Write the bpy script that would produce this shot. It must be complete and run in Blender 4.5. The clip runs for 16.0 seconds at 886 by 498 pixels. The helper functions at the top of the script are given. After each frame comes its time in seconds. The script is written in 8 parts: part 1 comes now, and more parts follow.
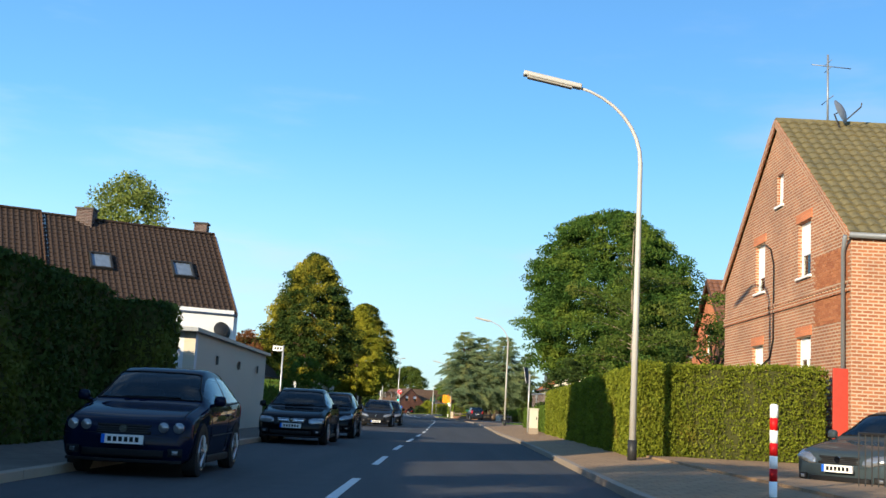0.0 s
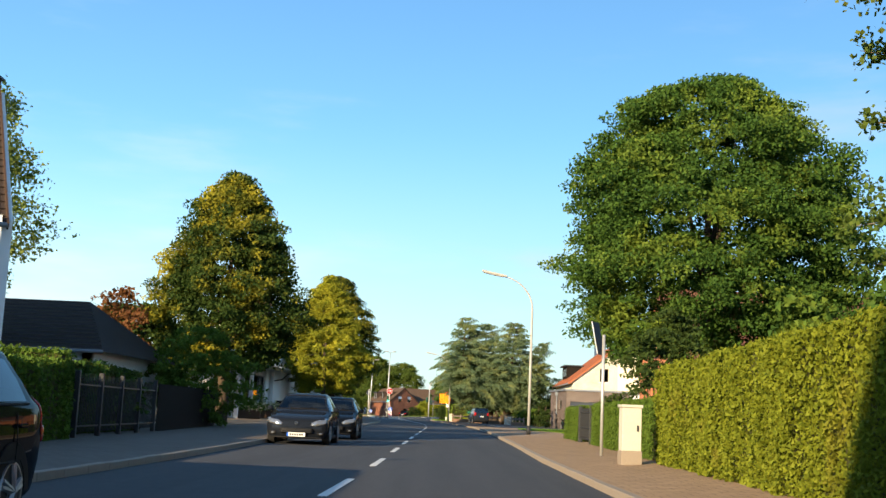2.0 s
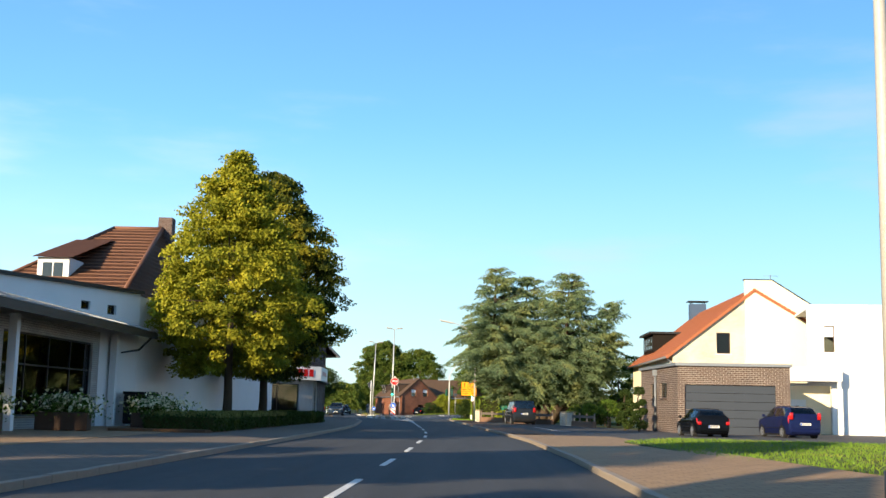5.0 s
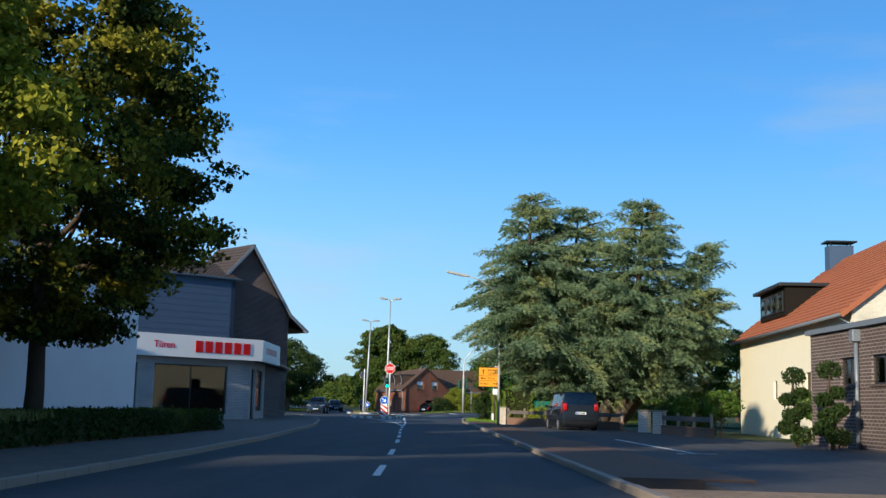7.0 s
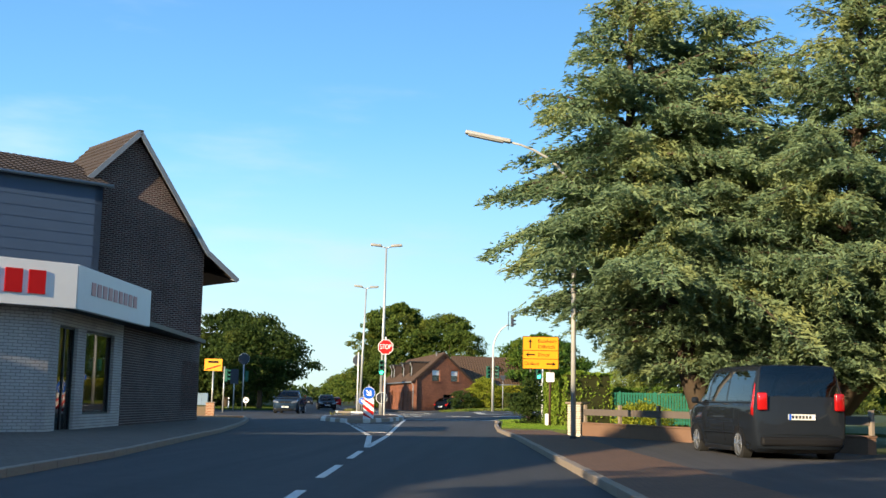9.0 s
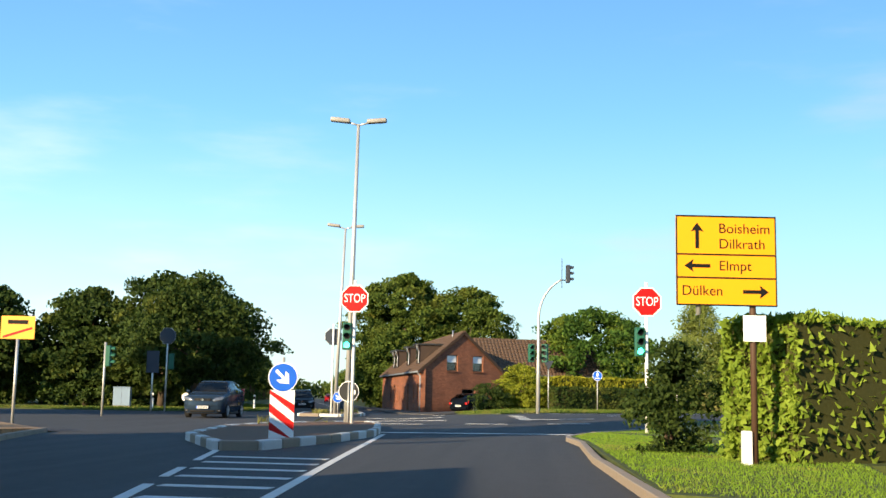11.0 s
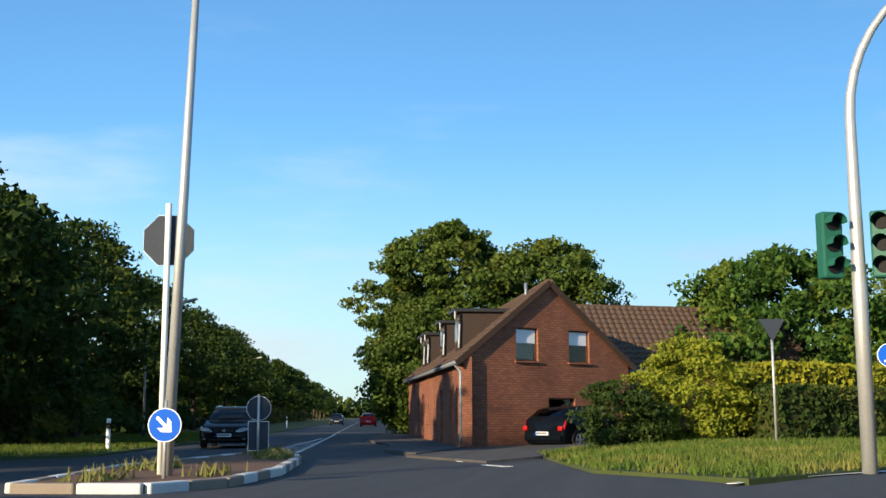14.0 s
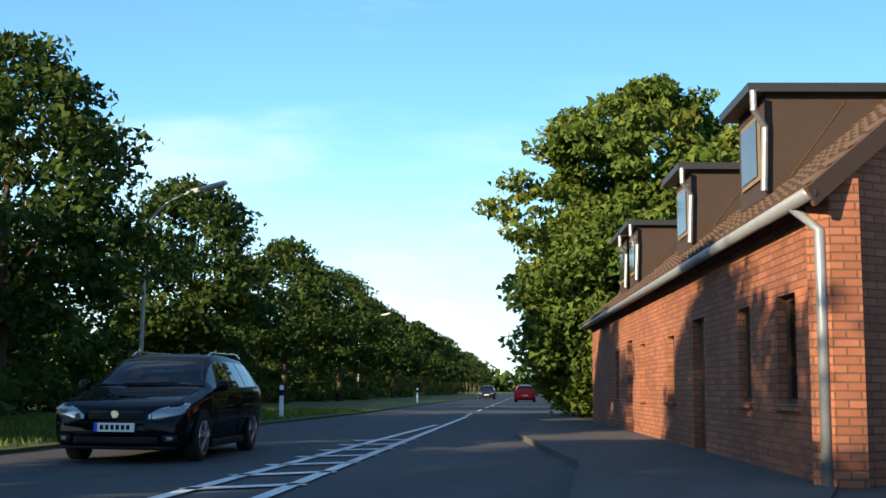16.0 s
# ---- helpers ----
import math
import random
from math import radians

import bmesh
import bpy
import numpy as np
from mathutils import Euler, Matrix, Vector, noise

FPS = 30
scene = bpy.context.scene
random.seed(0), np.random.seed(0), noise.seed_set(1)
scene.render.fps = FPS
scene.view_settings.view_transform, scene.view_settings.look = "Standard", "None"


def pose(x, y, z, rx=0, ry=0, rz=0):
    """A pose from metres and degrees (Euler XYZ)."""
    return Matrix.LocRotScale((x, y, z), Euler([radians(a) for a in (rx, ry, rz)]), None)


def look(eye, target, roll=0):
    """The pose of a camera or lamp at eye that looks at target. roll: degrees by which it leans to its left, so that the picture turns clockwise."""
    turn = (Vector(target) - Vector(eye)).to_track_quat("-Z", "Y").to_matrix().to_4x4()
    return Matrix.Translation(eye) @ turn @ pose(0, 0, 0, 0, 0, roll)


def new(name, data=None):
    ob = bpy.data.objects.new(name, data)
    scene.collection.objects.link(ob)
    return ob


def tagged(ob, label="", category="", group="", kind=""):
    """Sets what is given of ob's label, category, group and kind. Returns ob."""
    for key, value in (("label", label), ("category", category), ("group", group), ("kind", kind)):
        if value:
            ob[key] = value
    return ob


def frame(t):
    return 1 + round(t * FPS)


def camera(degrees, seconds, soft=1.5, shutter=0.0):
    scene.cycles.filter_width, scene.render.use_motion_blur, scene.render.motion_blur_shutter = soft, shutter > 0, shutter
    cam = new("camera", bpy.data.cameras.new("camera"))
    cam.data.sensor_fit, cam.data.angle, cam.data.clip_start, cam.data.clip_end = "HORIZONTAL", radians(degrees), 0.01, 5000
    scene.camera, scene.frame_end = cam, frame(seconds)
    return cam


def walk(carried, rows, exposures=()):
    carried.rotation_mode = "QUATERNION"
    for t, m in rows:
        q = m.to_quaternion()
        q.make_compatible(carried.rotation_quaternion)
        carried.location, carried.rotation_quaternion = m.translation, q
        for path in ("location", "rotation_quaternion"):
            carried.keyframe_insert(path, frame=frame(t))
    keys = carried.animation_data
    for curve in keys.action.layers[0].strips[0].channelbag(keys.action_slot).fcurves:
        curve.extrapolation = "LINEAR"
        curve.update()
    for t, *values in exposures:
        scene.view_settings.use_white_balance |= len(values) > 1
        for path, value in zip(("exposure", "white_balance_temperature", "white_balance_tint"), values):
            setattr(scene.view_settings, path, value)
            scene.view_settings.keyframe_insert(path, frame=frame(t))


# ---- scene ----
cam = camera(42.9, 16.0)
# seconds, eye x y z, yaw to the left, pitch up, lean to the left
PATH = [
    (0, 0.000, -0.000, 1.009, 0.03, 8.20, 3.06),
    (0.5, 0.127, 7.656, 1.025, -0.10, 8.21, 2.94),
    (1, 0.303, 15.162, 1.020, -0.20, 8.22, 2.81),
    (1.5, 0.494, 22.630, 1.040, -0.20, 8.31, 2.71),
    (2, 0.679, 30.802, 1.050, -0.02, 8.30, 2.52),
    (2.5, 0.996, 38.948, 1.087, 0.30, 8.18, 2.38),
    (3, 1.206, 46.706, 1.094, 0.59, 8.11, 2.30),
    (3.5, 1.291, 54.440, 1.094, 0.72, 8.08, 1.66),
    (4, 1.419, 62.348, 1.096, 0.84, 8.12, 1.21),
    (6.5, 1.517, 104.160, 1.088, 1.87, 7.96, 1.56),
    (7, 1.429, 112.570, 1.100, 2.13, 7.90, 1.37),
    (7.5, 1.317, 120.997, 1.107, 2.43, 7.79, 1.32),
    (8, 1.073, 129.352, 1.101, 2.66, 7.67, 1.07),
    (8.5, 0.820, 137.607, 1.077, 2.96, 7.67, 1.01),
    (9, 0.511, 145.694, 1.064, 3.33, 7.69, 1.07),
    (9.5, 0.269, 153.627, 1.034, 3.82, 7.70, 1.42),
    (10, -0.227, 161.675, 1.006, 4.08, 7.67, 1.44),
    (12.5, -2.131, 198.133, 1.038, 4.69, 7.49, -0.12),
    (13, -2.609, 205.039, 1.027, 4.81, 7.95, -0.66),
    (13.5, -3.234, 211.714, 1.061, 5.86, 8.13, -0.56),
    (14, -4.019, 218.226, 1.124, 7.78, 8.41, -0.14),
    (14.5, -5.056, 224.737, 1.127, 10.06, 8.54, 0.39),
    (15, -6.357, 231.447, 1.113, 12.49, 8.37, 0.77),
    (15.5, -7.720, 237.649, 1.040, 14.35, 7.42, 1.06),
    (16, -9.078, 243.933, 0.982, 15.85, 7.10, 0.51),
]


def heading(x, y, z, yaw, pitch, lean):
    a, b = radians(yaw), radians(pitch)
    way = Vector((-math.sin(a) * math.cos(b), math.cos(a) * math.cos(b), math.sin(b)))
    return look((x, y, z), Vector((x, y, z)) + 10 * way, lean)


# seconds, stops, kelvin, tint
EXPOSURES = [(0, 0.98, 6150, 10), (1.5, 1.03, 6250, 10), (2.2, 1.2, 7000, 10), (3.5, 1.3, 7100, 10), (4.2, 1.35, 7000, 10), (6.3, 0.57, 5600, 10), (7.0, 0.52, 5400, 10), (8.0, 0.99, 6600, 10), (8.5, 1.06, 6550, 10), (9.0, 1.02, 6450, 10), (9.5, 1.0, 6350, 10), (10.0, 1.3, 7000, 10), (12.3, 0.87, 6450, 10), (13.0, 0.82, 6350, 10), (14.5, 0.85, 6300, 10), (15.2, 0.98, 6500, 10), (16.0, 1.35, 6600, 10)]
walk(cam, [(row[0], heading(*row[1:])) for row in PATH], EXPOSURES)

# ---- sky and sun ----
SUN_WAY = Vector((0.57, 0.82, -0.28)).normalized()
world = bpy.data.worlds.new("sky")
scene.world = world
world.use_nodes = True
wn = world.node_tree.nodes
wl = world.node_tree.links
sky = wn.new("ShaderNodeTexSky")
sky.sky_type = "NISHITA"
sky.sun_disc = False
sky.sun_elevation = math.asin(-SUN_WAY.z)
sky.sun_rotation = math.atan2(-SUN_WAY.x, -SUN_WAY.y)
sky.air_density, sky.dust_density, sky.ozone_density = 1.0, 0.3, 3.5
tint = wn.new("ShaderNodeMix")
tint.data_type, tint.blend_type = "RGBA", "MULTIPLY"
tint.inputs[0].default_value = 1.0
tint.inputs[7].default_value = (0.8, 1.09, 1.18, 1)
wl.new(sky.outputs[0], tint.inputs[6])
# pale haze over the horizon and thin streaks of high cloud
way = wn.new("ShaderNodeTexCoord")
up = wn.new("ShaderNodeSeparateXYZ")
wl.new(way.outputs["Generated"], up.inputs[0])
haze = wn.new("ShaderNodeMapRange")
haze.interpolation_type = "SMOOTHSTEP"
for key, val in (("From Min", 0.0), ("From Max", 0.26), ("To Min", 0.62), ("To Max", 0.0)):
    haze.inputs[key].default_value = val
wl.new(up.outputs[2], haze.inputs[0])
stretch = wn.new("ShaderNodeMapping")
stretch.inputs["Scale"].default_value = (1.6, 1.6, 7.0)
wl.new(way.outputs["Generated"], stretch.inputs[0])
wisps = wn.new("ShaderNodeTexNoise")
wisps.inputs["Scale"].default_value, wisps.inputs["Detail"].default_value, wisps.inputs["Roughness"].default_value = 1.7, 6.0, 0.55
wl.new(stretch.outputs[0], wisps.inputs["Vector"])
thin = wn.new("ShaderNodeMapRange")
thin.interpolation_type = "SMOOTHSTEP"
for key, val in (("From Min", 0.48), ("From Max", 0.72), ("To Min", 0.0), ("To Max", 0.42)):
    thin.inputs[key].default_value = val
wl.new(wisps.outputs["Fac"], thin.inputs[0])
veil = wn.new("ShaderNodeMath")
veil.operation, veil.use_clamp = "ADD", True
wl.new(haze.outputs[0], veil.inputs[0])
wl.new(thin.outputs[0], veil.inputs[1])
air = wn.new("ShaderNodeMix")
air.data_type = "RGBA"
air.inputs[7].default_value = (3.85, 4.5, 4.7, 1)
wl.new(veil.outputs[0], air.inputs[0])
wl.new(tint.outputs[2], air.inputs[6])
# the sky pales towards the sun's side
aside = wn.new("ShaderNodeVectorMath")
aside.operation = "DOT_PRODUCT"
aside.inputs[1].default_value = Vector((-SUN_WAY.x, -SUN_WAY.y, 0)).normalized()
wl.new(way.outputs["Generated"], aside.inputs[0])
glow = wn.new("ShaderNodeMapRange")
glow.interpolation_type = "SMOOTHSTEP"
for key, val in (("From Min", -1.05), ("From Max", -0.4), ("To Min", 0.82), ("To Max", 1.24)):
    glow.inputs[key].default_value = val
wl.new(aside.outputs["Value"], glow.inputs[0])
lit = wn.new("ShaderNodeVectorMath")
lit.operation = "SCALE"
wl.new(air.outputs[2], lit.inputs[0])
wl.new(glow.outputs[0], lit.inputs["Scale"])
wl.new(lit.outputs[0], wn["Background"].inputs[0])
wn["Background"].inputs[1].default_value = 0.096
sun = bpy.data.lights.new("sun", "SUN")
sun.energy, sun.angle, sun.color = 5.0, radians(0.6), (1.0, 0.8, 0.52)
sun_ob = new("sun", sun)
sun_ob.matrix_world = look(-60 * SUN_WAY + Vector((0, 120, 0)), Vector((0, 120, 0)))


# ---- materials ----
def shader(name, rough=0.6, metal=0.0, spec=0.5):
    m = bpy.data.materials.new(name)
    m.use_nodes = True
    b = m.node_tree.nodes["Principled BSDF"]
    b.inputs["Roughness"].default_value = rough
    b.inputs["Metallic"].default_value = metal
    b.inputs["Specular IOR Level"].default_value = spec
    return m, m.node_tree.nodes, m.node_tree.links, b


def coords(n, l, scale=(1, 1, 1)):
    tc, mp = n.new("ShaderNodeTexCoord"), n.new("ShaderNodeMapping")
    mp.inputs["Scale"].default_value = scale
    l.new(tc.outputs["Object"], mp.inputs[0])
    return mp.outputs[0]


def noise_node(n, l, vec, scale, detail=4.0, rough=0.6):
    t = n.new("ShaderNodeTexNoise")
    t.inputs["Scale"].default_value = scale
    t.inputs["Detail"].default_value = detail
    t.inputs["Roughness"].default_value = rough
    l.new(vec, t.inputs["Vector"])
    return t.outputs["Fac"]


def ramp(n, l, fac, stops):
    r = n.new("ShaderNodeValToRGB")
    els = r.color_ramp.elements
    while len(els) < len(stops):
        els.new(0.5)
    for e, (p, c) in zip(els, stops):
        e.position, e.color = p, (*c, 1)
    l.new(fac, r.inputs[0])
    return r.outputs[0]


def mix(n, l, fac, a, b, mode="MIX"):
    m = n.new("ShaderNodeMix")
    m.data_type, m.blend_type = "RGBA", mode
    for sock, v in ((m.inputs[0], fac), (m.inputs[6], a), (m.inputs[7], b)):
        if isinstance(v, bpy.types.NodeSocket):
            l.new(v, sock)
        elif isinstance(v, tuple):
            sock.default_value = (*v, 1)
        else:
            sock.default_value = v
    return m.outputs[2]


def bump(n, l, b, height, strength=0.3, dist=0.02):
    k = n.new("ShaderNodeBump")
    k.inputs["Strength"].default_value, k.inputs["Distance"].default_value = strength, dist
    l.new(height, k.inputs["Height"])
    l.new(k.outputs[0], b.inputs["Normal"])


def surface(name, c1, c2, fine=40.0, coarse=1.5, rough=0.7, metal=0.0, bumpy=0.2, spec=0.22, worn=0.35):
    """Two-scale mottled surface between two colours."""
    m, n, l, b = shader(name, rough, metal, spec)
    v = coords(n, l)
    f, c = noise_node(n, l, v, fine), noise_node(n, l, v, coarse, 5)
    col = mix(n, l, c, c1, c2)
    dark = tuple(x * (1 - worn) for x in c1)
    k = ramp(n, l, f, [(0.35, (0, 0, 0)), (0.7, (1, 1, 1))])
    col = mix(n, l, k, mix(n, l, 0.5, col, dark), col)
    l.new(col, b.inputs["Base Color"])
    if bumpy:
        bump(n, l, b, f, bumpy, 0.01)
    return m


def brick_mat(name, c1, c2, mortar, w=0.25, h=0.083, joint=0.012, stain=0.3):
    m, n, l, b = shader(name, 0.85, 0, 0.25)
    tc = n.new("ShaderNodeTexCoord")
    sep, com = n.new("ShaderNodeSeparateXYZ"), n.new("ShaderNodeCombineXYZ")
    add = n.new("ShaderNodeMath")
    l.new(tc.outputs["Object"], sep.inputs[0])
    l.new(sep.outputs[0], add.inputs[0])
    l.new(sep.outputs[1], add.inputs[1])
    l.new(add.outputs[0], com.inputs[0])
    l.new(sep.outputs[2], com.inputs[1])
    t = n.new("ShaderNodeTexBrick")
    l.new(com.outputs[0], t.inputs["Vector"])
    for key, val in (("Scale", 1.0), ("Brick Width", w), ("Row Height", h), ("Mortar Size", joint), ("Mortar Smooth", 0.3), ("Bias", 0.0)):
        t.inputs[key].default_value = val
    t.inputs["Color1"].default_value, t.inputs["Color2"].default_value = (*c1, 1), (*c2, 1)
    t.inputs["Mortar"].default_value = (*mortar, 1)
    s = noise_node(n, l, com.outputs[0], 0.6, 6)
    f = noise_node(n, l, com.outputs[0], 30, 3)
    dark = mix(n, l, 1.0, t.outputs[0], (1 - stain, 1 - stain, 1 - stain * 0.9), "MULTIPLY")
    col = mix(n, l, ramp(n, l, s, [(0.4, (0, 0, 0)), (0.68, (1, 1, 1))]), t.outputs[0], dark)
    col = mix(n, l, f, col, mix(n, l, 0.35, col, (0.05, 0.03, 0.02)))
    l.new(col, b.inputs["Base Color"])
    inv = n.new("ShaderNodeMath")
    inv.operation, inv.inputs[0].default_value = "SUBTRACT", 1.0
    l.new(t.outputs["Fac"], inv.inputs[1])
    bump(n, l, b, inv.outputs[0], 0.6, 0.012)
    return m


def leaf_mat(name, dark, light, tint=None, tint_scale=0.35, tint_from=0.55):
    """Leaves: colour varies leaf by leaf and clump by clump; light passes through."""
    m, n, l, b = shader(name, 0.65, 0, 0.07)
    dark, light, tint = ((c[0] * 0.89, c[1], c[2]) if c else c for c in (dark, light, tint))
    geo = n.new("ShaderNodeNewGeometry")
    col = mix(n, l, geo.outputs["Random Per Island"], dark, light)
    if tint:
        s = noise_node(n, l, coords(n, l), tint_scale, 3)
        col = mix(n, l, ramp(n, l, s, [(tint_from - 0.05, (0, 0, 0)), (tint_from + 0.08, (1, 1, 1))]), col, tint)
    l.new(col, b.inputs["Base Color"])
    tr, mx = n.new("ShaderNodeBsdfTranslucent"), n.new("ShaderNodeMixShader")
    l.new(mix(n, l, 1.0, col, (1.0, 1.15, 0.5), "MULTIPLY"), tr.inputs[0])
    mx.inputs[0].default_value = 0.22
    l.new(b.outputs[0], mx.inputs[1])
    l.new(tr.outputs[0], mx.inputs[2])
    l.new(mx.outputs[0], n["Material Output"].inputs[0])
    return m


def glass_mat(name, tint, ior=1.5):
    m, n, l, b = shader(name)
    n.remove(b)
    fr, tr, gl, mx = (n.new(k) for k in ("ShaderNodeFresnel", "ShaderNodeBsdfTransparent", "ShaderNodeBsdfGlossy", "ShaderNodeMixShader"))
    fr.inputs[0].default_value = ior
    tr.inputs[0].default_value = (*tint, 1)
    gl.inputs["Roughness"].default_value = 0.02
    l.new(fr.outputs[0], mx.inputs[0])
    l.new(tr.outputs[0], mx.inputs[1])
    l.new(gl.outputs[0], mx.inputs[2])
    l.new(mx.outputs[0], n["Material Output"].inputs[0])
    return m


def paint_mat(name, col, flake=0.3):
    m, n, l, b = shader(name, 0.45, flake * 0.15, 0.0)
    v = coords(n, l)
    d = noise_node(n, l, v, 3.0, 5)
    l.new(mix(n, l, d, col, tuple(min(1, c * 1.2 + 0.001) for c in col)), b.inputs["Base Color"])
    b.inputs["Coat Weight"].default_value, b.inputs["Coat Roughness"].default_value = 0.38, 0.015
    b.inputs["Coat IOR"].default_value = 1.38
    return m


def glow_mat(name, col, power):
    m, n, l, b = shader(name, 0.4)
    b.inputs["Base Color"].default_value = (*col, 1)
    b.inputs["Emission Color"].default_value = (*col, 1)
    b.inputs["Emission Strength"].default_value = power
    return m


def asphalt_mat(name, base, patch):
    m, n, l, b = shader(name, 0.85, 0, 0.2)
    v = coords(n, l)
    fine, mid, long = noise_node(n, l, v, 90, 2), noise_node(n, l, v, 3, 5), noise_node(n, l, coords(n, l, (1.6, 0.06, 1)), 1.0, 4)
    col = mix(n, l, ramp(n, l, mid, [(0.35, (0, 0, 0)), (0.7, (1, 1, 1))]), base, patch)
    col = mix(n, l, ramp(n, l, long, [(0.42, (0, 0, 0)), (0.62, (1, 1, 1))]), col, mix(n, l, 0.4, col, tuple(x * 0.45 for x in base)))
    col = mix(n, l, fine, mix(n, l, 0.5, col, (0.015, 0.015, 0.016)), mix(n, l, 0.2, col, (0.15, 0.155, 0.16)))
    l.new(col, b.inputs["Base Color"])
    bump(n, l, b, fine, 0.5, 0.006)
    return m


def paving_mat(name, c1, c2, joint, w, h):
    m, n, l, b = shader(name, 0.9, 0, 0.15)
    v = coords(n, l)
    t = n.new("ShaderNodeTexBrick")
    l.new(v, t.inputs["Vector"])
    for key, val in (("Scale", 1.0), ("Brick Width", w), ("Row Height", h), ("Mortar Size", 0.008), ("Mortar Smooth", 0.4)):
        t.inputs[key].default_value = val
    t.inputs["Color1"].default_value, t.inputs["Color2"].default_value, t.inputs["Mortar"].default_value = (*c1, 1), (*c2, 1), (*joint, 1)
    s, f = noise_node(n, l, v, 0.8, 5), noise_node(n, l, v, 60, 2)
    col = mix(n, l, s, t.outputs[0], mix(n, l, 0.5, t.outputs[0], tuple(x * 0.5 for x in c1)))
    col = mix(n, l, f, col, mix(n, l, 0.3, col, (0.03, 0.03, 0.03)))
    l.new(col, b.inputs["Base Color"])
    bump(n, l, b, f, 0.3, 0.005)
    return m


ASPHALT = asphalt_mat("asphalt", (0.05, 0.052, 0.058), (0.066, 0.068, 0.074))
ASPHALT_OLD = asphalt_mat("old asphalt", (0.08, 0.073, 0.07), (0.105, 0.096, 0.09))
PAVING = paving_mat("concrete pavers", (0.42, 0.28, 0.165), (0.34, 0.225, 0.13), (0.12, 0.085, 0.06), 0.3, 0.3)
# greyer pavers, also darkened to hold the shade on the left pavement
PAVING_GREY = paving_mat("grey pavers darkened for shade", (0.2, 0.165, 0.135), (0.165, 0.135, 0.11), (0.07, 0.06, 0.05), 0.3, 0.3)
BRICKPAVE = paving_mat("red brick pavers", (0.23, 0.13, 0.085), (0.18, 0.105, 0.07), (0.08, 0.06, 0.05), 0.2, 0.1)
KERB = surface("kerb concrete", (0.31, 0.25, 0.19), (0.23, 0.19, 0.15), 50, 2)
KERB_WHITE = surface("white painted kerb", (0.7, 0.7, 0.68), (0.5, 0.5, 0.48), 30, 3)
LINE = surface("worn road paint", (0.72, 0.72, 0.7), (0.5, 0.5, 0.49), 60, 4, 0.7)
GRASS_SOIL = surface("grass ground", (0.05, 0.075, 0.02), (0.09, 0.1, 0.03), 25, 0.6, 0.9, 0, 0.4, 0.2)
SOIL = surface("garden soil", (0.1, 0.06, 0.035), (0.16, 0.09, 0.05), 25, 2, 0.95, 0, 0.5, 0.1)
RED_BRICK = brick_mat("red brick", (0.45, 0.17, 0.075), (0.31, 0.105, 0.048), (0.52, 0.4, 0.28), joint=0.018)
ORANGE_BRICK = brick_mat("orange brick", (0.64, 0.23, 0.1), (0.55, 0.18, 0.08), (0.48, 0.25, 0.15), joint=0.006)
FARM_BRICK = brick_mat("painted brick", (0.37, 0.14, 0.075), (0.25, 0.09, 0.048), (0.15, 0.07, 0.048), 0.25, 0.083, joint=0.011)
DARK_BRICK = brick_mat("dark brick", (0.085, 0.036, 0.03), (0.036, 0.02, 0.019), (0.26, 0.22, 0.2), joint=0.014)
GREY_BRICK = brick_mat("grey brown brick", (0.12, 0.08, 0.065), (0.085, 0.06, 0.05), (0.34, 0.3, 0.27), 0.3, 0.11, 0.014)
CREAM_BRICK = brick_mat("pale cream brick", (0.72, 0.66, 0.5), (0.65, 0.58, 0.43), (0.74, 0.7, 0.58), joint=0.012)
WHITE_BRICK = brick_mat("white brick", (0.62, 0.6, 0.56), (0.55, 0.53, 0.5), (0.3, 0.29, 0.28), joint=0.012)
CREAM = surface("cream render", (0.82, 0.74, 0.54), (0.74, 0.66, 0.48), 90, 0.8, 0.85, 0, 0.25, 0.2, 0.1)
WHITE = surface("white render", (0.78, 0.78, 0.77), (0.66, 0.66, 0.66), 90, 0.7, 0.85, 0, 0.25, 0.2, 0.1)
BEIGE = surface("beige render", (0.5, 0.45, 0.37), (0.42, 0.38, 0.31), 80, 0.6, 0.85, 0, 0.25, 0.2, 0.12)
SHED_WHITE = surface("peeling whitewash", (0.68, 0.72, 0.78), (0.36, 0.35, 0.36), 3.5, 1.2, 0.9, 0, 0.4, 0.2)
SLATE = surface("blue grey cladding", (0.065, 0.1, 0.165), (0.048, 0.078, 0.135), 30, 1.2, 0.6)
TILE_BROWN = surface("brown roof tile", (0.19, 0.085, 0.05), (0.12, 0.06, 0.04), 9, 1.0, 0.7)
TILE_OLD = surface("weathered brown roof tile", (0.046, 0.03, 0.024), (0.028, 0.021, 0.018), 9, 1.0, 0.8)
TILE_FARM = surface("dull brown roof tile", (0.13, 0.08, 0.052), (0.08, 0.055, 0.04), 9, 1.0, 0.75)
TILE_DARK = surface("dark roof tile", (0.055, 0.045, 0.042), (0.085, 0.065, 0.055), 9, 1.0, 0.65)
TILE_MOSS = surface("mossy roof tile", (0.1, 0.095, 0.06), (0.2, 0.16, 0.07), 6, 1.3, 0.9)
TILE_RED = surface("red roof tile", (0.36, 0.12, 0.05), (0.26, 0.09, 0.045), 9, 1.0, 0.7)
WHITE_PAINT = surface("white paint", (0.78, 0.78, 0.76), (0.7, 0.7, 0.68), 40, 3, 0.45, 0, 0.05, 0.5, 0.06)
BROWN_WOOD = surface("dark brown wood", (0.09, 0.05, 0.03), (0.06, 0.035, 0.022), 30, 3, 0.6)
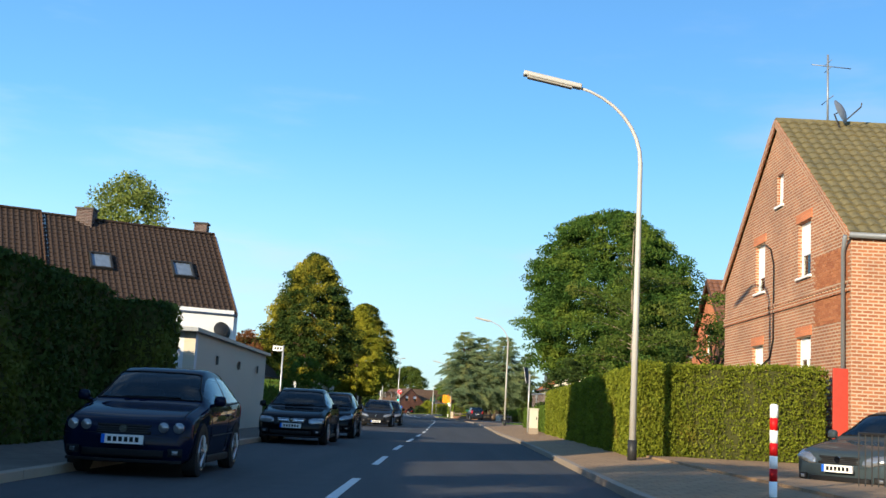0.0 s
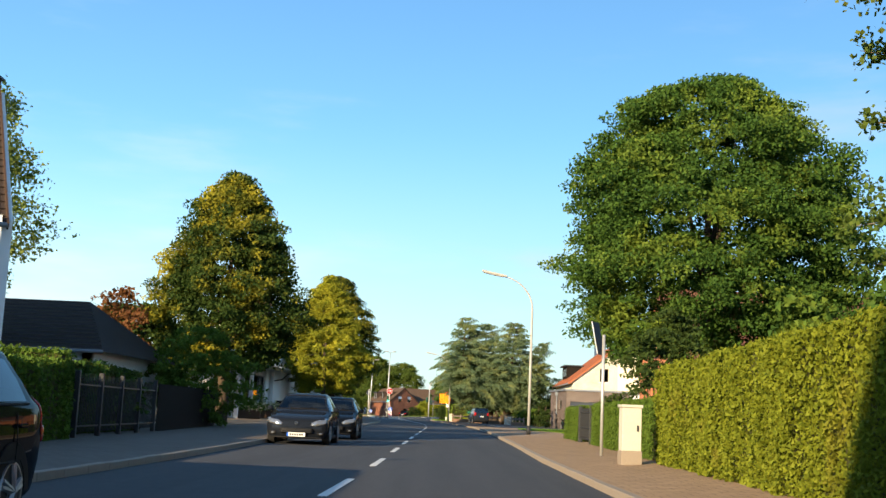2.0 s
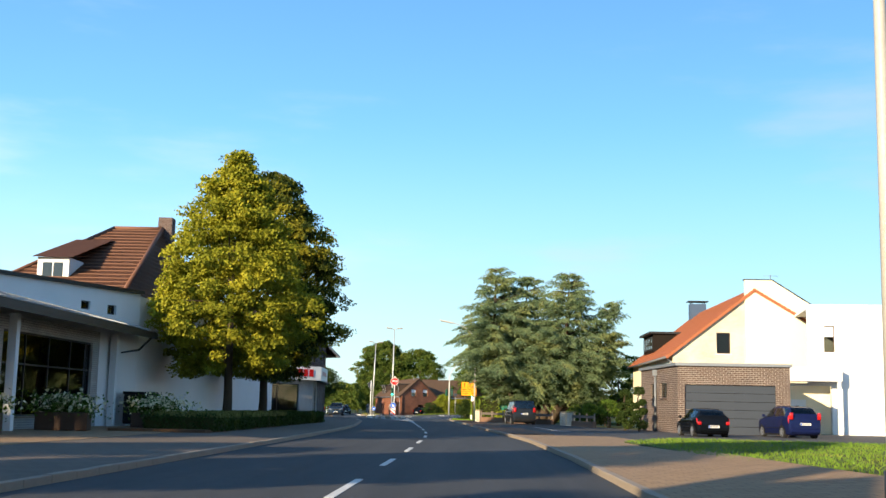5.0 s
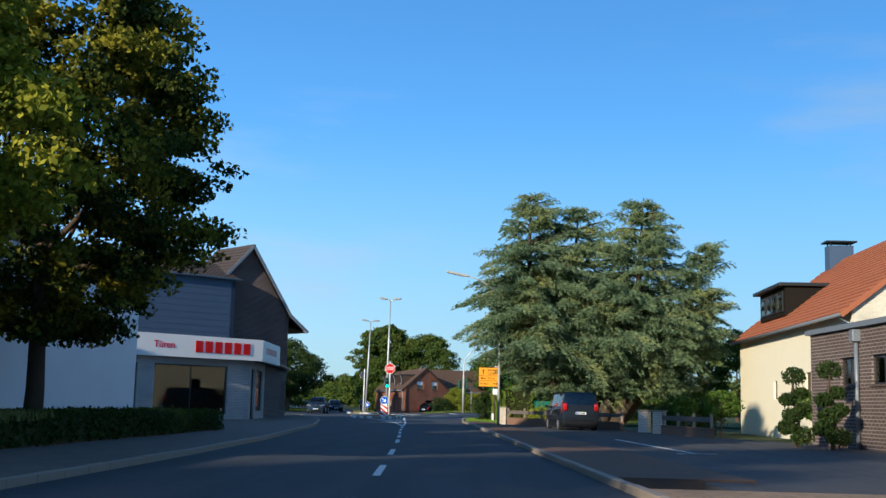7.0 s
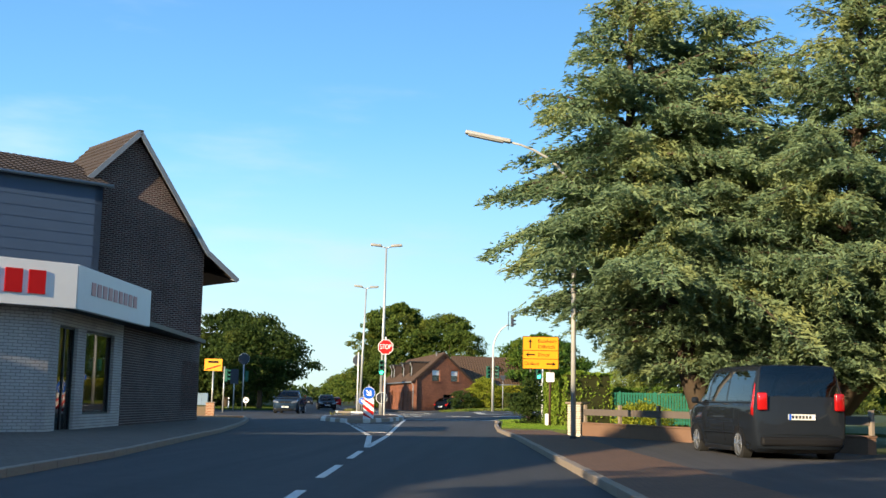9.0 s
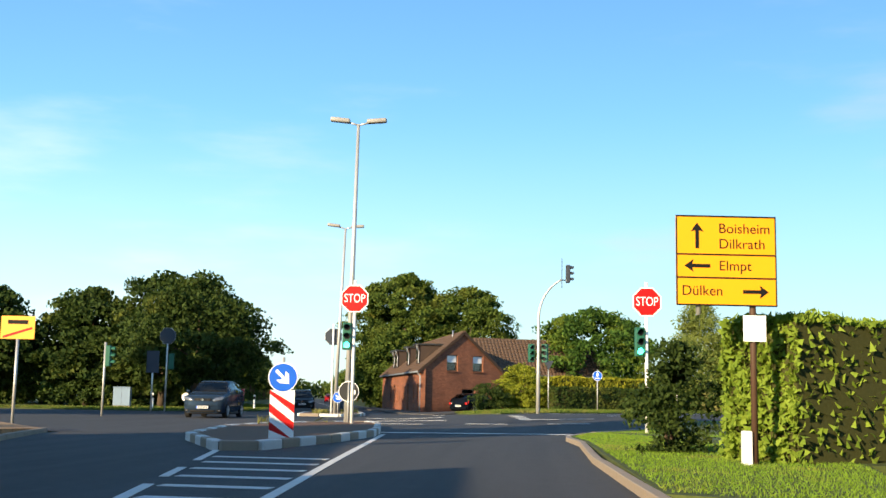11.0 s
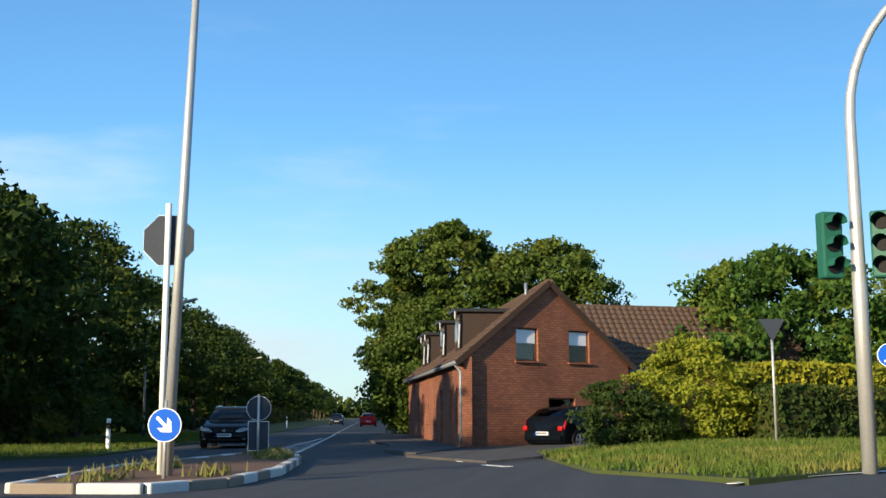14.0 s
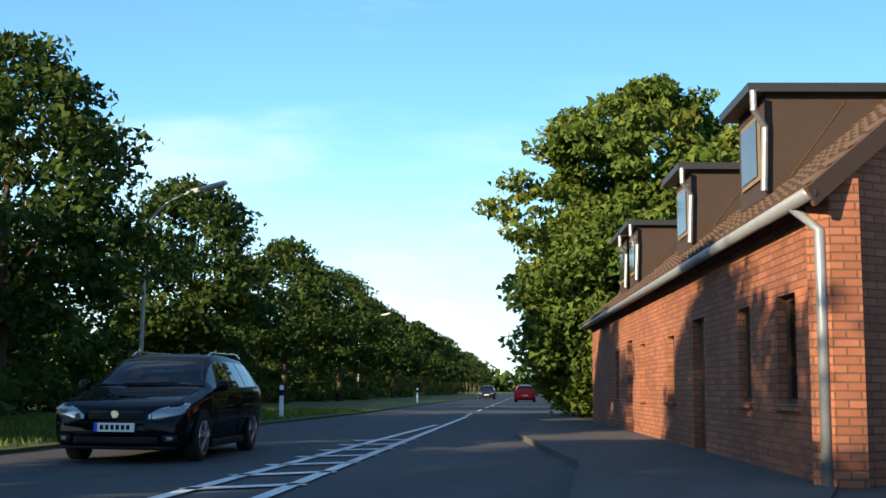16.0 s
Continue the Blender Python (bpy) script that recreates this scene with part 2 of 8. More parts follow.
OLD_WOOD = surface("weathered wood", (0.2, 0.15, 0.1), (0.13, 0.1, 0.07), 30, 3, 0.8)
ZINC = surface("zinc", (0.25, 0.27, 0.3), (0.18, 0.2, 0.22), 20, 3, 0.45, 0.35, 0.05)
GALV = surface("galvanised steel", (0.55, 0.55, 0.53), (0.42, 0.42, 0.41), 30, 4, 0.45, 0.5, 0.05)
CONCRETE_POLE = surface("painted pole", (0.46, 0.45, 0.42), (0.36, 0.35, 0.33), 30, 3, 0.55, 0.1, 0.08)
DARK_METAL = surface("dark metal", (0.03, 0.032, 0.034), (0.05, 0.05, 0.052), 30, 4, 0.5, 0.4, 0.05)
BLACK = surface("black plastic", (0.009, 0.009, 0.01), (0.014, 0.014, 0.015), 40, 4, 0.6, 0, 0.1, 0.12)
RUBBER = surface("tyre rubber", (0.018, 0.018, 0.018), (0.028, 0.027, 0.026), 40, 6, 0.85)
ALLOY = surface("alloy", (0.36, 0.37, 0.39), (0.28, 0.29, 0.31), 20, 5, 0.35, 0.8, 0.02)
CHROME = surface("chrome", (0.75, 0.75, 0.76), (0.65, 0.65, 0.66), 20, 5, 0.15, 1.0, 0)
RED_SIGN = surface("red sign film", (0.5, 0.008, 0.008), (0.46, 0.007, 0.007), 60, 2, 0.5, 0, 0, 0.2, 0.05)
BLUE_SIGN = surface("blue sign film", (0.012, 0.11, 0.58), (0.01, 0.095, 0.5), 60, 2, 0.65, 0, 0, 0.15, 0.05)
YELLOW_SIGN = surface("yellow sign film", (0.88, 0.34, 0.006), (0.8, 0.3, 0.006), 60, 2, 0.45, 0, 0, 0.5, 0.05)
WHITE_SIGN = surface("white sign film", (0.85, 0.85, 0.85), (0.78, 0.78, 0.78), 60, 2, 0.4, 0, 0, 0.5, 0.05)
PALE_RED = surface("faded red film", (0.5, 0.24, 0.22), (0.6, 0.36, 0.34), 40, 2, 0.5, 0, 0, 0.4, 0.05)
GREY_SIGN = surface("grey sign back", (0.042, 0.052, 0.07), (0.032, 0.04, 0.055), 20, 2, 0.6, 0.0, 0.05)
GREEN_METAL = surface("green painted steel", (0.02, 0.16, 0.1), (0.015, 0.12, 0.075), 30, 3, 0.5)
GREEN_CASE = surface("green signal housing", (0.02, 0.12, 0.08), (0.015, 0.09, 0.06), 30, 3, 0.5)
GREEN_LAMP = glow_mat("green signal light", (0.05, 1.0, 0.62), 3.0)
TAIL_LAMP = surface("red lamp glass", (0.5, 0.01, 0.01), (0.35, 0.008, 0.008), 20, 4, 0.15, 0, 0, 0.6)
HEAD_LAMP = surface("headlamp glass", (0.4, 0.42, 0.45), (0.05, 0.055, 0.065), 14, 8, 0.07, 0.6, 0, 0.8)
STONE = surface("pale rough stone", (0.62, 0.57, 0.48), (0.45, 0.4, 0.33), 20, 4, 0.9, 0, 0.6)
RED_GATE = surface("red painted wood", (0.42, 0.05, 0.03), (0.34, 0.04, 0.025), 20, 3, 0.6)
CABINET = surface("pale plastic cabinet", (0.55, 0.52, 0.43), (0.47, 0.44, 0.36), 40, 3, 0.6)
PALE_BLUE = surface("pale blue paint", (0.2, 0.28, 0.38), (0.16, 0.23, 0.32), 30, 3, 0.6)
# dark dormer cladding; for the board fence, shade put into the colour
DARK_WOOD = surface("black cladding and shaded boards", (0.02, 0.016, 0.013), (0.012, 0.01, 0.009), 30, 3, 0.85, 0, 0.2, 0.06)
PLATE = surface("number plate", (0.75, 0.75, 0.73), (0.68, 0.68, 0.66), 40, 4, 0.4, 0, 0)
GLASS = glass_mat("window glass", (0.4, 0.44, 0.45))
CAR_GLASS = glass_mat("tinted car glass", (0.18, 0.21, 0.23), 1.65)
ROLLER = surface("white roller blind", (0.75, 0.76, 0.78), (0.68, 0.69, 0.71), 40, 2, 0.6, 0, 0.05, 0.4, 0.05)
CURTAIN = surface("white net curtain", (0.7, 0.72, 0.75), (0.5, 0.52, 0.55), 12, 6, 0.9)
BARK = surface("bark", (0.09, 0.065, 0.045), (0.055, 0.042, 0.03), 18, 3, 0.95, 0, 0.8, 0.1)
# both lindens: greens darkened for the crown's shade, gold patches for sunlit, yellowing leaves
LEAF_LINDEN = leaf_mat("linden leaves", (0.024, 0.042, 0.01), (0.055, 0.078, 0.016), (0.32, 0.25, 0.025), 0.5, 0.54)
LEAF_LINDEN2 = leaf_mat("turning linden leaves with shaded green", (0.022, 0.034, 0.008), (0.06, 0.07, 0.013), (0.27, 0.215, 0.021), 0.7, 0.51)
LEAF_GOLD = leaf_mat("yellowing linden leaves", (0.14, 0.135, 0.013), (0.3, 0.262, 0.024), (0.37, 0.305, 0.027), 0.5, 0.55)
LEAF_MAPLE = leaf_mat("maple leaves", (0.028, 0.058, 0.012), (0.07, 0.118, 0.02), (0.14, 0.17, 0.024), 0.5, 0.57)
LEAF_WALNUT = leaf_mat("walnut leaves", (0.045, 0.07, 0.014), (0.105, 0.13, 0.024), (0.15, 0.15, 0.028), 0.3, 0.58)
LEAF_DARK = leaf_mat("avenue leaves", (0.024, 0.04, 0.011), (0.055, 0.075, 0.017), (0.105, 0.11, 0.022), 0.3, 0.6)
LEAF_BIRCH = leaf_mat("birch leaves", (0.13, 0.15, 0.035), (0.21, 0.22, 0.055))
LEAF_CEDAR = leaf_mat("cedar needles", (0.09, 0.125, 0.07), (0.22, 0.26, 0.13), (0.28, 0.275, 0.105), 0.5, 0.57)
LEAF_THUJA = leaf_mat("thuja hedge", (0.1, 0.112, 0.01), (0.2, 0.2, 0.02), (0.2, 0.15, 0.025), 0.5, 0.66)
LEAF_BEECH = leaf_mat("clipped hedge leaves", (0.055, 0.09, 0.014), (0.12, 0.165, 0.025))
LEAF_LAUREL = leaf_mat("laurel hedge leaves", (0.12, 0.17, 0.02), (0.24, 0.29, 0.04))
LEAF_YELLOW = leaf_mat("golden shrub", (0.16, 0.165, 0.015), (0.27, 0.26, 0.028))
LEAF_RED = leaf_mat("copper shrub", (0.13, 0.045, 0.02), (0.2, 0.08, 0.03))
GRASS_BLADE = leaf_mat("grass blades", (0.11, 0.18, 0.018), (0.2, 0.28, 0.035), (0.24, 0.23, 0.05), 0.7, 0.6)
VERGE_BLADE = leaf_mat("verge grass blades", (0.06, 0.095, 0.014), (0.12, 0.15, 0.028), (0.2, 0.17, 0.045), 0.7, 0.55)
DRY_GRASS = leaf_mat("dry grass", (0.14, 0.13, 0.04), (0.24, 0.2, 0.07))
FLOWER = surface("pale flowers", (0.75, 0.68, 0.35), (0.7, 0.7, 0.6), 10, 3)


# ---- helpers for building ----
# the street and the junction each have their own axes: numbers of the junction are turned and moved as one
STREET = Matrix.Identity(4)
JUNCTION = pose(-6.81, 214.05, 0.004, 0, 0, -2.19) @ Matrix.Translation((7.0, -215.7, 0.0))
SITE = STREET


def build_at(axes):
    global SITE
    SITE = axes


def into(parent):
    """From the axes in use into those of a thing."""
    return parent.matrix_world.inverted() @ SITE


def thing(name, x=0, y=0, z=0, turn=0, label="", category="", group="", kind=""):
    ob = new(name)
    ob.empty_display_size = 0.2
    ob.matrix_world = SITE @ pose(x, y, z, 0, 0, turn)
    return tagged(ob, label, category, group, kind)


def mesh_of(name, bm, material):
    me = bpy.data.meshes.new(name)
    bm.normal_update()
    bm.to_mesh(me)
    bm.free()
    for m in material if isinstance(material, (list, tuple)) else (material,):
        me.materials.append(m)
    return me


def part(name, bm, material, parent=None, label="", smooth=False):
    me = mesh_of(name, bm, material)
    if smooth:
        me.polygons.foreach_set("use_smooth", [True] * len(me.polygons))
    ob = new(name, me)
    ob.parent = parent
    if parent is None:
        ob.matrix_basis = SITE
    if label:
        ob["label"] = label
    return ob


def solid(name, bm, material, label, category, kind="", group="", smooth=False):
    return tagged(part(name, bm, material, None, "", smooth), label, category, group, kind)


def raw(name, verts, faces, material, parent=None, label="", smooth=False):
    me = bpy.data.meshes.new(name)
    me.from_pydata(verts, [], faces)
    me.materials.append(material)
    if smooth:
        me.polygons.foreach_set("use_smooth", [True] * len(me.polygons))
    me.update()
    ob = new(name, me)
    ob.parent = parent
    if parent is None:
        ob.matrix_basis = SITE
    if label:
        ob["label"] = label
    return ob


def box(bm, x0, x1, y0, y1, z0, z1, m=None, bevel=0.0):
    c = Matrix.Translation(((x0 + x1) / 2, (y0 + y1) / 2, (z0 + z1) / 2)) @ Matrix.Diagonal((abs(x1 - x0), abs(y1 - y0), abs(z1 - z0), 1))
    got = bmesh.ops.create_cube(bm, size=1, matrix=(m @ c) if m else c)
    if bevel:
        edges = {e for v in got["verts"] for e in v.link_edges}
        bmesh.ops.bevel(bm, geom=list(edges), offset=bevel, segments=2, affect="EDGES", profile=0.5)
    return bm


def B(*a, **k):
    return box(bmesh.new(), *a, **k)


def tube(bm, pts, radii, sides=10, cap=True):
    """A round bar through points."""
    pts = [Vector(p) for p in pts]
    if not isinstance(radii, (list, tuple)):
        radii = [radii] * len(pts)
    rings, side = [], None
    for i, p in enumerate(pts):
        way = (pts[min(i + 1, len(pts) - 1)] - pts[max(i - 1, 0)]).normalized()
        if side is None:
            side = way.orthogonal().normalized()
        side = (side - way * side.dot(way)).normalized()
        up = way.cross(side)
        rings.append([bm.verts.new(p + radii[i] * (math.cos(2 * math.pi * k / sides) * side + math.sin(2 * math.pi * k / sides) * up)) for k in range(sides)])
    for a, b in zip(rings, rings[1:]):
        for k in range(sides):
            bm.faces.new((a[k], a[(k + 1) % sides], b[(k + 1) % sides], b[k]))
    if cap:
        bm.faces.new(rings[0][::-1])
        bm.faces.new(rings[-1])
    return bm


def T(pts, radii, sides=10):
    return tube(bmesh.new(), pts, radii, sides)


def plate(bm, pts, depth):
    """A flat piece: outline in x and z, facing -y, of that depth."""
    a = [bm.verts.new((x, 0, z)) for x, z in pts]
    b = [bm.verts.new((x, depth, z)) for x, z in pts]
    n = len(pts)
    bm.faces.new(a)
    bm.faces.new(b[::-1])
    for i in range(n):
        bm.faces.new((a[i], b[i], b[(i + 1) % n], a[(i + 1) % n]))
    bmesh.ops.recalc_face_normals(bm, faces=bm.faces)
    return bm


def ring_pts(r, n=32, x=0, z=0, start=0.0):
    return [(x + r * math.cos(start + 2 * math.pi * k / n), z + r * math.sin(start + 2 * math.pi * k / n)) for k in range(n)]


def slab(bm, pts, z0, z1):
    """A flat piece lying down: outline in x and y."""
    lo, hi = [bm.verts.new((x, y, z0)) for x, y in pts], [bm.verts.new((x, y, z1)) for x, y in pts]
    n = len(pts)
    bm.faces.new(hi)
    bm.faces.new(lo[::-1])
    for i in range(n):
        bm.faces.new((lo[i], lo[(i + 1) % n], hi[(i + 1) % n], hi[i]))
    bmesh.ops.recalc_face_normals(bm, faces=bm.faces)
    bmesh.ops.triangulate(bm, faces=[f for f in bm.faces if len(f.verts) > 4])
    return bm


def along(line, y):
    """x on a line of (y, x) points."""
    return float(np.interp(y, [p[0] for p in line], [p[1] for p in line]))


def lettering(name, text, size, material, parent, x, y, z, depth=0.01, turn=0.0, align="CENTER"):
    cu = bpy.data.curves.new(name, "FONT")
    cu.body, cu.size, cu.extrude, cu.align_x, cu.align_y = text, size, depth, align, "CENTER"
    tmp = bpy.data.objects.new(name, cu)
    scene.collection.objects.link(tmp)
    me = bpy.data.meshes.new_from_object(tmp.evaluated_get(bpy.context.evaluated_depsgraph_get()))
    bpy.data.objects.remove(tmp)
    me.materials.clear()
    me.materials.append(material)
    ob = new(name, me)
    ob.parent = parent
    ob.matrix_basis = pose(x, y, z, 90, 0, turn)
    return ob


# ---- ground, road and pavements ----
def ease(v):
    v = min(1.0, max(0.0, v))
    return v * v * (3 - 2 * v)


def lift(x, y):
    """The cross road rises a little to its far side."""
    return 0.36 * ease((x + 9) / 7) * ease((y - 218) / 14)


KERB_R = [(-60, 2.6), (15, 2.6), (30, 2.95), (44, 3.2), (58, 3.25), (70, 3.5), (91, 3.8), (105, 3.95), (119, 3.8), (128, 3.4), (140, 2.75), (150, 2.25), (159, 1.8), (170, 1.25), (179, 0.8), (187, 0.2), (196, 0.0), (203, 0.1), (206.6, -0.14), (209.8, 0.48), (211.2, 0.86), (213.0, 1.5), (217.1, 2.95)]
KERB_L = [(-60, -4.6), (15, -4.6), (52, -4.1), (65, -4.15), (83, -3.9), (99, -4.0), (122, -4.1), (135, -4.35), (145, -4.75), (158, -5.7), (165, -6.2), (180, -8.1), (190, -9.8), (198, -11.4), (205, -13.2)]
WALL_R = [(-60, 4.6), (26, 4.65), (40, 4.8), (54, 5.15), (60, 5.5), (62, 5.7), (80, 6.3), (100, 6.6), (120, 7.2), (128, 6.6)]
WALL_L = [(-60, -7.2), (30, -6.9), (44, -7.0), (60, -7.3), (80, -8.0), (100, -8.6), (128, -8.7), (150, -8.7), (165, -9.4), (180, -11.6), (200, -15.5), (206, -20)]


def lane(y):
    """The middle of the road beyond the junction."""
    return -15.1 - 0.2417 * (y - 254.8)


def strip(name, left, right, ys, z, material, label, category, skirt=0.0, rise=None):
    verts, faces = [], []
    for y in ys:
        verts += [(left(y), y, z), (right(y), y, z + (rise(y) if rise else 0.0))]
    k = len(ys)
    for i in range(k - 1):
        faces.append((2 * i, 2 * i + 1, 2 * i + 3, 2 * i + 2))
    if skirt:
        verts += [(x, y, z - skirt) for x, y, _ in list(verts)]
        for i in range(k - 1):
            faces += [(2 * i + 2, 2 * i, 2 * k + 2 * i, 2 * k + 2 * i + 2)[::-1], (2 * i + 1, 2 * i + 3, 2 * k + 2 * i + 3, 2 * k + 2 * i + 1)[::-1]]
        faces += [(0, 1, 2 * k + 1, 2 * k)[::-1], (2 * k - 2, 2 * k - 1, 4 * k - 1, 4 * k - 2)]
    return tagged(raw(name, verts, faces, material), label, category, "", "structure")


bm = bmesh.new()
bmesh.ops.create_grid(bm, x_segments=60, y_segments=60, size=1500, matrix=Matrix.Translation((0, 250, -0.08)))
solid("ground", bm, GRASS_SOIL, "flat grassy ground reaching to the horizon", "ground", "structure")

ys = [y * 3.0 - 60 for y in range(90)]
strip("road", lambda y: along(KERB_L, y) - 0.05, lambda y: along(KERB_R, y) + 0.05, ys, 0.0, ASPHALT, "grey asphalt street with worn centre dashes", "road")
build_at(JUNCTION)
# the junction and the road beyond it
verts, faces, index = [], [], {}
for i in range(75):
    for j in range(40):
        x, y = -90 + 2.0 * i, 207 + 2.0 * j
        index[i, j] = len(verts)
        verts.append((x, y, lift(x, y)))
for i in range(74):
    for j in range(39):
        faces.append((index[i, j], index[i + 1, j], index[i + 1, j + 1], index[i, j + 1]))
tagged(raw("road", verts, faces, ASPHALT), "wide grey asphalt road junction", "road", "", "structure")
strip("road", lambda y: lane(y) - 4.4, lambda y: lane(y) + 4.3, [285 + 10 * k for k in range(60)], 0.0, ASPHALT, "asphalt country road lined by trees", "road")
build_at(STREET)

ysr = [-60 + 2.5 * k for k in range(105)]
strip("pavement", lambda y: along(KERB_R, y) + 0.14, lambda y: along(WALL_R, y) + 1.1, [y for y in ysr if y <= 128], 0.1, PAVING, "worn concrete paver pavement beside the hedges", "pavement", 0.2, lambda y: 0.18 if y < 95 else max(0.0, 0.18 * (1 - (y - 95) / 20)))
strip("pavement", lambda y: along(KERB_R, y) + 0.14, lambda y: along(KERB_R, y) + (2.3 if y < 150 else 1.9), [y for y in ysr if 128 <= y <= 188], 0.09, BRICKPAVE, "reddish brick pavement beside the driveway", "pavement", 0.2)
strip("pavement", lambda y: along(WALL_L, y) - 4.0, lambda y: along(KERB_L, y) - 0.14, [y for y in ysr if y <= 204], 0.1, PAVING_GREY, "grey concrete paver pavement, coloured darker for shade, beside the parked cars", "pavement", 0.2)


def kerb_row(line, side, y0, y1, name="kerb"):
    """A row of kerbstones a metre long."""
    top = thing(name, 0, 0, 0, 0, "row of grey concrete kerbstones", "kerb", "", "structure")
    stones, k = [], 0
    y = y0
    while y < y1:
        xa, xb = along(line, y), along(line, y + 1)
        bm = box(bmesh.new(), -0.07, 0.07, -0.495, 0.495, -0.1, 0.115, None, 0.012)
        ang = math.degrees(math.atan2(xb - xa, 1))
        if not stones:
            stones.append(mesh_of("kerbstone", bm, KERB))
        else:
            bm.free()
        ob = new("kerbstone", stones[0])
        ob.parent = top
        ob.matrix_basis = pose((xa + xb) / 2 + side * 0.07, y + 0.5, random.uniform(-0.006, 0.006), 0, 0, -ang)
        y += 1
    return top


# centre dashes
def dash(x, y, length, turn, width=0.12, name="road_marking", label="worn white painted road dash"):
    k = max(1, int(length / 0.6)) if y > 205 else 1
    c, s, up = math.cos(radians(turn)), math.sin(radians(turn)), 0.014 if y > 205 else 0.001
    verts, faces = [], []
    for i in range(k + 1):
        for w in (-width / 2, width / 2):
            px, py = w * c - length * i / k * s, w * s + length * i / k * c
            verts += [(px, py, lift(x + px, y + py) + up), (px, py, lift(x + px, y + py) + up + 0.006)]
        if i:
            a, b = 4 * i - 4, 4 * i
            faces += [(a + 1, a + 3, b + 3, b + 1), (a, a + 1, b + 1, b), (a + 3, a + 2, b + 2, b + 3)]
    faces += [(0, 2, 3, 1), (4 * k, 4 * k + 1, 4 * k + 3, 4 * k + 2)]
    ob = raw(name, verts, faces, LINE)
    ob.matrix_basis = SITE @ pose(x, y, 0)
    return tagged(ob, label, "road marking", "", "structure")


CENTRE = [(-60, -1.15), (12, -1.1), (30, -0.95), (54, -0.45), (80, -0.25), (110, 0.05), (124, 0.0), (131, -0.2), (144, -0.9), (152, -1.4), (161, -2.0), (171, -2.6), (182, -3.7), (200, -6.5)]
y = -3.3
while y < 140:
    dash(along(CENTRE, y), y, 3.7 if y < 100 else 3.0, math.degrees(-math.atan2(along(CENTRE, y + 4) - along(CENTRE, y), 4)))
    y += 8.0 if y < 100 else 7.4
for k in range(5):
    y = 145.6 + 5.2 * k
    dash(along(CENTRE, y), y, 3.0, math.degrees(-math.atan2(along(CENTRE, y + 3) - along(CENTRE, y), 3)))


def line_to(x0, y0, x1, y1, width=0.14):
    return dash(x0, y0, math.hypot(x1 - x0, y1 - y0), math.degrees(-math.atan2(x1 - x0, y1 - y0)), width, "road_marking", "white painted road line")


# painted wedge before the first island
ARM_L = [(171.4, -2.62), (179.8, -3.58), (198.6, -6.95)]
ARM_R = [(171.4, -2.62), (174.2, -2.72), (179.8, -3.05), (195.0, -4.15), (208.6, -5.08)]
for y0, y1, w in ((171.4, 179.8, 0.15), (180.6, 182.0, 0.13), (182.8, 189.6, 0.13), (190.8, 192.6, 0.12), (194.4, 197.6, 0.12)):
    line_to(along(ARM_L, y0), y0, along(ARM_L, y1), y1, w)
for y0, y1, w in ((171.9, 179.8, 0.15), (180.6, 182.0, 0.13), (182.8, 195.0, 0.13), (195.0, 208.6, 0.13)):
    line_to(along(ARM_R, y0), y0, along(ARM_R, y1), y1, w)
for k in range(9):
    y = 183.4 + 1.5 * k
    line_to(along(ARM_L, y) + 0.14, y + 0.1, along(ARM_R, y) - 0.14, y, 0.26)
for a in ((6.2, 153.2, 6.8, 141.2), (6.3, 141.1, 7.35, 141.6)):
    bay = line_to(*a, 0.1)
    bay.location.z += 0.052
build_at(JUNCTION)
# stop line, crossing dashes and turn lines
line_to(-5.6, 211.4, 0.6, 213.4, 0.45)
for a in ((-7.1, 221.9, -5.43, 221.7), (-3.87, 222.2, -2.27, 222.3), (-0.75, 223.05, 0.87, 223.8), (-11, 222.3, -9, 222.1), (2.4, 224.9, 4.0, 226.2), (-8.5, 226.6, -4.95, 225.4), (-9.64, 233.0, -5.6, 230.1), (-1.5, 225.9, 1.08, 227.3), (-3.4, 233.6, 1.6, 239.3), (1.6, 239.3, 8.4, 250.8), (1.8, 231.4, 4.7, 235.4)):
    line_to(*a)
for k in range(4):
    line_to(-2.53 + 0.18 * k, 228.8 - 1.0 * k, -1.95 + 0.17 * k, 228.7 - 0.97 * k, 0.42)
# lines beyond the junction
line_to(-14.2, 251.0, lane(285) + 0.1, 285.0, 0.14)
line_to(-15.2, 251.0, lane(275) - 0.2, 275.0, 0.14)
for k in range(9):
    y = 252 + 1.7 * k
    line_to(-15.1 - 0.235 * (y - 251), y - 0.3, -14.3 - 0.235 * (y - 251), y + 0.7, 0.2)
for k in range(22):
    line_to(lane(286 + 9 * k), 286 + 9 * k, lane(290 + 9 * k), 290 + 9 * k, 0.13)
line_to(lane(262) + 4.0, 283, lane(480) + 4.0, 480, 0.12)
line_to(-8.8, 247.5, -9.6, 250.5)
line_to(-7.9, 245.2, -7.1, 243.4)
build_at(STREET)

def turf(name, pts, z, label, material=None, depth=0.12):
    verts = [(x, y, z + lift(x, y)) for x, y in pts]
    bm = bmesh.new()
    hi = [bm.verts.new(v) for v in verts]
    lo = [bm.verts.new((v[0], v[1], v[2] - depth)) for v in verts]
    bm.faces.new(hi)
    for i in range(len(hi)):
        j = (i + 1) % len(hi)
        bm.faces.new((lo[i], lo[j], hi[j], hi[i]))
    bmesh.ops.recalc_face_normals(bm, faces=bm.faces)
    bmesh.ops.triangulate(bm, faces=[f for f in bm.faces if len(f.verts) > 4])
    return solid(name, bm, material or GRASS_SOIL, label, "ground", "structure")


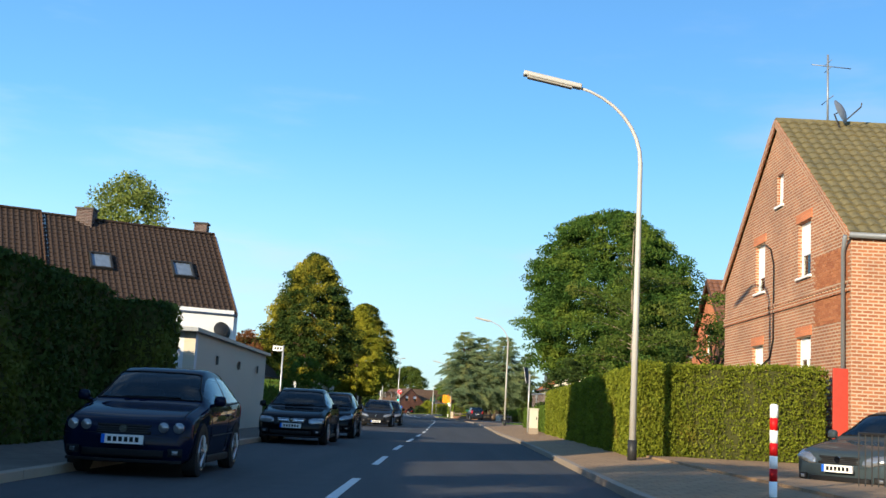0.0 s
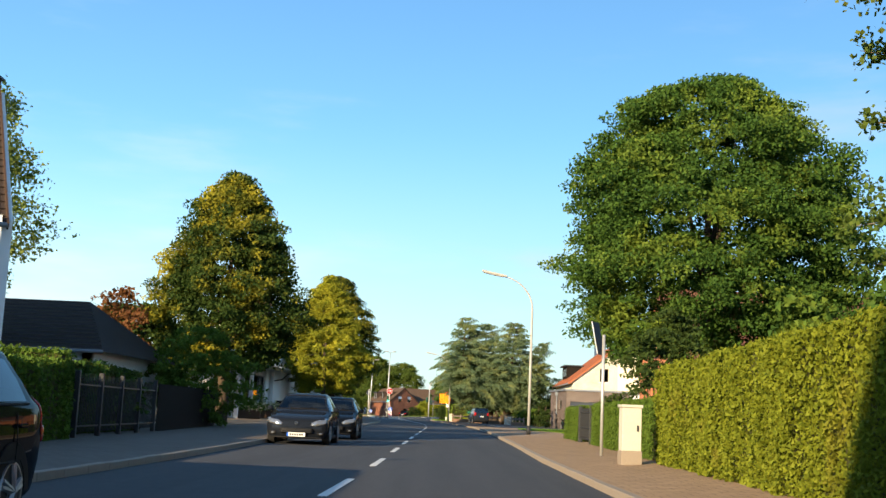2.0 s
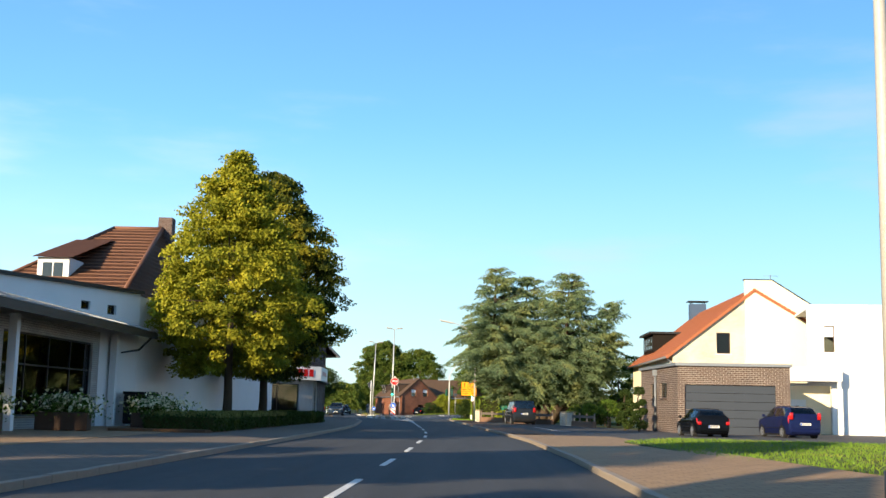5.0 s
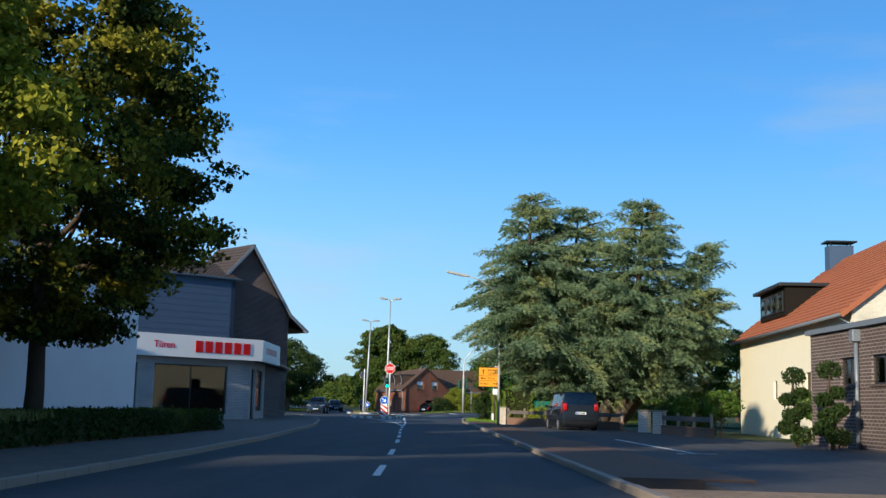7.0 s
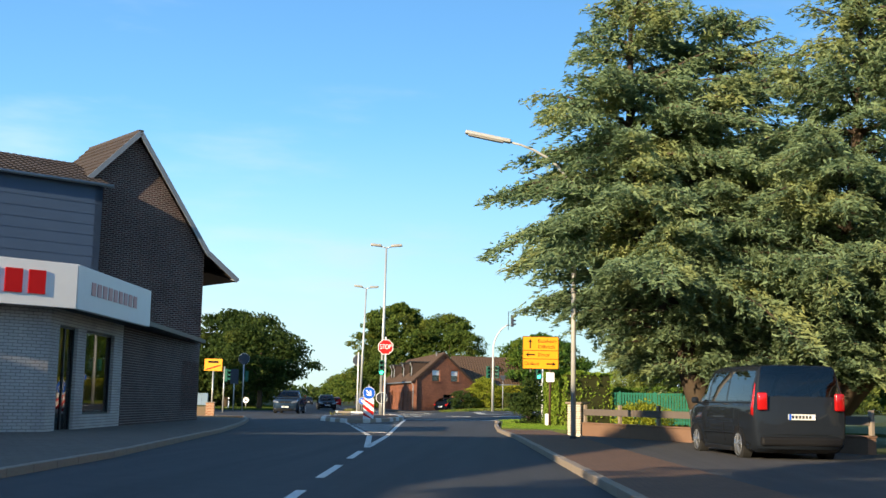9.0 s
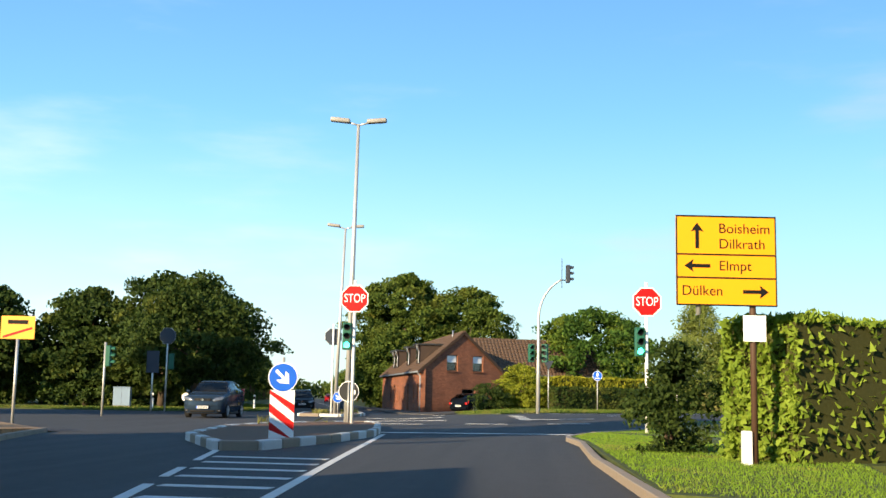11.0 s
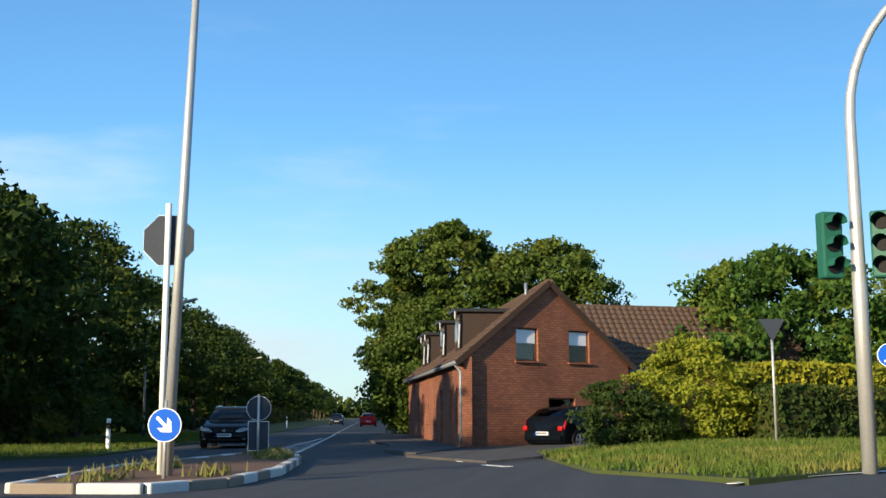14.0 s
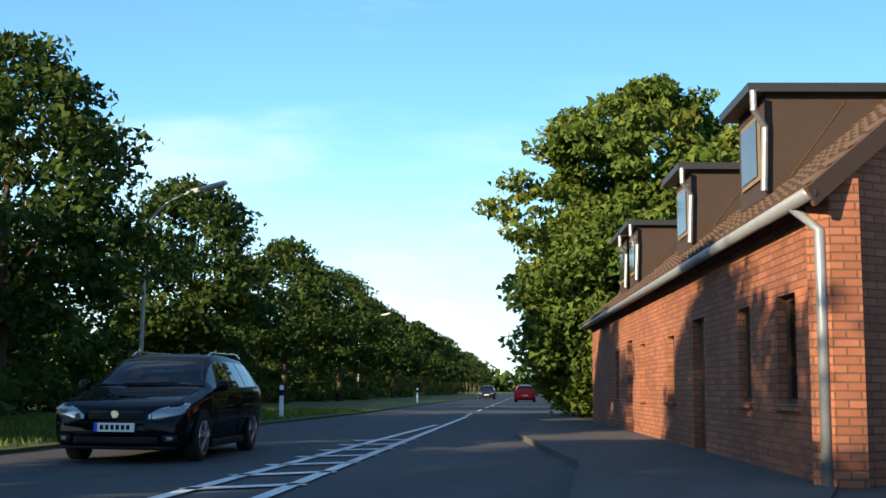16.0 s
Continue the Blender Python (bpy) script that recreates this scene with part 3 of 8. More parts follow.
VERGE_FAR = [(-7.2, 250.0), (-5.2, 238.5), (-3.2, 233.6), (0.2, 238.0), (3.0, 243.4), (9.2, 252.5), (30, 284), (90, 360), (90, 420), (-2, 420), (-4, 300), (-4.2, 262)]
VERGE_NEAR = [(0.61, 211.84), (1.45, 214.87), (2.74, 219.12), (5.04, 225.62), (14, 238), (60, 300), (100, 300), (100, 196), (8, 196), (1.2, 199)]
VERGE_LEFT = [(-90, 243), (-34, 240.5), (-23, 243.5), (-19.6, 250), (lane(285) - 4.4, 285), (lane(860) - 4.4, 860), (-400, 860), (-400, 243)]
build_at(JUNCTION)
turf("verge", VERGE_FAR, 0.06, "grass verge on the far side of the junction")
turf("verge", VERGE_NEAR, 0.07, "mown grass corner beside the junction")
turf("verge", VERGE_LEFT, 0.06, "grass verge under the avenue trees")
turf("verge", [(lane(283) + 4.2, 283), (lane(860) + 4.2, 860), (200, 860), (200, 420), (-3, 420), (-4, 300), (-12, 281)], 0.05, "grass verge along the country road")
build_at(STREET)
turf("verge", [(1.0, 211.2), (0.62, 209.8), (0.0, 206.6), (0.25, 203.2), (0.3, 188.6), (2.7, 187.2), (4.2, 195), (12, 196.5), (8, 205), (2, 211)], 0.11, "strip of mown lawn beside the yellow signpost")
turf("lawn", [(7.3, 96.5), (7.0, 118), (9.6, 124.0), (30, 121), (32, 92), (14, 93)], 0.14, "sunlit front lawn beside the pavement")
turf("forecourt", [(4.85, -60), (30, -60), (30, 27), (9.4, 26.5), (4.85, 26.0)], 0.27, "grey paved front yard", PAVING)
turf("driveway", [(4.8, 128.2), (7.0, 118.2), (9.6, 124.3), (45, 121.3), (45, 160), (12.6, 154), (9.2, 172), (2.9, 183), (2.5, 176), (3.4, 160), (4.6, 148)], 0.05, "wide asphalt driveway and parking area", ASPHALT_OLD)
turf("forecourt", [(-8.6, 100), (-8.6, 127), (-12, 128), (-24, 126), (-24, 92), (-9, 84)], 0.11, "paved shop forecourt", PAVING)
build_at(JUNCTION)
turf("forecourt", [(-10.8, 250.6), (-8.0, 246.4), (-5.6, 249), (-4, 262), (-10.4, 257.2)], 0.06, "worn asphalt yard before the brick house", ASPHALT_OLD)
turf("pavement", [(-10.6, 251.0), (-10.2, 257), (-16.6, 279), (-18.2, 284), (-19.0, 283.4), (-16.3, 268.6), (-13.2, 259.6), (-12.2, 254)], 0.1, "narrow pavement along the brick house", ASPHALT_OLD)
build_at(STREET)
turf("pavement", [(-13.2, 204.8), (-16.5, 209.5), (-24, 212.5), (-60, 214), (-60, 206), (-17, 198)], 0.1, "paved street corner", PAVING)
turf("verge", [(-18.5, 211.5), (-24, 213.2), (-60, 214.8), (-60, 206), (-22, 203)], 0.14, "grassy corner behind the pavement")

kerb_row(KERB_R, 1, -4, 217)
kerb_row(KERB_L, -1, -4, 205)


def island(pts, label, z=0.14):
    top = thing("traffic_island", 0, 0, 0, 0, label, "traffic island", "", "structure")
    part("paving", slab(bmesh.new(), [(x, y) for x, y in pts], -0.05, z - 0.01), BRICKPAVE, top)
    n = len(pts)
    for i in range(n):
        a, b = Vector(pts[i]), Vector(pts[(i + 1) % n])
        k = max(1, round((b - a).length / 0.9))
        for j in range(k):
            p, q = a.lerp(b, j / k), a.lerp(b, (j + 1) / k)
            ob = part("kerbstone", B(0.015, (q - p).length - 0.015, -0.11, 0.11, -0.08, z + 0.015, None, 0.03), KERB_WHITE if (i + j) % 2 else KERB, top)
            ob.matrix_basis = pose(p.x, p.y, 0, 0, 0, math.degrees(math.atan2(q.y - p.y, q.x - p.x)))
    return top


island([(-6.75, 197.6), (-6.1, 198.0), (-5.5, 202.0), (-5.15, 206.4), (-5.35, 209.2), (-5.7, 212.0), (-6.05, 214.7), (-6.35, 216.3), (-6.8, 217.1), (-7.45, 216.8), (-8.1, 215.4), (-9.2, 212.6), (-9.5, 208.5), (-8.6, 202.0)], "brick-paved traffic island with black and white kerbs", 0.17)
build_at(JUNCTION)
island([(-13.6, 235.6), (-11.6, 235.8), (-11.0, 237.4), (-11.3, 241), (-12.6, 246.5), (-13.9, 250.3), (-15.0, 249.4), (-14.9, 242)], "brick-paved traffic island with weeds along its kerb", 0.14)
build_at(STREET)

# ---- walls, roofs and windows ----
def wall(parent, p0, p1, profile, holes, material, thick=0.3, name="wall", base=-0.1):
    """A wall from p0 to p1, its outer face to the right of that way; profile: (s, z) points of its top; holes: (s0, s1, z0, z1)."""
    p0, p1 = Vector(p0), Vector(p1)
    length = (p1 - p0).length

    def top(s):
        return float(np.interp(s, [q[0] for q in profile], [q[1] for q in profile]))

    cuts = sorted({0.0, length, *(q[0] for q in profile), *(h[0] for h in holes), *(h[1] for h in holes)})
    cuts = [c for c in cuts if 0 <= c <= length]
    bm = bmesh.new()

    def quad(*v):
        bm.faces.new([bm.verts.new(p) for p in v])

    for a, b in zip(cuts, cuts[1:]):
        if b - a < 1e-4:
            continue
        mid, z = (a + b) / 2, base
        for h in sorted((h for h in holes if h[0] < mid < h[1]), key=lambda h: h[2]) + [None]:
            za, zb = (h[2], h[2]) if h else (top(a), top(b))
            quad((a, 0, z), (b, 0, z), (b, 0, zb), (a, 0, za))
            quad((b, thick, z), (a, thick, z), (a, thick, za), (b, thick, zb))
            if h:
                quad((a, 0, za), (b, 0, zb), (b, thick, zb), (a, thick, za))
                z = h[3]
                quad((b, 0, z), (a, 0, z), (a, thick, z), (b, thick, z))
            else:
                quad((a, 0, za), (b, 0, zb), (b, thick, zb), (a, thick, za))
    for h in holes:
        quad((h[0], 0, h[2]), (h[0], thick, h[2]), (h[0], thick, h[3]), (h[0], 0, h[3]))
        quad((h[1], thick, h[2]), (h[1], 0, h[2]), (h[1], 0, h[3]), (h[1], thick, h[3]))
    quad((0, thick, base), (0, 0, base), (0, 0, top(0)), (0, thick, top(0)))
    quad((length, 0, base), (length, thick, base), (length, thick, top(length)), (length, 0, top(length)))
    ob = part(name, bm, material, parent)
    ob.matrix_basis = into(parent) @ pose(p0.x, p0.y, 0, 0, 0, math.degrees(math.atan2(p1.y - p0.y, p1.x - p0.x)))
    return ob


def window(parent, on, s0, s1, z0, z1, frame_mat=None, sill_mat=None, bars=0, blind=0.0, deep=0.1, glass=None, rail=0):
    """A window in a wall's hole: frame, panes, sill and, if given, a blind over its upper share."""
    frame_mat = frame_mat or WHITE_PAINT
    m = on.matrix_basis
    bm, extra = bmesh.new(), []
    f = 0.06
    for a in ((s0, s0 + f, z0, z1), (s1 - f, s1, z0, z1), (s0 + f, s1 - f, z0, z0 + f), (s0 + f, s1 - f, z1 - f, z1)):
        box(bm, a[0], a[1], deep, deep + 0.07, a[2], a[3])
    for k in range(bars):
        c = s0 + (s1 - s0) * (k + 1) / (bars + 1)
        extra.append(("mullion", B(c - 0.035, c + 0.035, deep, deep + 0.07, z0 + f, z1 - f)))
    for k in range(rail):
        c = z0 + (z1 - z0) * (0.62 if rail == 1 else (k + 1) / (rail + 1))
        extra.append(("transom", B(s0 + f, s1 - f, deep + 0.004, deep + 0.066, c - 0.03, c + 0.03)))
    w = part("window", bm, frame_mat, parent)
    w.matrix_basis = m
    for nm, piece in extra:
        part(nm, piece, frame_mat, w)
    pane = part("pane", B(s0 + f, s1 - f, deep + 0.03, deep + 0.042, z0 + f, z1 - f), glass or GLASS, w)
    pane.visible_shadow = False
    if sill_mat:
        part("sill", B(s0 - 0.08, s1 + 0.08, -0.07, deep, z0 - 0.07, z0 - 0.004, None, 0.01), sill_mat, w)
    if blind:
        part("blind", B(s0 + f, s1 - f, deep + 0.01, deep + 0.022, z1 - f - (z1 - z0 - 2 * f) * blind, z1 - f), ROLLER, w, "white roller blind")
    else:
        part("curtain", B(s0 + f, s0 + f + 0.55 * (s1 - s0), deep + 0.07, deep + 0.08, z0 + f, z1 - f), CURTAIN, w, "pale net curtain") if blind is None else None
    return w


def tiles(parent, start, eave, up, material, name="roof_slope", col=0.3, row=0.36, depth=0.045):
    """A roof slope of overlapping wavy tiles: corner, way along the eave, way up the slope."""
    start, eave, up = Vector(start), Vector(eave), Vector(up)
    length, height = eave.length, up.length
    e, u = eave.normalized(), up.normalized()
    nrm = e.cross(u).normalized()
    cols, rows = max(2, round(length / col)), max(2, round(height / row))
    prof = [(0.0, 0.0), (0.2, 0.8), (0.45, 1.0), (0.7, 0.6), (0.85, 0.0)]
    verts, faces = [], []
    for r in range(rows):
        base = len(verts)
        ring = [((c + a) * length / cols, h) for c in range(cols) for a, h in prof] + [(length, 0.0)]
        jit = random.uniform(-0.006, 0.006)
        for lowhigh in range(3):
            for s, h in ring:
                if lowhigh == 0:
                    v = start + e * s + u * (r * height / rows) + nrm * (0.0 + jit)
                elif lowhigh == 1:
                    v = start + e * s + u * (r * height / rows) + nrm * (0.055 + depth * h + jit)
                else:
                    v = start + e * s + u * ((r + 1) * height / rows + 0.02) + nrm * (0.006 + depth * h)
                verts.append(v)
        k = len(ring)
        for i in range(k - 1):
            faces.append((base + i, base + i + 1, base + k + i + 1, base + k + i))
            faces.append((base + k + i, base + k + i + 1, base + 2 * k + i + 1, base + 2 * k + i))
    ob = raw(name, [tuple(v) for v in verts], faces, material, parent)
    ob.matrix_basis = into(parent)
    return tagged(ob, "", "", "", "stuff")


def board(parent, name, a, b, w, h, material, label=""):
    """A straight board or gutter between two points in the world."""
    a, b = Vector(a), Vector(b)
    ob = part(name, B(-w / 2, w / 2, 0, (b - a).length, -h / 2, h / 2), material, parent, label)
    q = (b - a).to_track_quat("Y", "Z").to_matrix().to_4x4()
    ob.matrix_basis = into(parent) @ Matrix.Translation(a) @ q
    return ob


def pipe(parent, name, pts, r, material, label=""):
    ob = part(name, T(pts, r, 10), material, parent, label, True)
    ob.matrix_basis = into(parent)
    return ob


def gable_house(name, a, u, v, width, length, eave, ridge, wall_mat, roof_mat, label, front=(), left=(), right=(), over=0.35, verge=0.25, peak=0.5, trim=None, gutter=True, pipes=(0,), category="house", side_mat=None):
    """A house with its front gable from a along u and its ridge along v. Openings are lists of (s0, s1, z0, z1, options)."""
    a, u, v = Vector(a), Vector(u).normalized(), Vector(v).normalized()
    top = thing(name, a.x, a.y, 0, 0, label, category)
    b, c, d = a + u * width, a + u * width + v * length, a + v * length
    mid = width * peak
    prof = [(0, eave - 0.06), (mid, ridge - 0.07), (width, eave - 0.06)]
    back = [(0, eave - 0.06), (width - mid, ridge - 0.07), (width, eave - 0.06)]
    sides = ((a, b, prof, front), (b, c, [(0, eave), (length, eave)], right), (c, d, back, ()), (d, a, [(0, eave), (length, eave)], left))
    for k, (p, q, pr, holes) in enumerate(sides):
        if k % 2:
            # side walls stand a few millimetres proud of the gable walls' ends
            shift = u * (0.005 if k == 1 else -0.005)
            p, q = p + shift + v * (0.005 if k == 1 else -0.005), q + shift - v * (0.005 if k == 1 else -0.005)
        w = wall(top, p, q, pr, [h[:4] for h in holes], side_mat if side_mat and holes is left else wall_mat)
        for h in holes:
            opt = dict(h[4]) if len(h) > 4 else {}
            if opt.pop("door", False):
                dm = opt.get("mat", BROWN_WOOD)
                ob = part("door", box(bmesh.new(), h[0] + 0.02, h[1] - 0.02, 0.12, 0.17, h[2], h[3] - 0.02, None, 0.008), dm, top, "dark panelled front door")
                ob.matrix_basis = w.matrix_basis
                part("door_handle", T([(h[0] + 0.12, 0.1, 1.05), (h[0] + 0.24, 0.1, 1.05)], 0.012, 6), CHROME, ob)
            else:
                window(top, w, *h[:4], **opt)
    up3 = Vector((0, 0, 1))
    rl = (ridge - eave) / mid
    rr = (ridge - eave) / (width - mid)
    el, er = eave - over * rl + 0.06, eave - over * rr + 0.06
    vv = v * (length + 2 * verge)
    o = a - v * verge
    ridge_p = o + u * mid
    R0 = Vector((ridge_p.x, ridge_p.y, ridge + 0.08))
    L0 = Vector((*(o - u * over), el))
    Q0 = Vector((*(o + u * (width + over)), er))
    v3 = Vector((vv.x, vv.y, 0))
    tiles(top, L0 + v3, -v3, R0 - L0, roof_mat)
    tiles(top, Q0, v3, R0 - Q0, roof_mat)
    board(top, "ridge_cap", R0, R0 + v3, 0.22, 0.09, roof_mat)
    tm = trim or BROWN_WOOD
    for p, q in ((L0, R0), (Q0, R0), (L0 + v3, R0 + v3), (Q0 + v3, R0 + v3)):
        board(top, "verge_board", p - up3 * 0.08, q - up3 * 0.08, 0.05, 0.2, tm)
    if gutter:
        for p in (L0, Q0):
            pipe(top, "gutter", [p - up3 * 0.04, p + v3 - up3 * 0.04], 0.07, ZINC)
        if 0 in pipes:
            w0 = a + (-u * 0.08 + v * 0.12)
            pipe(top, "downpipe", [L0 + v3 * 0.03 - up3 * 0.05, (w0.x, w0.y, el - 0.35), (w0.x, w0.y, 0.05)], 0.055, ZINC)
        if 1 in pipes:
            w0 = b + (u * 0.08 + v * 0.12)
            pipe(top, "downpipe", [Q0 + v3 * 0.03 - up3 * 0.05, (w0.x, w0.y, er - 0.35), (w0.x, w0.y, 0.05)], 0.055, ZINC)
    return top


def chimney(parent, x, y, z0, z1, w=0.6, material=None, cap=True, d=None):
    d = d or w
    ob = part("chimney", B(-w / 2, w / 2, -d / 2, d / 2, z0, z1), material or DARK_BRICK, parent)
    ob.matrix_basis = into(parent) @ Matrix.Translation((x, y, 0))
    if cap:
        part("cap", B(-w / 2 - 0.07, w / 2 + 0.07, -d / 2 - 0.07, d / 2 + 0.07, z1, z1 + 0.08), DARK_METAL, ob)
    return ob


def roof_window(parent, p, e, u, w=0.8, h=1.1):
    """A skylight on a slope: middle point, way along the eave and up the slope."""
    e, u = Vector(e).normalized(), Vector(u).normalized()
    n = e.cross(u)
    m = Matrix((e, u, n)).transposed().to_4x4()
    m.translation = Vector(p)
    bm = bmesh.new()
    for q in ((-w / 2, -w / 2 + 0.09, -h / 2, h / 2), (w / 2 - 0.09, w / 2, -h / 2, h / 2), (-w / 2 + 0.09, w / 2 - 0.09, -h / 2, -h / 2 + 0.09), (-w / 2 + 0.09, w / 2 - 0.09, h / 2 - 0.09, h / 2)):
        box(bm, *q, 0.0, 0.17)
    ob = part("skylight", bm, DARK_METAL, parent)
    ob.matrix_basis = into(parent) @ m
    part("pane", B(-w / 2 + 0.09, w / 2 - 0.09, -h / 2 + 0.09, h / 2 - 0.09, 0.1, 0.14), ROOF_GLASS, ob)
    return ob


def dish(parent, x, y, z, turn, r=0.45, tilt=25, material=None):
    bm = bmesh.new()
    rings = []
    for k in range(6):
        q = r * k / 5
        rings.append([bm.verts.new((q * math.cos(t * math.pi / 12), 0.9 * q * q / r * 0.35, q * math.sin(t * math.pi / 12))) for t in range(24)])
    for p, q in zip(rings, rings[1:]):
        for t in range(24):
            bm.faces.new((p[t], p[(t + 1) % 24], q[(t + 1) % 24], q[t]))
    bmesh.ops.remove_doubles(bm, verts=bm.verts, dist=0.002)
    ob = part("satellite_dish", bm, material or DARK_METAL, parent, "", True)
    ob.matrix_basis = into(parent) @ pose(x, y, z, -tilt, 0, turn)
    part("feed_arm", T([(0, 0.1, -r * 0.9), (0, -0.45, -0.15), (0, -0.5, -0.05)], 0.02, 6), DARK_METAL, ob)
    part("bracket", T([(0, 0.02, 0), (0, 0.3, 0), (0, 0.3, -0.5)], 0.025, 6), DARK_METAL, ob)
    return ob


ROOF_GLASS = surface("skylight glass", (0.1, 0.14, 0.2), (0.14, 0.18, 0.25), 5, 2, 0.06, 0.0, 0.0, 0.9)

# ---- houses on the sunlit side ----
wh = dict(frame_mat=WHITE_PAINT, sill_mat=WHITE_PAINT)
W1 = [(3.55, 4.5, 4.98, 6.4, dict(wh, blind=0.7)), (7.55, 8.55, 4.98, 6.42, dict(wh, blind=0.6)), (5.6, 6.2, 7.25, 8.15, dict(wh, blind=0.8)), (3.3, 4.4, 1.6, 3.4, dict(wh, blind=0.3, bars=1)), (7.5, 8.6, 1.6, 3.4, dict(wh, blind=0.3, bars=1))]
brick_house = gable_house("brick_house", (9.4, 37.1), (0, -1), (1, 0), 11.4, 15, 5.6, 9.7, RED_BRICK, TILE_MOSS, "old red brick house with white shuttered windows and mossy roof", front=W1, over=0.12, verge=0.1, pipes=(), trim=RED_BRICK)
pipe(brick_house, "downpipe", [(9.22, 25.6, 5.5), (9.32, 26.0, 5.2), (9.32, 26.0, 0.05)], 0.05, ZINC)
for s, z in ((4.0, 6.42), (8.05, 6.44), (3.85, 3.42), (8.05, 3.42)):
    ob = part("lintel", B(-0.62, 0.62, -0.03, 0.05, 0, 0.25), ORANGE_BRICK, brick_house)
    ob.matrix_basis = into(brick_house) @ pose(9.4, 37.1 - s, z, 0, 0, -90)
for z in (4.25, 4.42):
    ob = part("brick_band", B(0, 11.4, -0.05, 0.02, z, z + 0.09), RED_BRICK, brick_house, "projecting brick band")
    ob.matrix_basis = into(brick_house) @ pose(9.4, 37.1, 0, 0, 0, -90)
for k in range(48):
    ob = part("dentil", B(-0.06, 0.06, -0.04, 0.02, 4.34, 4.42), RED_BRICK, brick_house)
    ob.matrix_basis = into(brick_house) @ pose(9.4, 37.0 - 0.237 * k, 0, 0, 0, -90)
pipe(brick_house, "cable", [(9.36, 33.2, 2.7), (9.36, 31.9, 3.0), (9.36, 31.6, 3.5), (9.36, 31.6, 5.6), (9.36, 31.9, 6.1), (9.36, 32.4, 6.3)], 0.02, BLACK)
pipe(brick_house, "antenna_mast", [(10.8, 31.4, 9.5), (10.8, 31.4, 11.8)], 0.03, ZINC)
for z, w in ((11.55, 0.32), (11.35, 0.28), (10.45, 0.5)):
    pipe(brick_house, "antenna_rod", [(10.8, 31.4 - w, z), (10.8, 31.4 + w, z)], 0.012, ZINC)
pipe(brick_house, "antenna_rod", [(10.3, 31.3, 11.45), (11.5, 31.5, 11.45)], 0.014, ZINC)
dish(brick_house, 11.1, 30.9, 10.05, 50, 0.36, 20, ZINC)

orange_far = gable_house("brick_house", (13.6, 60.4), (0, -1), (1, 0), 7.8, 12, 4.9, 8.2, ORANGE_BRICK, TILE_BROWN, "orange brick house half hidden by garden trees", front=[(3.0, 4.0, 4.6, 5.8, dict(wh))])
W2 = [(3.9 + 1.15 * 0 + k * 1.6, 4.9 + k * 1.6, 5.15, 6.3, dict(frame_mat=BROWN_WOOD, sill_mat=BROWN_WOOD, blind=0.6)) for k in range(3)] + [(2.1 + 2.1 * k, 3.25 + 2.1 * k, 1.7, 3.35, dict(frame_mat=BROWN_WOOD, sill_mat=BROWN_WOOD, blind=None)) for k in range(4)]
orange_house = gable_house("brick_house", (14.5, 108.1), (0, -1), (1, 0), 11.9, 14, 4.35, 9.4, ORANGE_BRICK, TILE_BROWN, "bright orange brick gabled house with small white windows", front=W2, pipes=(1,), over=0.3)

# cream house with garage
cream = gable_house("cream_house", (15.8, 157.0), (0.9998, -0.019), (0.019, 0.9998), 13.0, 21, 5.35, 9.7, CREAM_BRICK, TILE_RED, "cream rendered house with red tiled roof", front=[(3.0, 3.95, 5.3, 6.75, dict(frame_mat=BROWN_WOOD, sill_mat=WHITE_PAINT))], left=[(18.05, 18.75, 1.95, 2.75, dict(frame_mat=BROWN_WOOD)), (16.2, 16.9, 1.95, 2.75, dict(frame_mat=BROWN_WOOD)), (13.9, 14.9, 0.9, 2.95, dict(door=True)), (8.0, 8.7, 1.8, 2.7, dict(frame_mat=BROWN_WOOD))], over=0.5, trim=TILE_RED, side_mat=CREAM, peak=0.43)
step = bmesh.new()
slab(step, [(4.95, 4.0), (9.8, 4.0), (9.8, 8.5), (6.8, 10.4), (4.95, 10.4)], -0.06, 0.2)
part("step_wall", step, CREAM, cream, "stepped cream gable wall").matrix_basis = into(cream) @ pose(15.8, 157.0, 0, 0, 0, math.degrees(math.atan2(-0.019, 0.9998))) @ Matrix.Rotation(radians(90), 4, "X")
for a, b in (((4.9, 10.44), (6.84, 10.44)), ((6.84, 10.44), (9.9, 8.5))):
    board(cream, "coping", (15.8 + a[0], 157.0 - 0.019 * a[0], a[1]), (15.8 + b[0], 157.0 - 0.019 * b[0], b[1]), 0.4, 0.08, DARK_METAL, "dark coping")
pipe(cream, "antenna_mast", [(24.2, 163, 9.0), (24.2, 163, 11.6)], 0.025, ZINC)
pipe(cream, "antenna_rod", [(23.7, 163, 11.5), (24.8, 163, 11.5)], 0.015, ZINC)
chimney(cream, 21.6, 176.9, 8.4, 10.6, 1.35, SLATE, False, 0.9)
ob = part("chimney_hood", B(-0.85, 0.85, -0.6, 0.6, 10.78, 10.86), DARK_METAL, cream)
ob.matrix_basis = into(cream) @ Matrix.Translation((21.6, 176.9, 0))
for px, py in ((-0.55, -0.35), (0.55, -0.35), (-0.55, 0.35), (0.55, 0.35)):
    part("hood_leg", B(px - 0.03, px + 0.03, py - 0.03, py + 0.03, 10.58, 10.78), DARK_METAL, ob)
dormer = part("dormer", B(-2.75, 2.75, -1.4, 1.9, 0, 1.45), DARK_WOOD, cream, "dark clad flat dormer")
dormer.matrix_basis = into(cream) @ pose(18.0, 172.2, 6.0, 0, 0, -91)
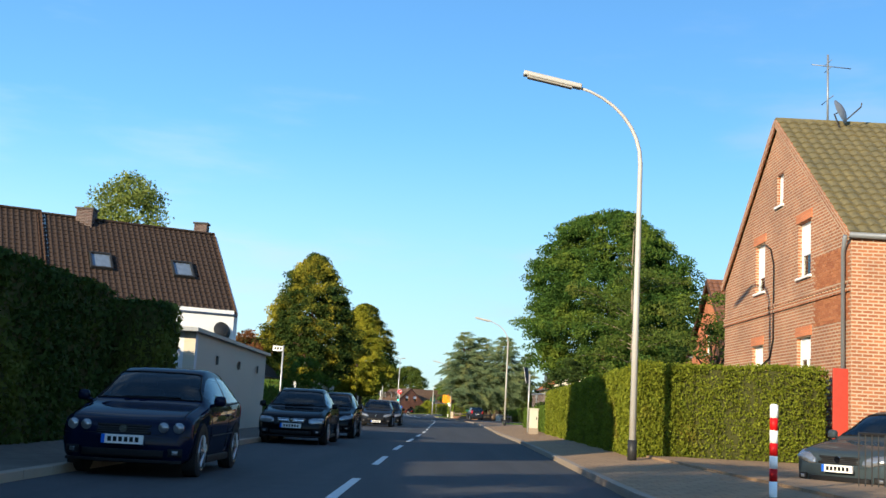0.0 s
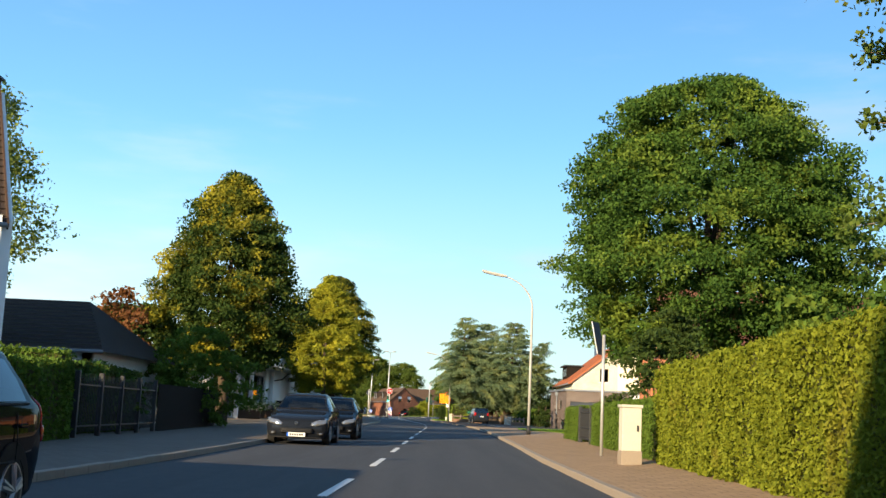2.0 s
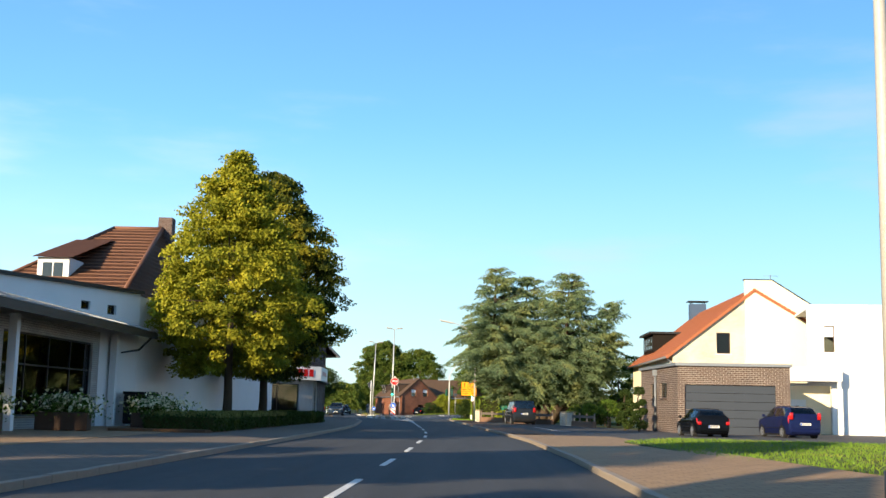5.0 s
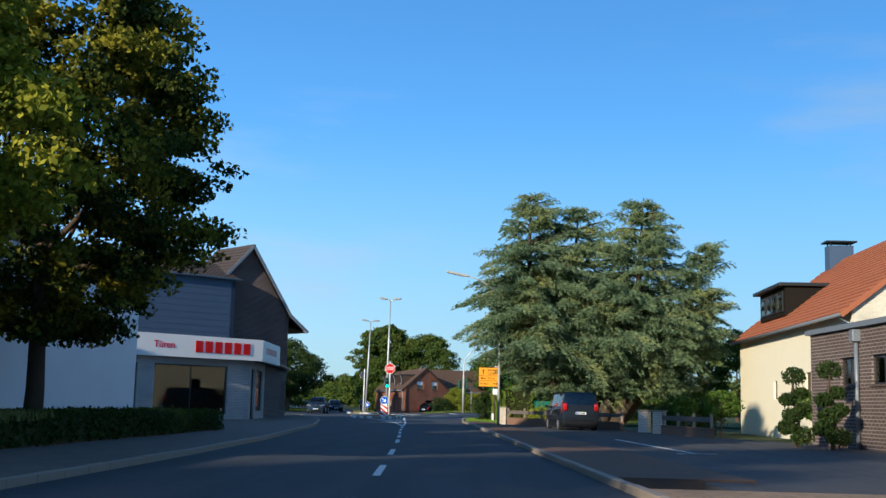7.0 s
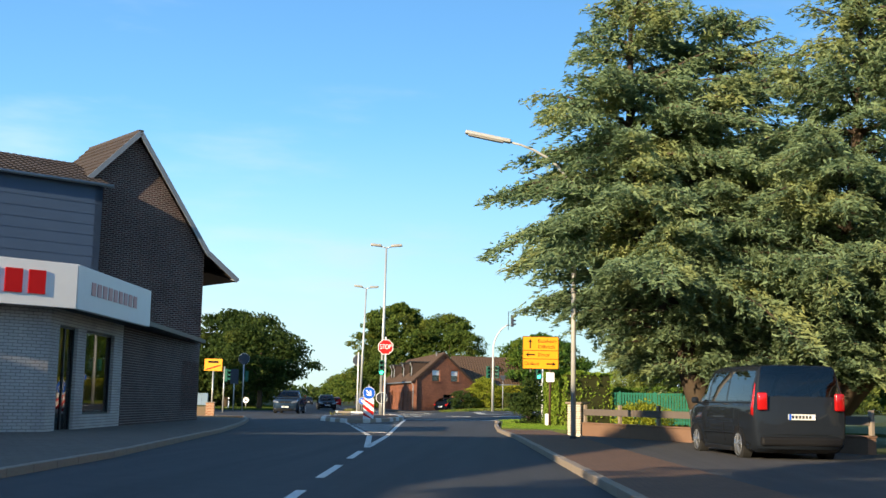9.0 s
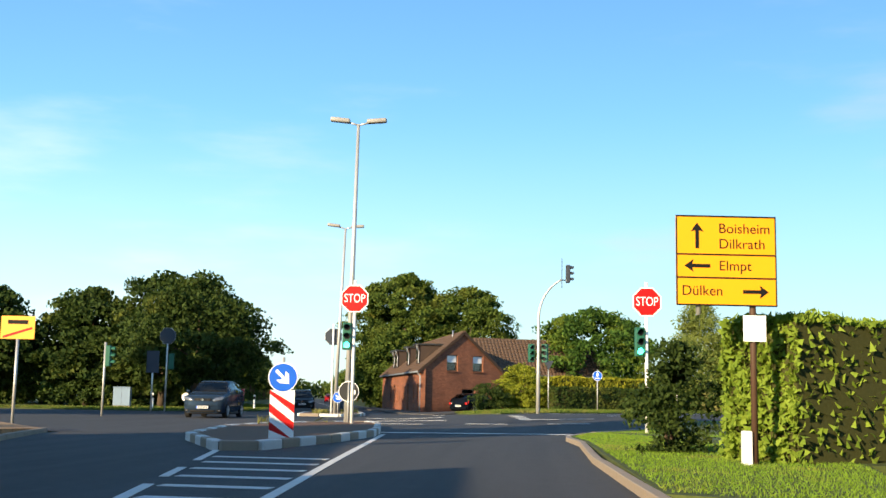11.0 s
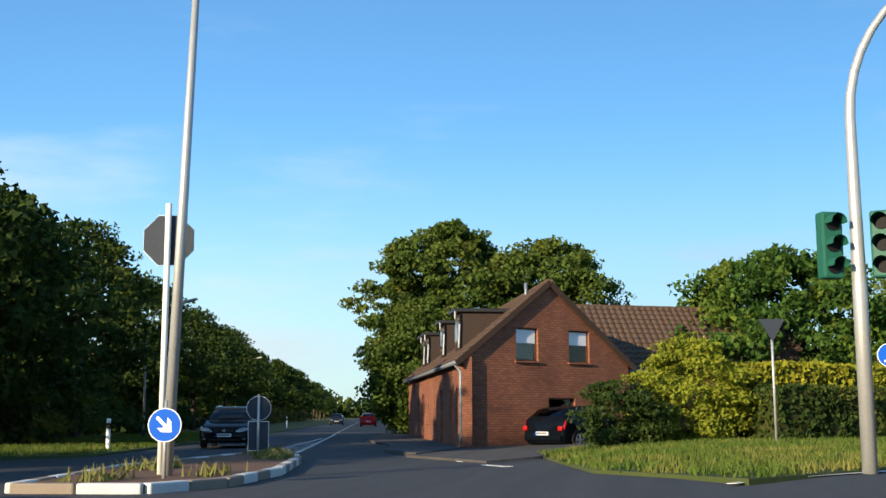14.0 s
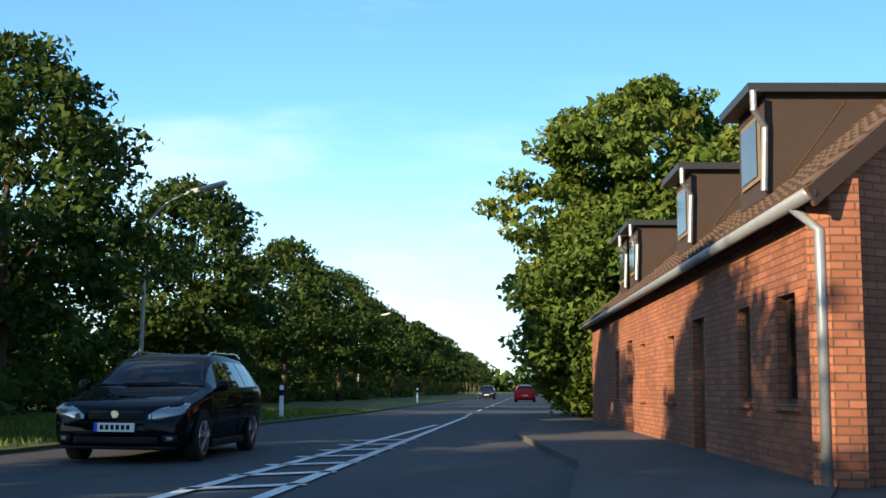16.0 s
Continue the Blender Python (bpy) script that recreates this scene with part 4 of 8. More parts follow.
part("dormer_roof", box(bmesh.new(), -3.0, 3.0, -1.75, 2.4, 1.45, 1.62, None, 0.02), DARK_METAL, dormer)
for k in range(4):
    x0 = -2.45 + 1.25 * k
    bm = bmesh.new()
    for a in ((x0, x0 + 0.08, 0.22, 1.22), (x0 + 0.97, x0 + 1.05, 0.22, 1.22), (x0 + 0.08, x0 + 0.97, 0.22, 0.3), (x0 + 0.08, x0 + 0.97, 1.14, 1.22)):
        box(bm, a[0], a[1], -1.47, -1.39, a[2], a[3])
    w = part("dormer_window", bm, DARK_METAL, dormer, "dark framed dormer window")
    part("blind", B(x0 + 0.12, x0 + 0.93, -1.43, -1.41, 0.62, 1.12), ROLLER, w, "white blind")
    part("pane", B(x0 + 0.08, x0 + 0.97, -1.45, -1.44, 0.3, 1.14), GLASS, w).visible_shadow = False
garage = thing("garage", 13.3, 140.5, 0, 0, "flat-roofed grey brick garage with wide dark door", "garage")
gw = wall(garage, (13.6, 143.5), (19.75, 142.8), [(0, 3.85), (6.2, 3.85)], [(0.4, 5.4, 0.0, 2.8)], GREY_BRICK)
gs = wall(garage, (13.0, 152.9), (13.6, 143.5), [(0, 3.85), (9.42, 3.85)], [(2.7, 4.1, 2.05, 2.95), (5.2, 6.8, 2.05, 2.95)], GREY_BRICK)
wall(garage, (16.2, 153.3), (13.0, 152.9), [(0, 3.85), (3.2, 3.85)], [], GREY_BRICK)
for a in ((2.7, 4.1), (5.2, 6.8)):
    window(garage, gs, a[0], a[1], 2.05, 2.95, DARK_METAL, GREY_BRICK, 1)
pipe(garage, "downpipe", [(13.18, 148.6, 3.6), (13.18, 148.6, 0.05)], 0.07, ZINC)
ob = part("pipe_hopper", B(13.02, 13.28, 148.42, 148.78, 3.4, 3.78, None, 0.02), ZINC, garage)
ob.matrix_basis = into(garage)
wall(garage, (19.75, 142.8), (20.2, 156.8), [(0, 3.85), (14.0, 3.85)], [], GREY_BRICK)
ob = part("roof", slab(bmesh.new(), [(13.45, 143.35), (19.85, 142.65), (20.3, 156.8), (15.9, 156.8), (15.9, 153.35), (12.85, 153.05)], 3.85, 4.02), ZINC, garage)
ob.matrix_basis = into(garage)
for k in range(6):
    ob = part("garage_door_panel", B(0.4, 5.4, 0.12, 0.17, 0.466 * k + 0.01, 0.466 * k + 0.455), GREY_SIGN, garage)
    ob.matrix_basis = gw.matrix_basis
annex = thing("annex", 25, 155, 0, 0, "white rendered flat-roofed house annex", "house")
aw = wall(annex, (19.9, 150.5), (33, 149.0), [(0, 3.2), (3.1, 3.2), (3.11, 8.15), (13.2, 8.15)], [(4.1, 4.75, 5.15, 6.8), (1.9, 4.5, 0, 3.05)], WHITE)
window(annex, aw, 4.1, 4.75, 5.15, 6.8, BROWN_WOOD, None, 0, 0.4)
for nm, bm, mat, lab in (("porch_roof", box(bmesh.new(), -0.25, 4.9, -1.3, -0.005, 3.3, 4.15, None, 0.02), WHITE, "white porch roof slab"), ("porch_back", B(1.8, 4.6, 1.0, 1.15, -0.1, 3.2), CREAM, ""), ("porch_post", B(4.62, 4.82, -1.2, -1.0, -0.1, 3.3), WHITE, ""), ("door", B(2.0, 3.1, 0.94, 1.0, 0.0, 2.2), WHITE_PAINT, "white house door")):
    part(nm, bm, mat, annex, lab).matrix_basis = aw.matrix_basis
ob = part("wreath", T([(2.55 + 0.22 * math.cos(0.4 * k), 0.9, 1.55 + 0.22 * math.sin(0.4 * k)) for k in range(17)], 0.05, 8), LEAF_DARK, annex, "round door wreath")
ob.matrix_basis = aw.matrix_basis
ob = part("roof", slab(bmesh.new(), [(23.1, 150.4), (33, 149.3), (34, 158), (24.3, 158)], 7.9, 8.05), WHITE, annex)
ob.matrix_basis = into(annex)

# ---- houses on the shaded side ----
# out of view, added and turned so its roof's shadow falls on the thuja hedge
gable_house("house", (-9.8, 9.26), (-0.82, 0.57), (-0.57, -0.82), 8.0, 9.0, 8.4, 13.9, WHITE, TILE_OLD, "tall rendered house with tiled roof, unseen, added for its shadow", peak=0.666, over=0.1, verge=0.1, pipes=())
uL = Vector((0.469, -0.883)).normalized()
vL = Vector((-0.883, -0.469)).normalized()
# front eave runs along vL from its far end; the front slope faces the street
pair = gable_house("house", (-11.15 - 0.469 * 10.4, 60.6 + 0.883 * 10.4), uL, vL, 10.4, 9.6, 5.75, 10.5, WHITE, TILE_OLD, "white rendered house with brown tiled roof and skylights", right=[(1.2, 2.3, 3.4, 4.5, dict(frame_mat=WHITE_PAINT)), (6.2, 7.4, 3.4, 4.5, dict(frame_mat=WHITE_PAINT))], over=0.3, verge=0.15, pipes=())
chimney(pair, -14.5, 66.6, 9.0, 11.3, 0.75, DARK_BRICK)
chimney(pair, -19.9, 61.9, 9.5, 11.05, 0.9, DARK_BRICK)
E2 = Vector((vL.x, vL.y, 0))
US = Vector((-uL.x * 5.2, -uL.y * 5.2, 4.75))
for s, q in ((2.3, 0.5), (6.7, 0.5)):
    P = Vector((-11.15, 60.6, 5.85)) + E2 * s + US * (q - 0.05) + Vector((0.06, -0.11, 0.05))
    roof_window(pair, P, E2, US, 1.15, 1.35)
dish(pair, -11.4, 59.75, 4.66, 40, 0.5, 15)
pair2 = gable_house("house", (-11.15 - 0.469 * 10.4 + vL.x * 9.65, 60.6 + 0.883 * 10.4 + vL.y * 9.65), uL, vL, 10.4, 14, 5.75, 10.6, WHITE, TILE_OLD, "white rendered house with weathered brown tiled roof", over=0.3, verge=0.1, pipes=())

shed = thing("outbuilding", -6.6, 30, 0, 0, "long low outbuilding with beige rendered wall", "outbuilding")
wall(shed, (-6.35, 29.6), (-6.45, 42.6), [(0, 2.75), (13, 2.72)], [], BEIGE)
wall(shed, (-11.5, 29.6), (-6.35, 29.6), [(0, 2.75), (5.15, 2.75)], [(1.4, 3.0, 0.9, 2.0)], SHED_WHITE)
wall(shed, (-6.45, 42.6), (-11.5, 42.9), [(0, 2.72), (5.05, 2.72)], [], BEIGE)
ob = part("roof", slab(bmesh.new(), [(-11.7, 29.1), (-6.2, 29.1), (-6.3, 42.8), (-11.7, 43.1)], 2.73, 2.83), ZINC, shed)
ob.matrix_basis = into(shed)
for k in range(3):
    ob = part("vent_slot", B(-6.36, -6.32, 32.6 + 3.7 * k, 32.78 + 3.7 * k, 2.0, 2.25), DARK_METAL, shed)
    ob.matrix_basis = into(shed)

bungalow = thing("bungalow", -17, 74, 0, 0, "low white bungalow with dark hipped tile roof", "house")
for p, q in (((-24, 69.6), (-11.2, 69.6)), ((-11.2, 69.6), (-11.2, 79.4)), ((-11.2, 79.4), (-24, 79.4)), ((-24, 79.4), (-24, 69.6))):
    L = math.hypot(q[0] - p[0], q[1] - p[1])
    wall(bungalow, p, q, [(0, 2.75), (L, 2.75)], [(L - 3.2, L - 1.6, 0.95, 2.15)] if L > 11 else [], WHITE)
bc = [Vector(p) for p in ((-24.6, 69.0, 2.62), (-10.6, 69.0, 2.62), (-10.6, 80.0, 2.62), (-24.6, 80.0, 2.62))]
bh = [Vector((-22.4, 74.5, 4.75)), Vector((-12.9, 74.5, 4.75))]
for f in ((bc[0], bc[1], bh[1], bh[0]), (bc[1], bc[2], bh[1]), (bc[2], bc[3], bh[0], bh[1]), (bc[3], bc[0], bh[0])):
    bm = bmesh.new()
    bm.faces.new([bm.verts.new(p) for p in f])
    bmesh.ops.solidify(bm, geom=bm.faces[:], thickness=0.1)
    ob = part("roof_slope", bm, TILE_DARK, bungalow)
    ob.matrix_basis = into(bungalow)
for k in range(14):
    s = (k + 0.5) / 14
    p, q = bc[0].lerp(bh[0], s), bc[1].lerp(bh[1], s)
    board(bungalow, "tile_course", p + Vector((0, 0, 0.012)), q + Vector((0, 0, 0.012)), 0.06, 0.035, TILE_DARK)
pipe(bungalow, "gutter", [bc[0] + Vector((0, -0.06, 0)), bc[1] + Vector((0, -0.06, 0))], 0.06, ZINC)
board(bungalow, "soffit", (-24, 69.3, 2.6), (-11, 69.3, 2.6), 0.5, 0.04, WHITE_PAINT)

DARK_PANE = surface("dark window pane", (0.02, 0.026, 0.034), (0.03, 0.036, 0.045), 5, 2, 0.08, 0.0, 0.0, 0.5)
# hipped house behind the shop
villa = thing("villa", -22, 146, 0, 0, "large white house with brown hipped roof and dormer", "house")
for p, q in (((-16.4, 136), (-16.4, 159)), ((-23.4, 136), (-16.4, 136)), ((-16.4, 159), (-23.4, 159)), ((-23.4, 159), (-23.4, 136))):
    L = math.hypot(q[0] - p[0], q[1] - p[1])
    wall(villa, p, q, [(0, 6.45), (L, 6.45)], [], WHITE)
cs = [Vector(p) for p in ((-23.8, 135.5, 6.45), (-16.0, 135.5, 6.45), (-16.0, 159.5, 6.45), (-23.8, 159.5, 6.45))]
r0, r1 = Vector((-20.4, 147.5, 11.75)), Vector((-17.4, 147.5, 11.75))
tile_rows = ((cs[0], cs[1], r1, r0), (cs[1], cs[2], r1, r1), (cs[2], cs[3], r0, r1), (cs[3], cs[0], r0, r0))
for a, b, c, d in tile_rows:
    bm = bmesh.new()
    bm.faces.new([bm.verts.new(q) for q in ((a, b, c, d) if c != d else (a, b, c))])
    bmesh.ops.solidify(bm, geom=bm.faces[:], thickness=0.12)
    part("roof_slope", bm, TILE_BROWN, villa).matrix_basis = into(villa)
    for k in range(20):
        u = (k + 0.4) / 20
        p, q = a.lerp(d, u), b.lerp(c, u)
        n = (b - a).cross(d - a if d != a else c - a).normalized()
        board(villa, "tile_course", p + n * 0.015, q + n * 0.015, 0.05, 0.05, TILE_BROWN)
for a, b in ((cs[0], r0), (cs[1], r1), (cs[2], r1), (r0, r1)):
    pipe(villa, "ridge_cap", [a + Vector((0, 0, 0.03)), b + Vector((0, 0, 0.03))], 0.12, TILE_BROWN)
chimney(villa, -17.25, 147.9, 10.4, 12.5, 0.85, DARK_BRICK, False)
vd = part("dormer", B(-0.85, 0.85, -0.2, 3.4, 0, 1.4), WHITE, villa, "white dormer with sloping roof")
vd.matrix_basis = into(villa) @ Matrix.Translation((-20.6, 138.4, 7.3))
bm = bmesh.new()
bm.faces.new([bm.verts.new(q) for q in ((-1.1, -0.5, 1.38), (1.1, -0.5, 1.38), (1.1, 6.2, 3.3), (-1.1, 6.2, 3.3))])
bmesh.ops.solidify(bm, geom=bm.faces[:], thickness=0.12)
part("dormer_roof", bm, TILE_BROWN, vd)
part("dormer_window", B(-0.62, 0.62, -0.24, -0.17, 0.25, 1.2), WHITE_PAINT, vd)
for x0 in (-0.55, 0.03):
    part("dormer_pane", B(x0, x0 + 0.52, -0.255, -0.243, 0.33, 1.12), DARK_PANE, vd)

# shop with canopy and the white hall behind it
hall = thing("hall", -12, 140, 0, 0, "long white rendered hall with flat roof", "hall")
wall(hall, (-12.6, 127.2), (-11.15, 153.3), [(0, 5.65), (26.14, 5.2)], [], WHITE)
HALL_WIN = ((13.5, 14.1, 4.75, 5.1), (15.25, 15.85, 4.68, 5.08))
hf = wall(hall, (-18.0, 110.5), (-12.6, 127.2), [(0, 5.45), (17.55, 5.75)], list(HALL_WIN), WHITE)
for a in HALL_WIN:
    window(hall, hf, *a, DARK_METAL)
board(hall, "roof_edge", (-18.05, 110.4, 5.5), (-12.55, 127.2, 5.8), 0.3, 0.14, DARK_METAL, "dark roof edge")
wall(hall, (-11.15, 153.3), (-15.6, 154), [(0, 5.2), (4.5, 5.2)], [], WHITE)
ob = part("roof", slab(bmesh.new(), [(-24, 113), (-18.1, 111.0), (-12.75, 127.2), (-11.3, 153.1), (-15.6, 154)], 5.0, 5.1), DARK_METAL, hall)
ob.matrix_basis = into(hall)
store = thing("shop", -13.5, 112, 0, 0, "low shop with glazed front and sloping canopy", "shop")
BAYS = ((0.8, 4.2, 1), (5.3, 10.4, 2), (11.5, 19.9, 3))
sw = wall(store, (-13.9, 104), (-13.4, 125.6), [(0, 3.85), (21.6, 3.9)], [(a, b, 0.55, 3.4) for a, b, k in BAYS], WHITE_BRICK)
for a, b, k in BAYS:
    window(store, sw, a, b, 0.55, 3.4, DARK_METAL, KERB, k, 0.0, 0.1, None, 1)
wall(store, (-24, 104), (-13.9, 104), [(0, 4.4), (10.1, 3.85)], [(6.2, 9.4, 0.55, 3.2)], WHITE_BRICK)
wall(store, (-13.4, 125.6), (-24, 125.8), [(0, 3.3), (10.6, 3.3)], [], WHITE_BRICK)


def shop_roof(x, y, up=0.0):
    return (x, y, 4.0 + 0.005 * (y - 103) + 0.24 * (-11.85 - x) + up)


OUTLINE = ((-11.9, 103), (-11.7, 127), (-12.8, 127.1), (-18.2, 110.4), (-20.1, 103))
for nm, low, thick, mat, lab in (("canopy", -0.3, 0.28, DARK_METAL, "dark projecting canopy"), ("roof_covering", 0.0, 0.03, ZINC, "grey sheet metal roof covering")):
    bm = bmesh.new()
    ring = [[bm.verts.new(shop_roof(x, y, low + d)) for x, y in OUTLINE] for d in (0.0, thick)]
    bm.faces.new(ring[1])
    bm.faces.new(ring[0][::-1])
    for q in range(5):
        bm.faces.new((ring[0][q], ring[0][(q + 1) % 5], ring[1][(q + 1) % 5], ring[1][q]))
    bmesh.ops.recalc_face_normals(bm, faces=bm.faces)
    bmesh.ops.triangulate(bm, faces=[f for f in bm.faces if len(f.verts) > 4])
    part(nm, bm, mat, store, lab).matrix_basis = into(store)
for k in range(36):
    y = 103.35 + 0.66 * k
    x = -18.1 - 0.26 * (110.4 - y) if y < 110.4 else -18.1 + 0.323 * (y - 110.4)
    board(store, "roof_seam", shop_roof(-11.88, y, 0.04), shop_roof(x, y, 0.04), 0.04, 0.05, ZINC)
for y in (104.3, 109.0, 114.8, 125.3):
    part("column", box(bmesh.new(), -0.14, 0.14, -0.14, 0.14, 0.1, 3.85, None, 0.02), WHITE, store, "white canopy column").matrix_basis = into(store) @ Matrix.Translation((-13.0, y, 0))
pipe(store, "downpipe", [(-11.75, 126.6, 3.95), (-12.3, 126.4, 3.3), (-13.2, 126.0, 3.1), (-13.2, 126.0, 0.1)], 0.05, DARK_METAL)

# carpentry shop
uM, vM = Vector((-0.71, -0.70)).normalized(), Vector((-0.70, 0.71)).normalized()
uF = Vector((-0.68, -0.733)).normalized()
C0 = Vector((-10.6, 174.1))
joiner = thing("showroom", -12, 174, 0, 0, "showroom with large windows under a white fascia", "shop")
left_end = C0 + uF * 13.5
Fp = Vector((-10.95, 181.2))
fw = wall(joiner, left_end + Vector((0.25, 0.35)) * -0.7, C0 + Vector((-0.7, 0.2)), [(0, 3.4), (13.5, 3.4)], [(0.3, 3.2, 0.35, 2.9), (3.9, 6.4, 0.35, 2.9), (7.4, 12.0, 0.35, 2.9)], WHITE_BRICK)
for a in ((0.3, 3.2), (3.9, 6.4), (7.4, 12.0)):
    window(joiner, fw, a[0], a[1], 0.35, 2.9, DARK_METAL, None, 1)
rw = wall(joiner, C0 + Vector((-0.7, 0.2)), Fp + Vector((-0.9, 0.3)), [(0, 3.4), (7.2, 3.4)], [(0.8, 2.4, 0.05, 2.9), (3.2, 6.2, 0.5, 2.9)], WHITE_BRICK)
window(joiner, rw, 0.8, 2.4, 0.05, 2.9, DARK_METAL, None, 1)
window(joiner, rw, 3.2, 6.2, 0.5, 2.9, DARK_METAL)
back = Vector((-12.6, 193.4))
wall(joiner, Fp + Vector((-0.9, 0.3)), back, [(0, 3.4), (12.3, 3.4)], [], DARK_BRICK)
fo = 0.25
pts = [left_end, C0, Fp, back + Vector((0.4, -0.6)), back + uM * 18]
ob = part("roof", slab(bmesh.new(), [(p.x, p.y) for p in pts], 3.3, 3.45), DARK_METAL, joiner)
ob.matrix_basis = into(joiner)
for p, q, nm in ((left_end, C0, "fascia"), (C0, Fp, "fascia")):
    w = (q - p).normalized()
    ob = part(nm, B(0, (q - p).length, -0.04, 0.12, 3.25, 4.4, None, 0.01), WHITE_PAINT, joiner, "white sign fascia")
    ob.matrix_basis = into(joiner) @ pose(p.x, p.y, 0, 0, 0, math.degrees(math.atan2(w.y, w.x)))
    if nm == "fascia" and p is left_end:
        L = 13.5
        for i in range(6):
            bx = L - 4.3 + 0.6 * i
            box_bm = B(bx, bx + 0.44, -0.075, -0.042, 3.55, 4.15)
            part("sign_bar", box_bm, RED_SIGN, ob, "plain red letter-sized block")
        lettering("sign_word", "Türen", 0.5, RED_SIGN, ob, L - 6.15, -0.05, 3.85)
        lettering("sign_word", "Holz", 0.5, RED_SIGN, ob, L - 9.6, -0.05, 3.85)
    else:
        for i in range(9):
            part("sign_bar", B(1.1 + 0.5 * i, 1.45 + 0.5 * i, -0.06, -0.042, 3.7, 4.05), PALE_RED, ob, "faded pale red letter-sized block")

# brick gable behind the showroom, and the slate wing beside it
gable = gable_house("brick_building", back + uM * 7.9, -uM, vM, 7.9, 4.2, 7.2, 11.9, DARK_BRICK, TILE_DARK, "dark brick gabled building behind the showroom", over=0.05, verge=0.35, trim=ZINC, pipes=(), gutter=False, peak=0.57)
tip, knee = Vector((*(back - vM * 0.35 - uM * 1.5), 6.2)), Vector((*(back - vM * 0.35 - uM * 0.02), 7.26))
run = Vector((*(vM * 4.9), 0))
tiles(gable, tip, run, knee - tip, TILE_DARK)
board(gable, "verge_board", tip - Vector((0, 0, 0.08)), knee - Vector((0, 0, 0.08)), 0.05, 0.22, ZINC)
bm = bmesh.new()
bm.faces.new([bm.verts.new(q) for q in (tip - Vector((0, 0, 0.12)), tip + run - Vector((0, 0, 0.12)), Vector((*(back + vM * 4.5), 6.35)), Vector((*(back - vM * 0.33), 6.35)))])
bmesh.ops.solidify(bm, geom=bm.faces[:], thickness=0.03)
part("soffit", bm, DARK_METAL, gable, "dark boarded eave soffit").matrix_basis = into(gable)
pipe(gable, "gutter", [tip - Vector((0, 0, 0.04)), tip + run - Vector((0, 0, 0.04))], 0.07, ZINC)
wing = thing("building_wing", -18, 186, 0, 0, "upper storey wing clad in blue-grey slate", "building")
w0 = back + uM * 5.2 - vM * 0.98
w1 = w0 + uM * 15
wall(wing, w1, w0, [(0, 9.35), (15, 9.35)], [], SLATE)
wall(wing, w0, w0 + vM * 3, [(0, 9.35), (3, 9.35)], [], SLATE)
b0, b1 = Vector((*(w0 - vM * 0.3 - uM * 0.3), 9.3)), Vector((*(w1 - vM * 0.3), 9.3))
tiles(wing, b1, b0 - b1, Vector((*(vM * 4), 1.5)), TILE_DARK)
pipe(wing, "gutter", [b0, b1], 0.07, ZINC)
for k in range(9):
    board(wing, "slate_course", (*(w0 - vM * 0.012), 5.2 + 0.42 * k), (*(w1 - vM * 0.012), 5.2 + 0.42 * k), 0.01, 0.03, SLATE)

build_at(JUNCTION)
# farmhouse at the junction
DARK_GLASS = surface("dark window glass", (0.02, 0.024, 0.03), (0.03, 0.035, 0.04), 5, 2, 0.08, 0.0, 0.0, 0.4)
DORMER_CLAD = surface("dark brown panel cladding", (0.05, 0.033, 0.026), (0.036, 0.025, 0.02), 14, 3, 0.7)
A, uE, vE = Vector((-10.2, 256.9)), Vector((0.69, 0.724)).normalized(), Vector((-0.278, 0.96)).normalized()
uB, uP = Vector((0.9, 0.436)).normalized(), Vector((0.96, 0.278)).normalized()
FW = 7.7
bw = dict(frame_mat=BROWN_WOOD, sill_mat=FARM_BRICK)
front = [(2.3, 3.3, 2.98, 4.12, dict(bw, blind=0.45)), (4.75, 5.75, 2.98, 4.12, dict(bw, blind=0.45)), (3.75, 5.0, 0.75, 1.72, dict(bw, blind=None))]
left = []


def facade(s0, s1, z0, z1, **k):
    left.append((23.0 - s1, 23.0 - s0, z0, z1, dict(bw, **k)))


facade(1.25, 2.0, 0.85, 2.05, bars=0)
facade(3.3, 3.95, 0.85, 2.05)
facade(6.2, 7.1, 0.1, 2.1, door=True)
facade(8.8, 9.5, 0.8, 1.95)
facade(12.3, 13.0, 0.8, 1.95)
facade(14.2, 15.0, 0.1, 2.1, door=True)
facade(16.6, 17.3, 0.8, 1.95)
farm = gable_house("farmhouse", A, uE, vE, FW, 23, 3.05, 5.75, FARM_BRICK, TILE_FARM, "long reddish brick farmhouse with dormers along its roof", front=front, left=left, over=0.3, verge=0.12, pipes=(0,))
n = Vector((uE.x, uE.y, 0))
slope = Vector((uE.x * FW / 2, uE.y * FW / 2, 2.7))
